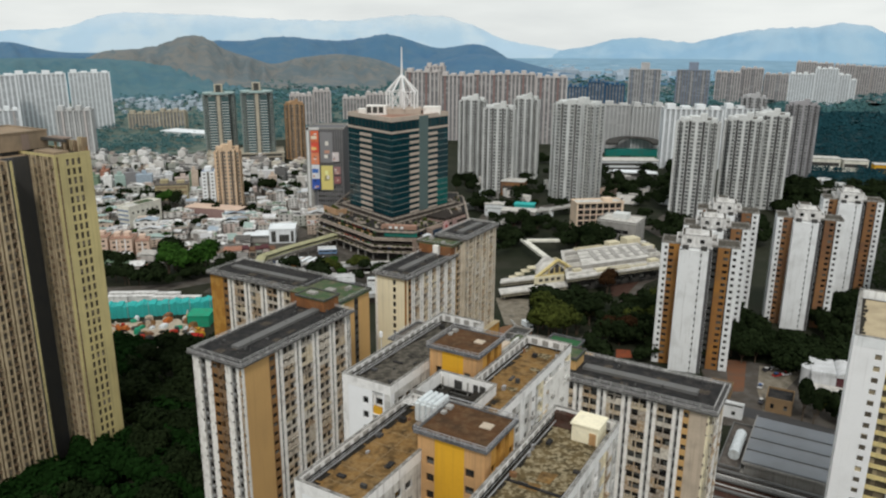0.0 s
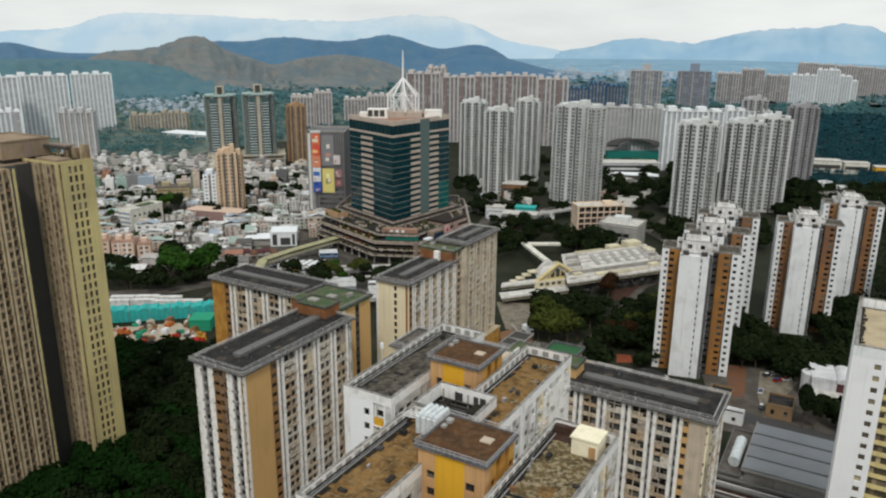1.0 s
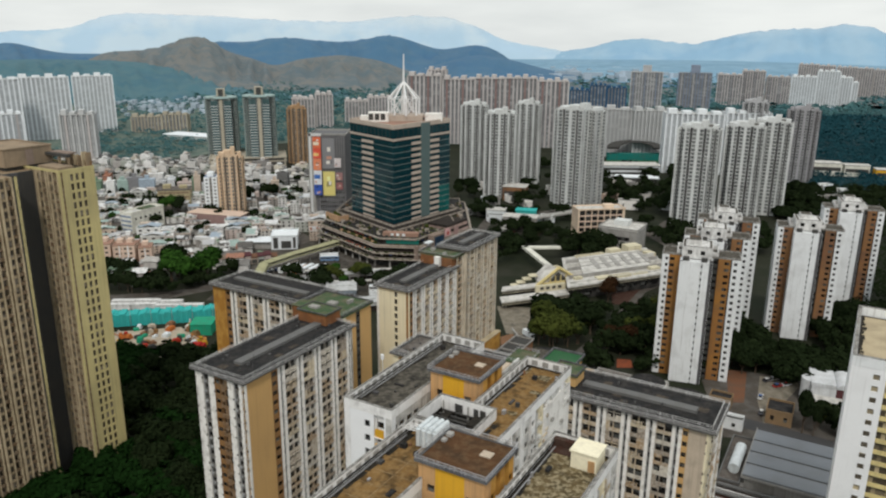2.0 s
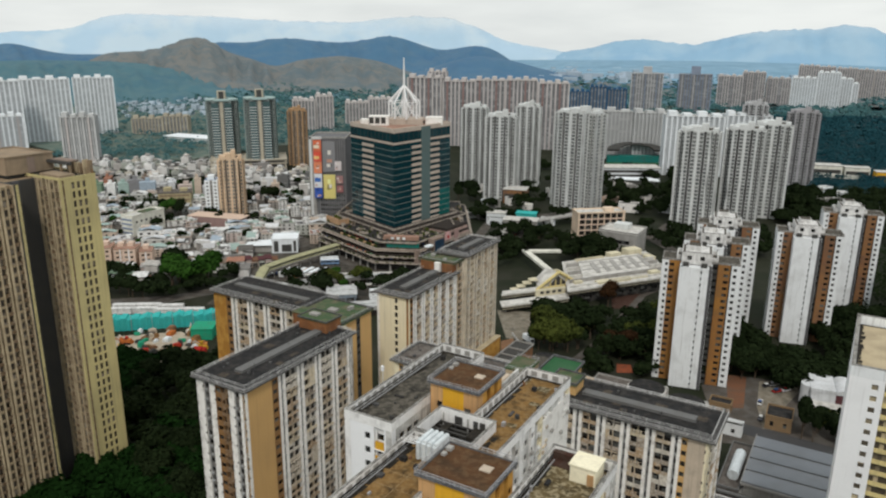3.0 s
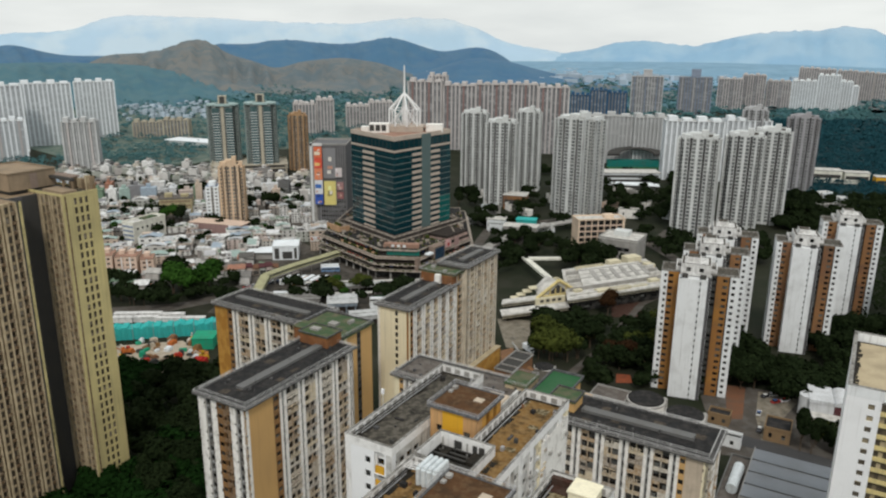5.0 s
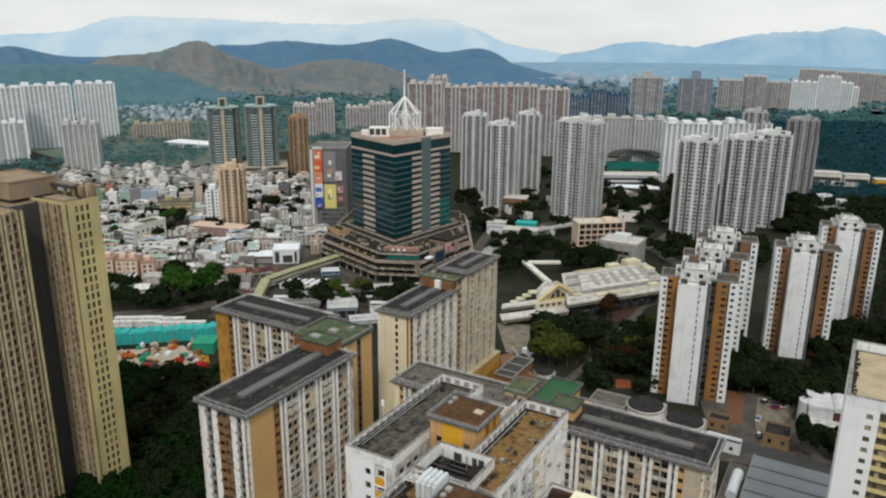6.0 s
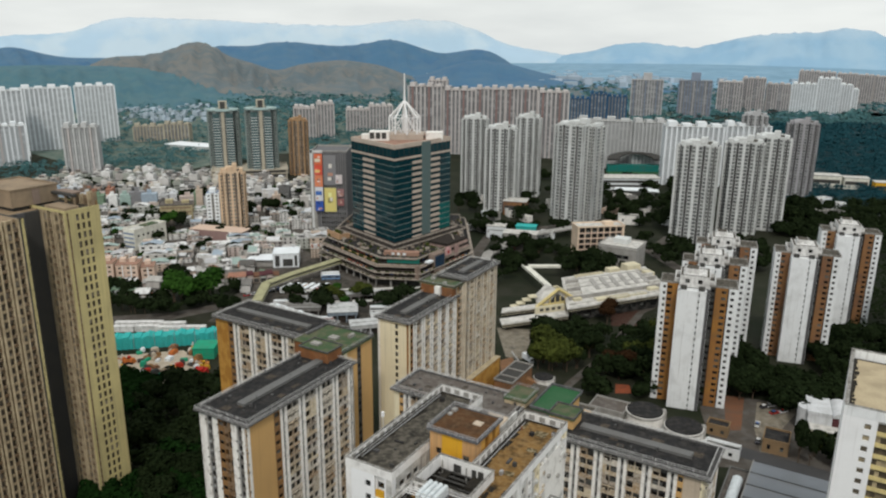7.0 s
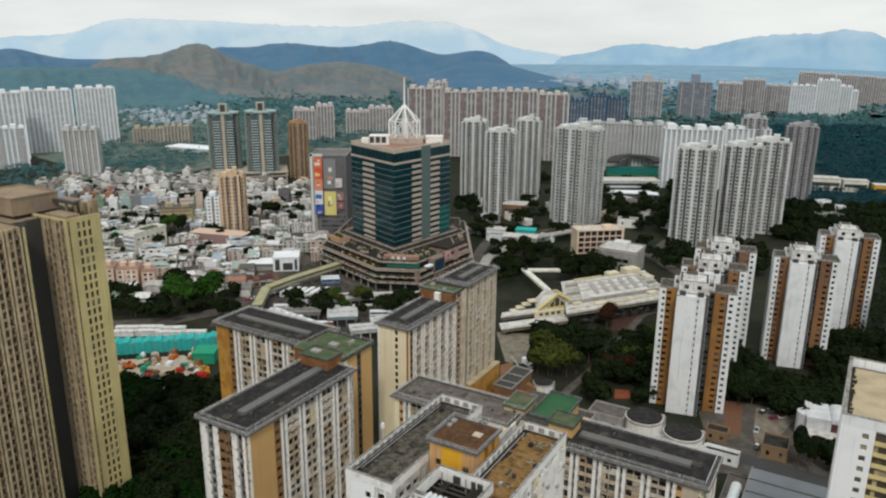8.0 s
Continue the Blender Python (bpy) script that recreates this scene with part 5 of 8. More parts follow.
for i in range(4):
    part("corner_storey", Shape().box(35.5 - i * 0.3, 58, 3.4 + i * 0.5, 20, 13.6 + i * 1.7, 15.3 + i * 1.7), M["pinkband" if i % 2 == 0 else "deepshop"], e, m=fm)
s = Shape()
ring = shrink(POD, 2.2)
for (ax, ay), (bx, by) in zip(ring[:4], ring[1:4]):
    n = int(math.hypot(bx - ax, by - ay) / 8)
    for i in range(n + 1):
        part("podium_column", Shape().tube((ax + (bx - ax) * i / n, ay + (by - ay) * i / n, 0), (ax + (bx - ax) * i / n, ay + (by - ay) * i / n, 6.1), 0.6, 8), M["concrete"], e)
fm, ln = run_pose(POD[1], POD[2])
part("entrance_front", Shape().box(4, ln - 4, 13.0, 17.5, 16.9, 19.4), M["terracotta"], e, "terracotta entrance front", m=fm)
part("entrance_glass", Shape().box(7, ln - 3, 8.0, 10.0, 13.7, 16.4), M["awning"], e, "green glazed band", m=fm)
for i in range(3):
    part("sign_letter", Shape().box(9 + i * 3.6, 10.8 + i * 3.6, 12.8, 13.0, 17.4, 19.0), M["white"], e, m=fm)
fm, ln = run_pose(POD[2], POD[3])
part("screen_frame", Shape().box(15, 27, 1.5, 6, 6.2, 18), M["granite"], e, m=fm)
part("screen", Shape().box(16, 26, 1.3, 1.5, 8.6, 16.8), M["screenblue"], e, "dark blue advertising screen", m=fm)
part("sign_panel", Shape().box(40, 45, 2.8, 3.2, 11, 18), M["redtower"], e, m=fm)
part("corner_pier", Shape().box(-1, 1.5, 2.5, 5, 6, 14.5), M["granite"], e, m=fm)
# ---- the car park block with billboards ----
M["billfin"] = surface("grey_facade_fin", (0.27, 0.27, 0.28), stain=0.4, size=4, streak=0.4)
M["billgrey"] = surface("dark_grey_cladding", (0.15, 0.152, 0.158), stain=0.2, size=8, streak=0.2)
e = thing("billboard_building", "grey commercial block hung with bright billboards", "commercial building")
part("wall", Shape().box(-103, -76, 558, 590, 0, 65), M["billgrey"], e)
part("corner_drum", Shape().tube((-101.6, 560, 0), (-101.6, 560, 65.8), 3.2, 16), M["concrete"], e)
part("roof_edge", Shape().rim(-103.4, -75.6, 557.6, 590.4, 65, 66.3, 0.5), M["concrete"], e)
part("roof_frame", Shape().box(-103.4, -101.8, 556.8, 558.4, 0, 67.0).box(-103.4, -94.0, 556.8, 557.4, 64.6, 66.6), M["pale"], e, "pale green-white steel frame")
for i in range(12):
    part("facade_fin", Shape().box(-96.6 + i * 1.75, -96.1 + i * 1.75, 557.0, 558, 2, 66), M["billfin"], e)
for i in range(5):
    part("window_band", Shape().box(-96, -77, 557.7, 558.05, 6 + i * 3.6, 7.6 + i * 3.6), M["window"], e)


def board(x0, x1, z0, z1, color, y=556.3):
    mat = surface("poster_paint", color, rough=0.5, stain=0.05, grain=0.05, bump=0)
    sheet = part("billboard", Shape().box(x0, x1, y, y + 0.5, z0, z1), mat, e)
    rg, w, h = random.Random(int(x0 * 13 + z0 * 7)), x1 - x0, z1 - z0
    for k in range(4 if h > 5 else 0):
        a, b = x0 + w * rg.uniform(0.08, 0.5), z0 + h * rg.uniform(0.08, 0.75)
        tint = rg.choice(((0.75, 0.72, 0.66), tuple(c * 0.45 for c in color), (0.55, 0.30, 0.22), tuple(min(0.85, c * 1.3 + 0.1) for c in color)))
        part("poster_shape", Shape().box(a, a + w * rg.uniform(0.2, 0.42), y - 0.05 - 0.01 * k, y, b, b + h * rg.uniform(0.08, 0.2)), surface("poster_print", tint, rough=0.5, stain=0.1, grain=0.1, bump=0), sheet)
    return sheet


board(-100.2, -94.2, 56, 64.2, (0.70, 0.16, 0.07), 554.9)
board(-100.2, -94.2, 48, 55.7, (0.66, 0.09, 0.05), 554.9)
board(-100.2, -94.2, 39, 47.7, (0.72, 0.24, 0.12), 554.9)
board(-100.2, -94.2, 28, 38.7, (0.68, 0.70, 0.74), 554.9)
board(-100.2, -94.2, 20, 27.7, (0.03, 0.09, 0.40), 554.9)
board(-99.8, -95.2, 32.5, 35.5, (0.05, 0.15, 0.45), 554.6)
board(-99.8, -96.0, 50, 52, (0.8, 0.55, 0.2), 554.6)
board(-99.8, -95.6, 58, 60.5, (0.78, 0.66, 0.5), 554.6)
board(-93.4, -84.4, 19.2, 37.8, (0.72, 0.63, 0.22))
board(-93.8, -84.2, 40, 63, (0.23, 0.23, 0.24), 556.6)
board(-84.5, -79.5, 41, 48, (0.66, 0.60, 0.60))
board(-83.5, -78.5, 31, 37, (0.36, 0.20, 0.20))
board(-83.5, -78.5, 24, 29.5, (0.30, 0.13, 0.13))


# ---- brown and white private towers ----
def brown_tower(m, first=None, rust="rust", label="slim white and rust-brown cross-shaped residential tower"):
    if first is not None:
        return copy_thing(first, m)
    e = thing("apartment_tower", label, "apartment block", m, "brown and white towers")
    # The dark and shadowgap strips carry the shade of deep clefts as colour.
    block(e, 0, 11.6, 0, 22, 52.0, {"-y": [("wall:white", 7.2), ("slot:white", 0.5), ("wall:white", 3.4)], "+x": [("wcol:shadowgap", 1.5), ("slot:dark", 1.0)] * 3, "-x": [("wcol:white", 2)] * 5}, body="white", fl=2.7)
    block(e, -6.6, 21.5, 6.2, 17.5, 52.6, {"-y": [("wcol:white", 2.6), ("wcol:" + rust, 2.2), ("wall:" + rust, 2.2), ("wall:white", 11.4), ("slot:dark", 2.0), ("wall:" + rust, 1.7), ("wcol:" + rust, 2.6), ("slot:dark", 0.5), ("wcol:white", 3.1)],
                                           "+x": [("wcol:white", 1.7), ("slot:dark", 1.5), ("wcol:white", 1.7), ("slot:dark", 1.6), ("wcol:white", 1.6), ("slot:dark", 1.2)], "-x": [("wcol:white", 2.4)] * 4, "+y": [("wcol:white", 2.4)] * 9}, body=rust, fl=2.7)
    part("roof_edge", Shape().rim(-6.6, 21.5, 6.2, 17.5, 52.6, 53.4, 0.35), M["coping"], e)
    part("roof_deck", Shape().box(-6.2, 21.1, 6.6, 17.1, 52.6, 52.8), M["roofgrey"], e)
    part("machine_room", Shape().box(0.4, 11.2, 3.6, 16.4, 52.4, 57.2), M["grimywhite"], e, "white machine room")
    part("tank_room", Shape().box(2.2, 7.2, 7, 13, 57.2, 59.2), M["grimywhite"], e)
    part("tank_roof", Shape().box(2.5, 6.9, 7.3, 12.7, 59.2, 59.3), M["roofgrey"], e)
    part("room_roof", Shape().rim(0.7, 10.9, 3.9, 16.1, 57.2, 57.3, 0.8), M["roofgrey"], e)
    part("roof_wall", Shape().rim(-1.5, 13.5, 8, 19, 52.6, 54.6, 0.4), M["grimywhite"], e)
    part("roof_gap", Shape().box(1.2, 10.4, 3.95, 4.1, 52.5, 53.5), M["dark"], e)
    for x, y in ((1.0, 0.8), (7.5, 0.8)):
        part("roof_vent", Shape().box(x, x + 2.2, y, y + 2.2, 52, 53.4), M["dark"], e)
    for x in (2.4, 7.0):
        part("roof_window", Shape().box(x, x + 1.6, 3.55, 3.65, 54.2, 55.8), M["window"], e)
    return e


brown_tower(pose(93.8, 281.5, 0, 0, 0, -19) @ Matrix.Diagonal((1.07, 1, 1, 1)), None, "rustfresh", "slim white and orange-brown cross-shaped residential tower")
first_brown = brown_tower(pose(161.0, 329.0, 0, 0, 0, -19))
for x, y, z, r in ((203.5, 371.0, 0, -19), (113.0, 316.0, -1, -19), (128.0, 343.0, 0, -19), (224.0, 330.0, -8, -19)):
    brown_tower(pose(x, y, z, 0, 0, r), first_brown)


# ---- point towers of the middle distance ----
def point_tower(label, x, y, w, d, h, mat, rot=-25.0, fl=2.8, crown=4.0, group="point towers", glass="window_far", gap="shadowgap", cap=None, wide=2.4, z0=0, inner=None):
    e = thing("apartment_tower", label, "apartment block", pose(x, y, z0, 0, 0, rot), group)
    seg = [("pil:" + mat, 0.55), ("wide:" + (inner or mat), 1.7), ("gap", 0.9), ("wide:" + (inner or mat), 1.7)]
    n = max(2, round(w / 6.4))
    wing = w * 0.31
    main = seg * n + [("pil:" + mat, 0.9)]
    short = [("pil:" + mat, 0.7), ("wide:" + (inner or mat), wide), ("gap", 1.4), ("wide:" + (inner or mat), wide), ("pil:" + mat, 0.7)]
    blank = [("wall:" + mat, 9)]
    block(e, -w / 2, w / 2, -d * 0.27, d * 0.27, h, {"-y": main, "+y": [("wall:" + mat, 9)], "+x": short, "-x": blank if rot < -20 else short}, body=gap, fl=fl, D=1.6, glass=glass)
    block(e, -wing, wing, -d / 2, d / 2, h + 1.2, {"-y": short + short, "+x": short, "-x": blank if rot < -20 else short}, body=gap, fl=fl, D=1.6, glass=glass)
    part("roof_edge", Shape().rim(-wing, wing, -d / 2, d / 2, h + 1.2, h + 2.4, 0.5), M[mat], e)
    part("roof_deck", Shape().box(-wing + 0.5, wing - 0.5, -d / 2 + 0.5, d / 2 - 0.5, h + 1.2, h + 1.4), M["roofgrey"], e)
    for a, b, c, t in ((-wing * 0.7, wing * 0.1, 0.2, crown), (wing * 0.1, wing * 0.6, 0.12, crown * 1.5), (-w * 0.42, -w * 0.3, 0.15, crown * 0.7), (w * 0.3, w * 0.42, 0.15, crown * 0.7), (-wing * 0.9, -wing * 0.5, 0.42, crown * 0.75)):
        part("roof_house", Shape().box(a, b, -d * c, d * c, h, h + t), M[cap or mat], e)
    return e


GREY = "pale grey high-rise residential tower with narrow window columns"
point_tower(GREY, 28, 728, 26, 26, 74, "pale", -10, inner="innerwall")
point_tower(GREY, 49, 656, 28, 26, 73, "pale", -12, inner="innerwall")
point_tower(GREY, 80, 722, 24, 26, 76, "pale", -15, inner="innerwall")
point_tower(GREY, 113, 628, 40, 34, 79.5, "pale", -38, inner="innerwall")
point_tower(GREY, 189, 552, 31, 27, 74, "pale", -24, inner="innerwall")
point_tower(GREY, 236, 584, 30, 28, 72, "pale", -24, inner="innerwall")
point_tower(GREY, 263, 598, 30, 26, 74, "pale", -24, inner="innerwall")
point_tower("grey-violet high-rise residential tower", 355, 742, 30, 26, 71, "violetgrey", -20)
point_tower("grey-violet high-rise residential tower", 326, 790, 26, 26, 74, "greytower", -20)
# ---- towers further off ----
def ribbed(length, n, h, mat, second=None):
    """One connected skin of ribs with deep window recesses between them."""
    s, x, plan = Shape(), 0.0, []
    unit = length / (n * 6.8 + 2.6)
    for i in range(n):
        a, b, c, d = x, x + 2.6 * unit, x + 3.1 * unit, x + 6.3 * unit
        rib = 2 if second and i % 4 == 1 else 0
        plan += [((a, 0.0), rib), ((b, 0.0), rib), ((b, 2.4), 1), ((b + 1.0 * unit, 2.4), 0), ((b + 1.0 * unit, 1.0), 1), ((b + 3.2 * unit, 1.0), 0), ((b + 3.2 * unit, 2.4), 1), ((b + 4.2 * unit, 2.4), 0)]
        x += 6.8 * unit
    plan += [((x, 0.0), 0), ((length, 0.0), 0)]
    s.v = [(p[0], p[1], z) for p, _ in plan for z in (0.0, h)]
    s.f = [(2 * i, 2 * i + 2, 2 * i + 3, 2 * i + 1) for i in range(len(plan) - 1)]
    me = s.mesh("ribbed_wall")
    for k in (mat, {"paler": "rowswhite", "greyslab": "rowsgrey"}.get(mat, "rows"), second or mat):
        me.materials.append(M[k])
    me.polygons.foreach_set("material_index", [m for _, m in plan[:-1]])
    return me, M[mat]


def strip_tower(label, x, y, w, d, h, mat, rot=0.0, second=None, group="far towers", crown=5.0, cols=None):
    """A far tower: its walls are pale ribs with window columns between them."""
    e = thing("apartment_tower", label, "apartment block", pose(x, y, 0, 0, 0, rot), group)
    n = cols or max(2, round(w / 5.6))
    for side, ln, k in (("-y", w, n), ("-x", d, max(1, round(d / 9))), ("+x", d, max(1, round(d / 9)))):
        fm, _ = face_pose(side, -w / 2, w / 2, -d / 2, d / 2)
        part("ribbed_wall", *ribbed(ln, k, h, mat, second if side == "-y" else None), e, m=fm)
    part("wall", Shape().box(-w / 2 + 2.6, w / 2 - 2.6, -d / 2 + 2.6, d / 2, 0, h), M[mat], e)
    part("roof_deck", Shape().box(-w / 2, w / 2, -d / 2, d / 2, h, h + 0.3), M["concrete"], e)
    heads = 1 if crown > 10 else min(round(w / 8.0), 4)
    for i in range(heads):
        c = -w / 2 + w * (i + 0.5) / heads
        k = w / (heads if heads > 1 else 2.2)
        part("roof_house", Shape().box(c - k * 0.3, c + k * 0.3, -d * 0.3, d * 0.3, h, h + crown * (0.6 if i % 2 else 1.0)), M[mat], e)
    part("roof_edge", Shape().rim(-w / 2, w / 2, -d / 2, d / 2, h, h + 1.0, 0.5), M[mat], e)
    return e


WHITE = "white high-rise residential tower in a long row"
strip_tower(WHITE, -512, 1090, 54, 26, 79, "paler", 24)
strip_tower(WHITE, -538, 1004, 62, 26, 81, "paler", 28)
strip_tower(WHITE, -562, 930, 58, 26, 82, "paler", 34)
strip_tower(WHITE, -598, 895, 40, 26, 82, "paler", 34)
strip_tower("grey tower with a pale central bay", -392, 792, 34, 26, 55, "greyslab", 18, "pinktower", cols=6)
strip_tower("low white tower block among trees", -516, 872, 34, 20, 46, "paler", 30, "pinktower")
PINK = "pink-grey high-rise tower with dull red vertical stripes"
for x, y, w, h in ((-28, 1010, 46, 88), (18, 1003, 44, 84), (58, 995, 40, 86), (98, 985, 42, 87), (138, 975, 40, 84)):
    strip_tower(PINK, x, y, w, 30, h, "pinktower", -6, "redtower")
strip_tower("tall pink-grey tower behind the row", -12, 1040, 26, 24, 94, "pinktower", -6)
strip_tower("pale slab tower behind the nearer towers", 262, 790, 60, 24, 62, "paler", -8)
strip_tower("pale slab tower behind the nearer towers", 318, 790, 46, 24, 63, "paler", -8)
strip_tower("long grey slab block of flats", 190, 900, 66, 20, 56, "greyslab", -12, cols=14)
strip_tower("long grey slab block of flats", 246, 885, 52, 20, 56, "greyslab", 3, cols=11)
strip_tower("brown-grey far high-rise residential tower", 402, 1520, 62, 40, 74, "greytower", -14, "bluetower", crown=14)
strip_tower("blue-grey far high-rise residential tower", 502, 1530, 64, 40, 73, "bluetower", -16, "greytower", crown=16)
for x, y, w, h in ((622, 1660, 52, 64), (676, 1668, 48, 72), (728, 1660, 48, 60)):
    strip_tower("brown high-rise tower in a far row", x, y, w, 36, h, "pinktower", -20, "violetgrey")
for x, y, w, h in ((775, 1640, 50, 62), (822, 1630, 44, 74), (862, 1660, 50, 60)):
    strip_tower("white high-rise tower in a far row", x, y, w, 36, h, "paler", -24)
for i in range(6):
    strip_tower("hazy brown-grey high-rise tower in a far row", 905 + i * 48, 1900 + 12 * (i % 2), 46, 36, 80 - 3 * i, "pinktower", -26)
strip_tower("far white tower block among woods", 925, 1750, 50, 36, 46, "paler", -26)
for x, w, h in ((232, 34, 52), (264, 30, 60), (296, 34, 56)):
    strip_tower("tower under construction wrapped in blue netting", x, 1310, w, 30, h, "netblue", -10)
M["tealglass"] = pane("teal_tower_glass", (0.05, 0.095, 0.10), rough=0.2, spec=0.4, vary=0.5, light=(0.12, 0.18, 0.18))
M["rimgreen"] = surface("pale_sea_green_rim", (0.34, 0.45, 0.44), stain=0.2, size=6)
TWIN = "grey-green residential tower with a pale crown"
for x, y, h in ((-244, 812, 71), (-200, 800, 74)):
    e = point_tower(TWIN, x, y, 34, 30, h, "greentower", 14, crown=3, cap="greentower", gap="greentower")
    part("roof_rim", Shape().tube((0, 0, h + 1.0), (0, 0, h + 2.6), 17.0, 20), M["rimgreen"], e)
    part("crown_box", Shape().box(-4.4, 4.4, -5, 5, h, h + 11), M["bufffar"], e)
    part("crown_opening", Shape().box(-2.6, 2.6, -5.15, -5, h + 3, h + 10.5), M["dark"], e)
    part("central_rib", Shape().box(-1.6, 1.6, -15.8, -13.5, 0, h + 2), M["bufffar"], e)
    for x0, x1, y0, y1 in ((-10.5, -3.4, -15.6, -14.2), (3.4, 10.5, -15.6, -14.2)):
        part("bay_glass", Shape().box(x0, x1, y0 + 0.3, y1, 3, h - 1), M["tealglass"], e)
        s = Shape()
        for k in range(int((h - 6) / 2.85)):
            s.box(x0, x1, y0, y1 - 0.5, 4 + k * 2.85, 4.6 + k * 2.85)
        part("bay_banding", s, M["pale"], e, kind="stuff")
e = thing("podium_block", "pale buff podium under twin towers", "podium", pose(-222, 800, 0, 0, 0, 14))
part("wall", Shape().box(-32, 46, -26, 20, 0, 12), M["bufffar"], e)
part("slab_edge", Shape().rim(-33, 47, -27, 21, 8, 9, 1).rim(-33, 47, -27, 21, 12, 13.0, 1), M["bufffar"], e)
part("podium_window_band", Shape().box(-30, 44, -26.3, -26, 4, 7.6).box(-30, 44, -26.3, -26, 9.4, 11.4), M["dark"], e)
point_tower("slim orange-brown residential tower", -166, 828, 22, 20, 60, "orangetower", 10, cap="orangetower")
point_tower("sand and pink residential tower with recessed window columns", -167, 568, 20, 17, 47, "sandtower", 10, crown=5, cap="sandtower", wide=1.8)
e = thing("apartment_block", "low white and blue flats beside a tower", "apartment block", pose(-184.5, 571, 0, 0, 0, 10))
block(e, -4, 6, -8, 8, 31, {"-y": [("wcol:paler", 2), ("slot", 1), ("wcol:paler", 2)], "+x": [("wcol:paler", 2)] * 3}, body="bluetower", fl=2.8, glass="window_far")
part("roof_house", Shape().box(-2, 3, -4, 4, 31, 34), M["paler"], e)
for x, y, w, h in ((-214, 1140, 26, 46), (-188, 1150, 26, 52), (-230, 1165, 20, 44)):
    strip_tower("pink-brown estate block of flats", x, y, w, 40, h, "pinktower", 12)
for x, y, w, h in ((-150, 1255, 40, 34), (-112, 1260, 40, 40)):
    strip_tower("pink-brown estate block of flats", x, y, w, 40, h, "pinktower", 8)
strip_tower("low yellow slab block of flats", -437, 1088, 44, 14, 22, "bufffar", 6, cols=9)
strip_tower("low yellow slab block of flats", -396, 1090, 38, 14, 25, "bufffar", 0, cols=7)
e = thing("warehouse", "long low white roofed shed by the fields", "shed", pose(-340, 1010, 0, 0, 0, -22))
part("wall", Shape().box(-45, 45, -14, 14, 0, 6), M["pale"], e)
part("roof", Shape().prism([(-46, -15), (46, -15), (46, 15), (-46, 15)], 6, 7), M["paler"], e)

# ---- school, hall and stadium ----
def classroom_block(label, x, y, rot, w, d, h, tone, floors):
    e = thing("school_building", label, "school", pose(x, y, 0, 0, 0, rot))
    seg = [("wall:" + tone, 1.2)] + [("bay:school", 4.0), ("pil:" + tone, 0.5)] * 7 + [("wall:" + tone, 1.0)]
    block(e, -w / 2, w / 2, -d / 2, d / 2, h, {"-y": [("wall:" + tone, 5)], "+x": seg, "-x": seg}, body="recess", fl=h / floors, top=0.5)
    part("roof_edge", Shape().rim(-w / 2 - .3, w / 2 + .3, -d / 2 - .3, d / 2 + .3, h, h + 1.1, 0.4), M[tone], e)
    part("roof_deck", Shape().box(-w / 2, w / 2, -d / 2, d / 2, h, h + 0.2), M["stationroof"], e)
    part("roof_house", Shape().box(-2.5, 2.5, d * 0.1, d * 0.3, h, h + 2.8), M[tone], e)
    return e


M["schoolcream"] = surface("cream_school_wall", (0.76, 0.605, 0.46), stain=0.2, size=6, streak=0.25)
classroom_block("cream school block with open pinkish corridors", 110.4, 518.4, -80, 13, 35, 20, "schoolcream", 5)
e = thing("school_hall", "grey rendered hall with a pale roof", "hall", pose(120, 484, 0, 0, 0, -30))
part("wall", Shape().box(-13, 13, -10, 12, 0, 15), M["concrete"], e)
part("roof", Shape().box(-13.4, 13.4, -10.4, 12.4, 15, 15.6), M["stationroof"], e)
part("roof_parapet", Shape().rim(-13.4, 13.4, -10.4, 12.4, 15.6, 16.5, 0.4), M["concrete"], e)
part("roof_house", Shape().box(-6, 4, 0, 8, 15.6, 19), M["pale"], e)
part("window_band", Shape().box(-8, 8, -10.1, -10, 8, 10.5), M["window"], e)
e = thing("sports_stadium", "dark green roofed sports ground stand", "stadium", pose(222, 858, 0, 0, 0, 0))
s = Shape()
for i in range(15):
    t = math.pi * i / 14
    for rx, ry, up in ((34, 22, 0), (20, 10, 0), (20, 10, 2), (34, 22, 2)):
        s.v.append((-rx * math.cos(t), ry * math.sin(t), 14 + 6 * math.sin(t) + up))
for i in range(14):
    for k in range(4):
        a, b = 4 * i + k, 4 * i + (k + 1) % 4
        s.f.append((a, b, b + 4, a + 4))
part("roof", s, M["dark"], e)
part("stand", Shape().box(-32, 32, 4, 14, 0, 8), M["stand"], e)
part("pitch", Shape().box(-34, 34, -14, 8, 0, 0.3), M["courtgreen"], e)
e = thing("depot_building", "long white low building with a flat roof", "building", pose(190, 760, 0, 0, 0, 1))
part("wall", Shape().box(-30, 30, -8, 12, 0, 12), M["paler"], e)
part("window_band", Shape().box(-29, 29, -8.1, -8, 3, 5.5).box(-29, 29, -8.1, -8, 7.5, 10), M["dark"], e)
part("roof", Shape().box(-31, 31, -9, 13, 12, 12.8), M["stationroof"], e)
e = thing("market_shed", "white pitched market shed", "shed", pose(190, 728, 0, 0, 0, -10))
part("roof", Shape().prism([(-22, -7), (22, -9), (20, 8), (-20, 6)], 5, 6), M["paler"], e)
part("wall", Shape().box(-18, 18, -5, 5, 0, 5), M["concrete"], e)
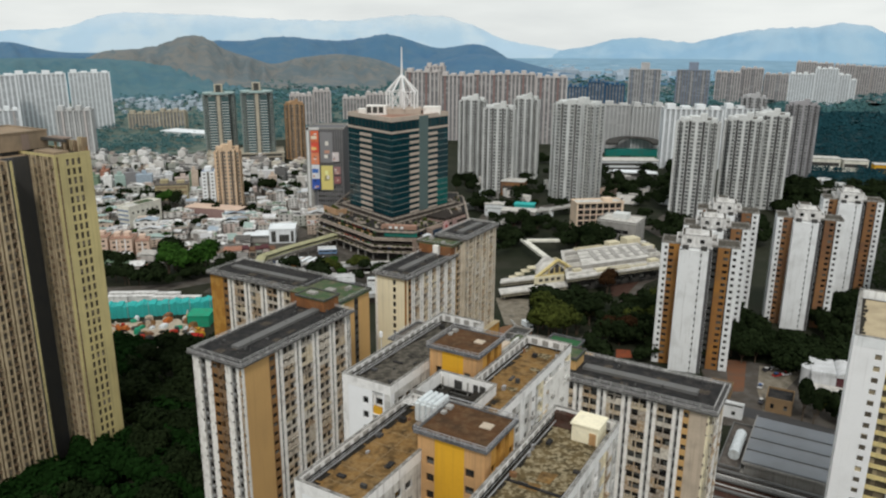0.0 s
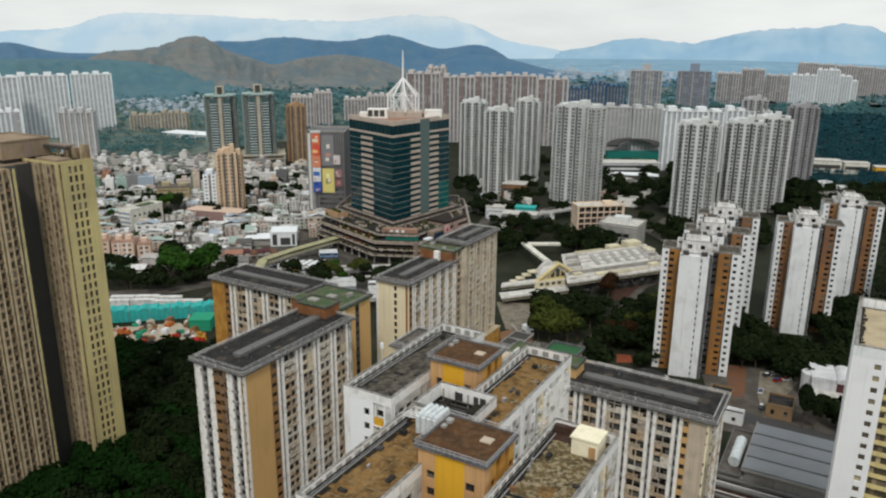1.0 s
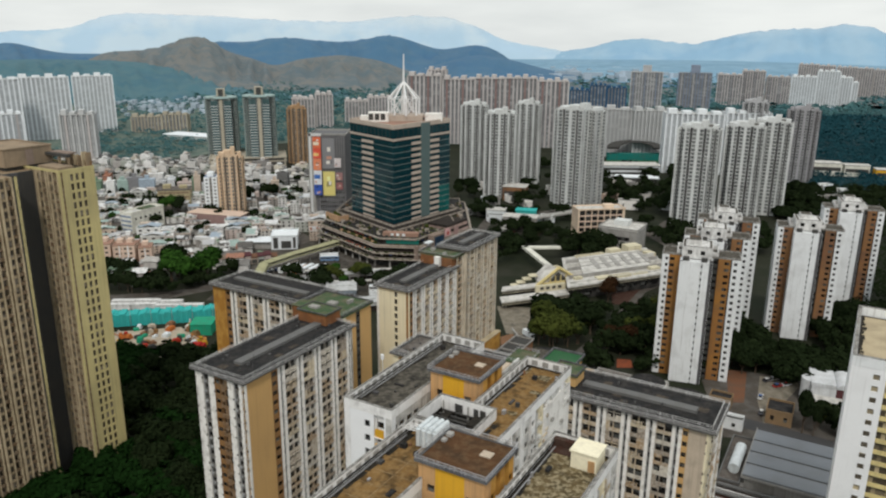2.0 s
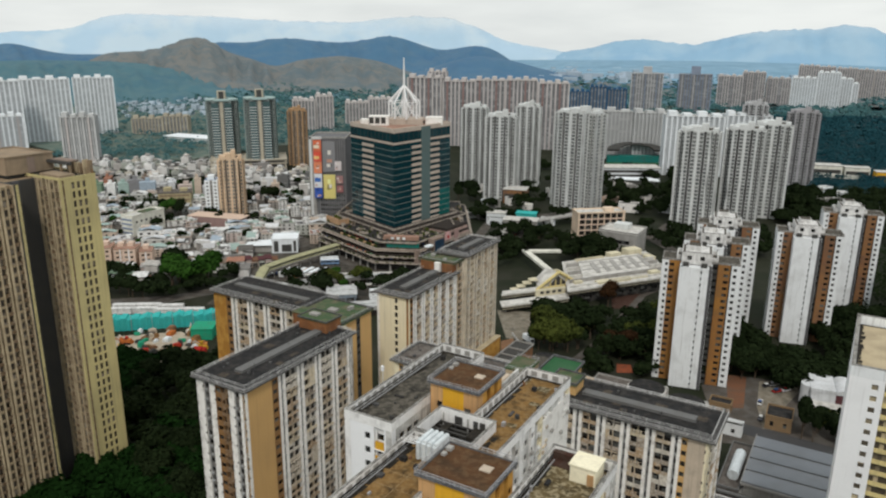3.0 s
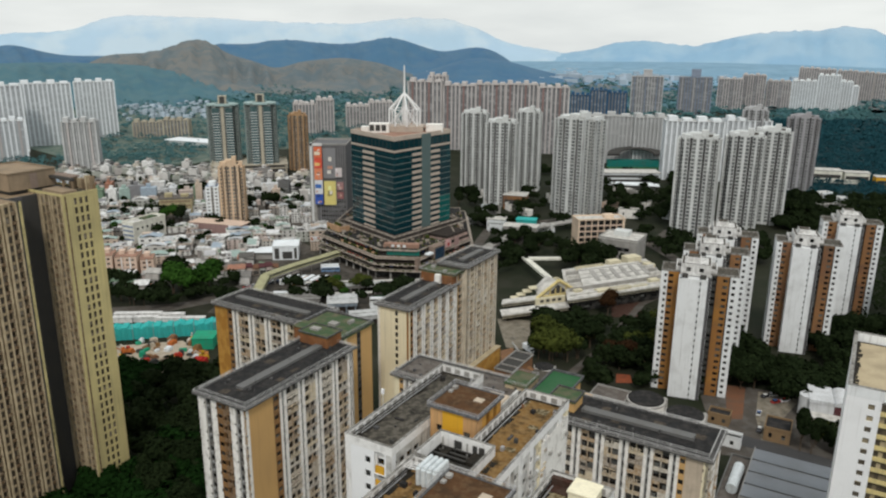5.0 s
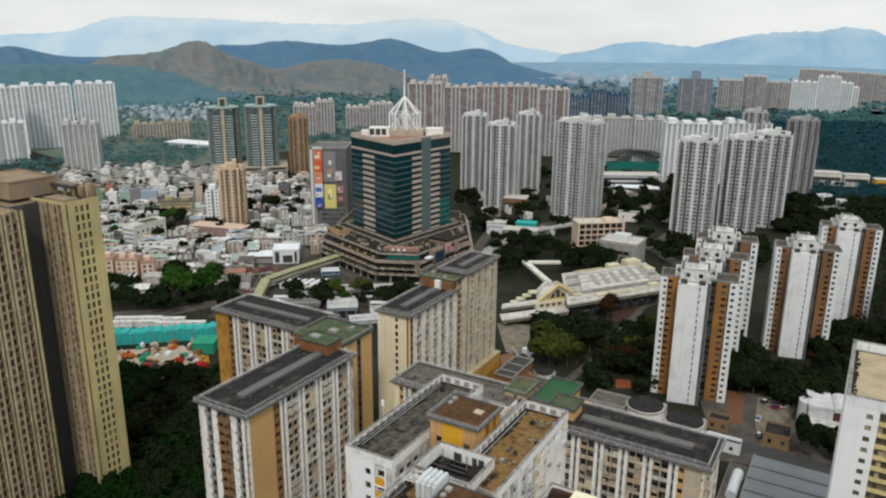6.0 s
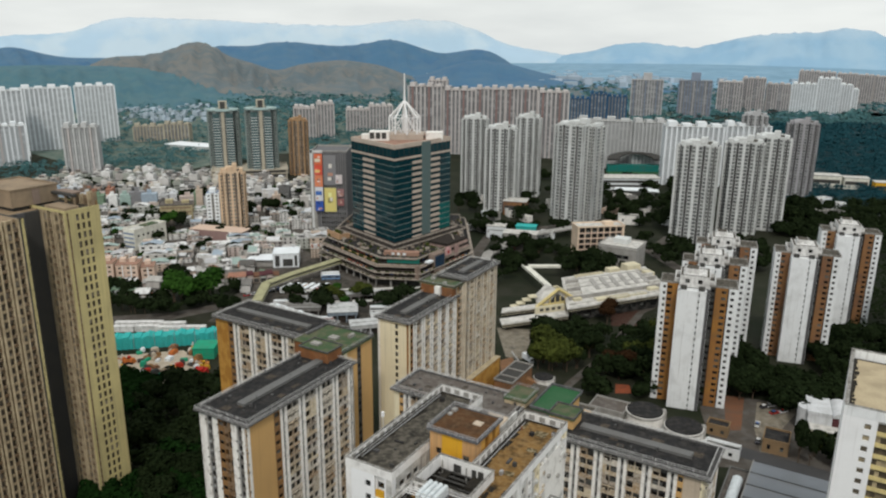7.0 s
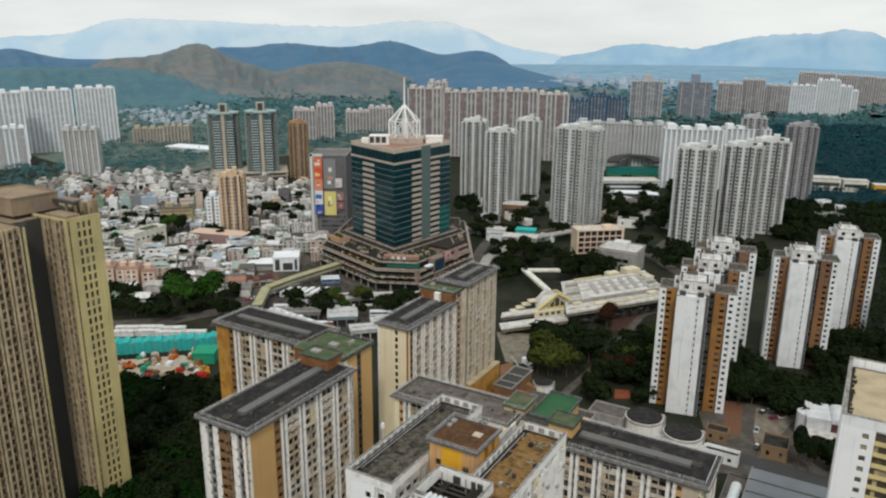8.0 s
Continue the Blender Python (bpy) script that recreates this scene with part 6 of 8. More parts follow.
for x, y, w, d, h, mat, nm in ((63, 558, 15, 9, 9, "netting", "small pavilion with a turquoise roof"), (57, 541, 25, 12, 8, "concrete", "grey two-storey annex with flat roof"), (62, 640, 20, 16, 12, "rust", "red-brown hall like a temple"), (40, 560, 14, 10, 9, "paler", "small white flat-roofed pump house"),
                               (402, 782, 34, 16, 13, "creamwhite", "long pale low block among trees"), (432, 772, 24, 12, 12, "creamwhite", "pale low block with a flat roof"), (450, 752, 17, 12, 11, "yellow", "yellow low block with flat roof"), (415, 610, 30, 16, 10, "pale", "pale shed with a flat roof")):
    e = thing("low_building", nm, "building", pose(x, y, 0, 0, 0, -14))
    part("wall", Shape().box(-w / 2, w / 2, -d / 2, d / 2, 0, h), M[mat], e)
    part("roof", Shape().box(-w / 2 - 0.5, w / 2 + 0.5, -d / 2 - 0.5, d / 2 + 0.5, h, h + 0.6), M["stationroof" if mat != "netting" else "netting"], e)
    part("window_band", Shape().box(-w / 2 + 1, w / 2 - 1, -d / 2 - 0.1, -d / 2, h * 0.4, h * 0.7), M["dark"], e)

# ---- railway station ----
e = thing("railway_station", "low railway station with pale flat roofs and cream fascias", "railway station", pose(66, 374, 0, 0, 0, 24))


def canopy(poly, z, deck="stationroof", under=3.0):
    part("roof", Shape().prism(poly, z, z + 0.5), M[deck], e)
    part("fascia", Shape().prism(shrink(poly, 0.3), z - 1.5, z), M["stationwall"], e)
    part("kerb", Shape().prism(shrink(poly, 1.0), z + 0.5, z + 0.75), M["stationroof"], e)
    part("window_band", Shape().prism(shrink(poly, 0.22), z - 1.15, z - 0.5), M["dark"], e)
    # Near-black walls: the shade beneath the canopy roof is in their colour.
    part("concourse_wall", Shape().prism(shrink(poly, under), 0, z - 1.5), M["dark"], e)


canopy([(0, 0), (72, 0), (90, 48), (27, 48)], 8.3)
canopy([(-38, 3), (2, 1), (6, 9), (-35, 11)], 4.0)
canopy([(-32, 15), (4, 13), (8, 19), (-28, 21)], 5.6)
part("raised_roof", Shape().prism([(18, 12), (64, 12), (78, 40), (33, 40)], 8.8, 10.8), M["stationroof"], e)
part("clerestory", Shape().prism([(20, 11.7), (62, 11.7), (62.2, 12), (20.2, 12)], 9.2, 10.3), M["dark"], e)
for i in range(7):
    y = 4 + i * 6.4
    part("roof_rib", Shape().prism([(y * 0.56 + 2, y), (y * 0.38 + 70, y), (y * 0.38 + 70.3, y + 0.8), (y * 0.56 + 2.3, y + 0.8)], 8.8, 9.9 if i in (0, 6) else 11.1), M["concrete" if i % 2 else "stationroof"], e)
for i in range(6):
    part("roof_skylight", Shape().prism([(30 + i * 7, 16), (33 + i * 7, 16), (40 + i * 7, 34), (37 + i * 7, 34)], 10.8, 11.2), M["concrete"], e)
for x, y, w, d, h in ((70, 40, 10, 7, 13.5), (58, 42, 8, 5, 12), (10, 8, 5, 3.5, 10.5), (22, 3, 9, 4, 10.2), (60, 5, 6, 4, 11), (78, 30, 5, 8, 11)):
    part("roof_plant", Shape().box(x, x + w, y, y + d, 8.8, h), M["stationwall"], e)
for i in range(9):
    part("concourse_window", Shape().box(4 + i * 7.4, 8.5 + i * 7.4, -0.12, 0.1, 3.2, 5.6), M["window"], e)
s = Shape()
s.v = [(-8, 16, 6.5), (16, 16, 6.5), (4, 16, 14), (-3, 30, 6.5), (16, 30, 6.5), (5, 30, 13.5)]
s.f = [(0, 1, 2), (5, 4, 3), (0, 2, 5, 3), (1, 4, 5, 2), (0, 3, 4, 1)]
gable = part("entrance_gable", s, M["stationroof"], e, "pitched cream entrance gable")
part("gable_wall", Shape().box(-2, 14, 16.5, 29, 0, 6.5), M["stationwall"], e)
s = Shape()
s.v = [(-2.5, 15.8, 7.2), (10.5, 15.8, 7.2), (4, 15.8, 12.2), (-2.5, 15.95, 7.2), (10.5, 15.95, 7.2), (4, 15.95, 12.2)]
s.f = [(0, 1, 2), (5, 4, 3), (0, 2, 5, 3), (1, 4, 5, 2), (0, 3, 4, 1)]
part("gable_window", s, M["dark"], gable)
for x0, z0, x1, z1 in ((-10, 6.0, 4, 14.8), (18, 6.0, 4, 14.8)):
    part("gable_beam", Shape().tube((x0, 15.4, z0), (x1, 15.4, z1), 0.9, 6), M["yellowcream"], gable)
part("gable_sill", Shape().box(-6, 14, 14.6, 16, 5.4, 7.0), M["yellowcream"], gable)
for i in range(4):
    part("gable_post", Shape().box(-1.5 + i * 3.4, -0.9 + i * 3.4, 15.3, 15.8, 7.0, 10.5), M["yellowcream"], gable)
part("stair_wall", Shape().prism([(-14, 9.0), (4, 8.1), (4, 9.3), (-14, 10.2)], 4.5, 8.4), M["stationwall"], e, "cream stair wall with dark openings")
for i in range(4):
    part("stair_opening", Shape().prism([(-11.5 + i * 3.6, 8.72 - i * 0.18), (-9.4 + i * 3.6, 8.62 - i * 0.18), (-9.4 + i * 3.6, 8.9 - i * 0.18), (-11.5 + i * 3.6, 9.0 - i * 0.18)], 5.9, 7.4), M["dark"], e)
for i in range(4):
    part("side_canopy", Shape().prism([(-22 + i * 4.0, 22 + i * 0.4), (-17 + i * 4.0, 21.6 + i * 0.4), (-15.5 + i * 4.0, 26 + i * 0.4), (-20.5 + i * 4.0, 26.4 + i * 0.4)], 4.6 + i * 1.3, 5.2 + i * 1.3), M["stationwall"], e)
part("stair_flight", Shape().prism([(8, 4), (12, 4), (16, 14), (12, 14)], 4.5, 5.6), M["yellowcream"], e)
for i in range(8):
    part("side_window", Shape().box(-33 + i * 4.2, -30.6 + i * 4.2, 12.9 - 0.055 * (i * 4.2), 13.2 - 0.055 * (i * 4.2), 2.4, 3.7), M["dark"], e)
for x, y, w, d, h in ((30, 2.5, 14, 3, 10.4), (46, 3.5, 10, 2.4, 9.8), (12, 20, 3, 14, 9.8), (34, 42, 20, 3, 10.6)):
    part("roof_parapet", Shape().rim(x, x + w, y, y + d, 8.8, h, 0.35), M["stationwall"], e)
part("footbridge_arm", Shape().prism([(10, 38), (13.6, 37.3), (21.6, 80), (18, 81)], 7.4, 8.8), M["creamwhite"], e)
part("footbridge_end", Shape().prism([(17.6, 77.6), (40, 69), (41.4, 72), (19, 81)], 7.4, 8.8), M["creamwhite"], e)
for i in range(5):
    part("platform_column", Shape().box(-34 + i * 8, -33.3 + i * 8, 6, 6.7, 0, 2.6), M["concrete"], e)

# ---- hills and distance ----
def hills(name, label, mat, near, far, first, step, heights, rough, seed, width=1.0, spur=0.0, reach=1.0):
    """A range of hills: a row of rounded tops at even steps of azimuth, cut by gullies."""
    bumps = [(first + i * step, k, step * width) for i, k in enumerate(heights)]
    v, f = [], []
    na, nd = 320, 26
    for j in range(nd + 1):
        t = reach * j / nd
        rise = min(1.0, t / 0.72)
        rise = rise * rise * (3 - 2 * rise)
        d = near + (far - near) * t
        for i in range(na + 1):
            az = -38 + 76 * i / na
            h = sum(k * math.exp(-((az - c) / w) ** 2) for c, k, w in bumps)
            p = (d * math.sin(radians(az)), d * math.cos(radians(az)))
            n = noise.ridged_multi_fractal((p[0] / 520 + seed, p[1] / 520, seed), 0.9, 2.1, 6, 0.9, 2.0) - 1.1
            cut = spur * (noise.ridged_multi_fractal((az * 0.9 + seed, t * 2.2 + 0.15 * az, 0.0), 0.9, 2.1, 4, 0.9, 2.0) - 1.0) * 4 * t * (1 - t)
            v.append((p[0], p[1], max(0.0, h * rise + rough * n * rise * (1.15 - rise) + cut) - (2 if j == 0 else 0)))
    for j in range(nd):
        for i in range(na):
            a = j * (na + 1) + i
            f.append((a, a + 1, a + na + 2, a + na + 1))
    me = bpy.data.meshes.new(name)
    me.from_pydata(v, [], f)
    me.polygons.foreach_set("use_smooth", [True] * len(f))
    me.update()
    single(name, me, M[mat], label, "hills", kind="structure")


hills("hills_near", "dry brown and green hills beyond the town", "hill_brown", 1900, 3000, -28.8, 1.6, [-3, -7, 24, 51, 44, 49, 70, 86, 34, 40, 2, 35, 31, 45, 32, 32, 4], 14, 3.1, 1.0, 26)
hills("hills_foot", "wooded foothills in haze blue-green", "hill_foot", 1650, 2500, -34.0, 2.5, [34, 30, 34, 32, 30, 28, 20, 7, 1, 0, 0, 0, 0], 14, 5.5, 1.2, 12)
hills("hills_middle", "dark wooded ridge in haze blue", "hill_blue", 3000, 4100, -30.4, 2.0, [81, 37, 23, 31, 23, 35, 41, 72, 53, 82, 69, 61, 65, 92, 68, 28, 64, 61, -19, -40], 14, 7.7, 1.0, 20)
hills("hills_spur", "wooded spur in haze blue running down to the plain", "hill_blue", 2250, 3000, -0.6, 2.1, [20, 44, 42, 26, 9, 2], 10, 9.4, 1.0, 8)
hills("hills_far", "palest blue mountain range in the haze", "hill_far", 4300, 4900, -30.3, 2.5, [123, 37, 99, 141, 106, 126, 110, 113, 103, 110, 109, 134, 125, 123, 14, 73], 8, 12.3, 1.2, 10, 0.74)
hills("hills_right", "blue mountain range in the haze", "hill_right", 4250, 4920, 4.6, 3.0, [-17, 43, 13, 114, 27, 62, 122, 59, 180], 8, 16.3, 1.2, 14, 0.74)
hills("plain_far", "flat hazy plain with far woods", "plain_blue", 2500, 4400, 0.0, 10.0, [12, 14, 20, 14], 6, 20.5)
fr = random.Random(5)
s = Shape()
for i in range(110):
    az, d = radians(fr.gauss(12, 7)), fr.uniform(2600, 3600)
    x, y, w, h = d * math.sin(az), d * math.cos(az), fr.uniform(12, 50), fr.uniform(5, 16)
    s.box(x - w / 2, x + w / 2, y, y + 20, 0, h + 8)
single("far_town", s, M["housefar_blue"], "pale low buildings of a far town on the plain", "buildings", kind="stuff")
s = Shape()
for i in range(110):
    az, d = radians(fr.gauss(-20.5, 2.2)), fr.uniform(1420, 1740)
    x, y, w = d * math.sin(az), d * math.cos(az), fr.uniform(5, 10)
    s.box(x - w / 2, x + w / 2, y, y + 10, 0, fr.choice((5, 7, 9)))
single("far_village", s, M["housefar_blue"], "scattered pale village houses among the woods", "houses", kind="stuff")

# ---- streets and ground between the blocks ----
def strip(name, label, pts, width, mat, z=0.05, thick=0.06, category="road", kind="structure"):
    """A band of even width along a line of points."""
    s, k = Shape(), len(pts)
    for i, (x, y) in enumerate(pts):
        a, b = Vector(pts[max(0, i - 1)]), Vector(pts[min(k - 1, i + 1)])
        d = (b - a).normalized()
        n = Vector((-d.y, d.x)) * width / 2
        zz = z[i] if isinstance(z, (list, tuple)) else z
        s.v += [(x + n.x, y + n.y, zz), (x - n.x, y - n.y, zz), (x + n.x, y + n.y, zz - thick), (x - n.x, y - n.y, zz - thick)]
    for i in range(k - 1):
        a, b = 4 * i, 4 * i + 4
        s.f += [(a, a + 1, b + 1, b), (a + 2, b + 2, b + 3, a + 3), (a, b, b + 2, a + 2), (a + 1, a + 3, b + 3, b + 1)]
    s.f += [(0, 2, 3, 1), (4 * k - 4, 4 * k - 3, 4 * k - 1, 4 * k - 2)]
    return single(name, s, M[mat], label, category, kind=kind)


def patch(name, label, poly, mat, z=0.03, category="pavement"):
    if sum(ax * by - bx * ay for (ax, ay), (bx, by) in zip(poly, poly[1:] + poly[:1])) < 0:
        poly = poly[::-1]
    return single(name, Shape().prism(poly, z - 0.1, z), M[mat], label, category, kind="structure")


patch("pavement_town", "worn grey paving between the old town houses", [(-226, 432), (-172, 424), (-100, 430), (-70, 440), (-70, 470), (-106, 520), (-108, 640), (-130, 760), (-260, 815), (-390, 820), (-450, 760)], "road", 0.02)
patch("pavement_terminus", "grey paving of the bus terminus before the podium", [(-128, 372), (-40, 366), (0, 380), (30, 470), (36, 500), (-90, 500), (-120, 440)], "terminuspave", 0.04)
patch("pavement_plaza", "buff paved plaza below the station", [(30, 330), (38, 328), (47, 358), (46, 366), (28, 368)], "buffyard", 0.05)
patch("pavement_plaza_red", "orange-brown paving at the foot of the ramp", [(31, 296), (37, 309), (33, 330), (27, 326), (26, 306)], "orangepave", 0.07)
patch("pavement_yard", "worn concrete yard by the low buildings", [(100, 236), (146, 228), (152, 282), (126, 292), (108, 282)], "road", 0.04)
patch("pavement_lot", "buff concrete lot with parked cars", [(119, 246), (123, 246), (130, 258), (146, 276), (149, 286), (134, 286), (124, 264)], "buffyard", 0.09)
patch("pavement_court", "faded orange ball court", [(75, 293), (82, 293), (83, 301), (77, 302)], "courtred", 0.12)
# Flat red patch, added to stand for the colour of dark red trees.
patch("pavement_court_red", "flat dark red ground patch among russet trees", [(90, 372), (106, 373), (112, 398), (95, 398)], "maroon", 0.10)
patch("pavement_lane", "red-brown paved lane by the towers", [(112, 262), (118, 262), (130, 290), (122, 292)], "courtdull", 0.10)
strip("road", "worn grey road curving to the bus terminus", [(-190, 372), (-150, 380), (-125, 398), (-116, 428), (-100, 452), (-70, 462), (-30, 420), (4, 440), (30, 480), (60, 540)], 11, "road", 0.10)
strip("road", "worn pale walk across the park", [(36, 262), (56, 301), (73.5, 326), (88.4, 352), (112, 394), (150, 430)], 4.0, "road", 0.12)
strip("road", "asphalt road past the slab blocks", [(0, 300), (24, 300), (42, 280), (60, 262), (112, 246), (160, 215)], 8, "asphalt", 0.08)
strip("road", "asphalt road behind the station", [(140, 380), (160, 470), (150, 520), (175, 560), (280, 610)], 9, "road", 0.10)
strip("road", "asphalt road by the towers", [(20, 500), (34, 560), (100, 600), (160, 620)], 8, "road", 0.10)
strip("viaduct", "raised road on piers beside the podium", [(18, 440), (30, 492), (60, 540), (120, 580)], 7, "concrete", [4, 6, 6.5, 6.5], 1.2, "viaduct", "")
# footbridge
fb = thing("footbridge", "long covered footbridge with a yellow-green roof", "footbridge")
PTS = [(-70, 466), (-95, 433), (-106, 415), (-104, 384)]
for (ax, ay), (bx, by) in zip(PTS, PTS[1:]):
    d = Vector((bx - ax, by - ay)).normalized()
    n = Vector((-d.y, d.x))
    for w, z0, z1, mat, nm in ((2.4, 5.2, 5.8, "concrete", "deck"), (2.7, 8.0, 8.4, "bridge", "roof")):
        q = [(ax + n.x * w, ay + n.y * w), (ax - n.x * w, ay - n.y * w), (bx - n.x * w, by - n.y * w), (bx + n.x * w, by + n.y * w)]
        part(nm, Shape().prism(q, z0, z1), M[mat], fb)
    for side in (1, -1):
        o = n * 2.3 * side
        part("parapet", Shape().prism([(ax + o.x, ay + o.y), (bx + o.x, by + o.y), (bx + o.x * 1.06, by + o.y * 1.06), (ax + o.x * 1.06, ay + o.y * 1.06)][::side], 5.8, 6.8), M["bridge"], fb)
    m = max(2, int(math.hypot(bx - ax, by - ay) / 7))
    for i in range(m + 1):
        x, y = ax + (bx - ax) * i / m, ay + (by - ay) * i / m
        part("post", Shape().box(x - 0.25, x + 0.25, y - 0.25, y + 0.25, 0, 8.0), M["concrete"], fb)
# white building with a slanting roof by the terminus
e = thing("market_hall", "white market hall with a slanting roof", "hall", pose(-108, 478, 0, 0, 0, 8) @ Matrix.Diagonal((1, 1, 0.82, 1)))
part("wall", Shape().box(-8, 9, -6, 10, 0, 11), M["paler"], e)
part("roof", Shape().prism([(-26, -4), (-8, -5), (-8, 10), (-24, 9)], 6, 6.5), M["paler"], e)
part("side_wall", Shape().box(-24, -8, -3, 9, 0, 6), M["concrete"], e)
part("opening", Shape().box(-6.6, -3.6, -6.15, -6, 1, 10).box(-1.5, 5, -6.15, -6, 1, 7).box(6.2, 8, -6.15, -6, 1, 10), M["dark"], e)
part("roof_rim", Shape().rim(-8.3, 9.3, -6.3, 10.3, 11, 12, 0.5), M["paler"], e)


# ---- vehicles ----
def bus(x, y, rot, long, mat, stripe="paler"):
    e = thing("bus", "parked {} single-deck bus".format({"white": "white", "machine": "orange", "redbus": "red", "bluebus": "blue and white"}[mat]), "bus", pose(x, y, 0.12, 0, 0, rot), "parked buses")
    part("body", Shape().box(-long / 2, long / 2, -1.25, 1.25, 0.4, 3.3), M[mat], e)
    part("window_band", Shape().box(-long / 2 + 0.3, long / 2 - 0.3, -1.28, 1.28, 1.7, 2.6), M["window"], e)
    part("roof", Shape().box(-long / 2 + 0.1, long / 2 - 0.1, -1.15, 1.15, 3.3, 3.5), M[stripe], e)
    for wx in (-long / 2 + 2.2, long / 2 - 2.6):
        for wy in (-1.15, 1.15):
            part("wheel", Shape().tube((wx, wy - 0.15, 0.45), (wx, wy + 0.15, 0.45), 0.48, 10), M["rubber"], e)
    return e


M["redbus"] = surface("red_bus_paint", (0.30, 0.045, 0.03), rough=0.4, stain=0.15, bump=0)
M["bluebus"] = surface("blue_bus_paint", (0.16, 0.26, 0.42), rough=0.4, stain=0.1, bump=0)
vr = random.Random(3)
for i in range(6):
    bus(-96 + i * 4.4, 424 + (i % 2), 66, 11, vr.choice(("white", "white", "machine")))
for i in range(2):
    bus(-74 + i * 1.2, 438 - i * 5.2 + 14, 8, 11.5, vr.choice(("white", "white", "bluebus")))
for x, y, mat in ((-66, 372, "machine"), (-92, 398, "white"), (-36, 390, "white")):
    bus(x, y, 3, 12, "redbus" if mat == "machine" else mat)


def depot(label, x, y, rot, w, d, h, wall, roof):
    """A bus depot shed: a deep roof over dark bays between piers."""
    e = thing("bus_depot", label, "shed", pose(x, y, 0.04, 0, 0, rot), "bus depots")
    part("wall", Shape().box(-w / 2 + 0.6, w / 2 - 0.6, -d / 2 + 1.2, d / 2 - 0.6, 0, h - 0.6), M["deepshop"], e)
    part("fascia", Shape().box(-w / 2, w / 2, -d / 2, d / 2, h - 1.8, h), M[wall], e)
    part("roof", Shape().box(-w / 2 - 0.3, w / 2 + 0.3, -d / 2 - 0.3, d / 2 + 0.3, h, h + 0.35), M[roof], e)
    part("roof_ridge", Shape().box(-w / 2 + 1, w / 2 - 1, -0.8, 0.8, h + 0.35, h + 0.9), M[roof], e)
    for i in range(int(w / 5) + 1):
        part("pier", Shape().box(-w / 2 + i * 4.9, -w / 2 + i * 4.9 + 0.6, -d / 2 + 0.1, -d / 2 + 0.7, 0, h - 1.8), M[wall], e)
    return e


M["depotblue"] = surface("blue_grey_depot_cladding", (0.22, 0.27, 0.32), stain=0.5, size=2, streak=0.5)
M["depotroof"] = surface("pale_depot_roof", (0.52, 0.53, 0.53), stain=0.6, size=2.5, grain=0.3, dirt=(0.17, 0.17, 0.16))
M["depotgrey"] = surface("grey_depot_roof", (0.24, 0.235, 0.225), stain=0.6, size=2.5, grain=0.3)
depot("blue-grey bus depot with a pale flat roof", -56.0, 380.0, 8, 16, 15, 6.0, "depotblue", "depotroof")
depot("long grey bus shed with a worn roof", -82.0, 386.0, 4, 26, 8, 4.6, "depotgrey", "depotgrey")
depot("white low bus shed with a stained roof", -42.0, 361.0, 14, 15, 9, 5.0, "depotroof", "depotroof")
depot("white low bus shed with a stained roof", -30.0, 375.0, 12, 20, 7, 4.4, "depotroof", "depotroof")
depot("grey market shed with a patched roof", -70.0, 404.0, 22, 22, 5, 4.2, "depotgrey", "depotroof")
depot("grey market shed with a patched roof", -48.0, 412.0, 16, 26, 4, 4.0, "depotgrey", "depotroof")
e = thing("podium_strip", "white cluttered low roof beside the slab block", "building", pose(-80.5, 372.0, 0, 0, 0, -38))
part("wall", Shape().box(-20, 20, -3, 3, 0, 6.0), M["depotroof"], e)
part("roof", Shape().box(-20.2, 20.2, -3.2, 3.2, 6.0, 6.3), M["depotroof"], e)
for i in range(9):
    part("roof_unit", Shape().box(-19 + i * 4.3, -16.6 + i * 4.3, -2 + (i % 3), -0.4 + (i % 3), 6.3, 7.2 + 0.4 * (i % 2)), M["paler" if i % 2 else "sheet"], e)


def car_first():
    e = thing("car", "small parked saloon car on the street", "car", None, "parked cars")
    part("body", Shape().prism([(-2.1, -0.8), (-1.9, -0.88), (1.9, -0.88), (2.15, -0.7), (2.15, 0.7), (1.9, 0.88), (-1.9, 0.88), (-2.1, 0.8)], 0.3, 0.85), M["car"], e)
    s = Shape()
    s.v = [(-1.7, -0.8, 0.85), (1.1, -0.8, 0.85), (1.1, 0.8, 0.85), (-1.7, 0.8, 0.85), (-1.2, -0.65, 1.42), (0.4, -0.65, 1.42), (0.4, 0.65, 1.42), (-1.2, 0.65, 1.42)]
    s.f = [(0, 1, 5, 4), (1, 2, 6, 5), (2, 3, 7, 6), (3, 0, 4, 7), (4, 5, 6, 7)]
    part("cabin", s, M["window"], e)
    part("roof", Shape().box(-1.2, 0.4, -0.66, 0.66, 1.42, 1.47), M["car"], e)
    for x in (-1.3, 1.35):
        for y in (-0.8, 0.8):
            part("wheel", Shape().tube((x, y - 0.1, 0.32), (x, y + 0.1, 0.32), 0.32, 10), M["rubber"], e)
    return e


base_car = car_first()
places = [(121, 253, 60), (126, 266, 60), (135, 281, 20), (138, 282, 20), (141, 283, 20), (144, 281, 20), (137, 276, 20), (141, 277, 20)]
for i in range(8):
    places.append((-118 + i * 3.4 + vr.uniform(-1, 1), 414 + i * 2.4, 34))
for i in range(5):
    t = i / 4
    places.append((20 + 40 * t, 482 + 55 * t + vr.uniform(-2, 2), 54))
for i, (x, y, r) in enumerate(places):
    m = pose(x, y, 0.13, 0, 0, r + vr.choice((0, 180)))
    if i:
        copy_thing(base_car, m)
    else:
        base_car.matrix_basis = m

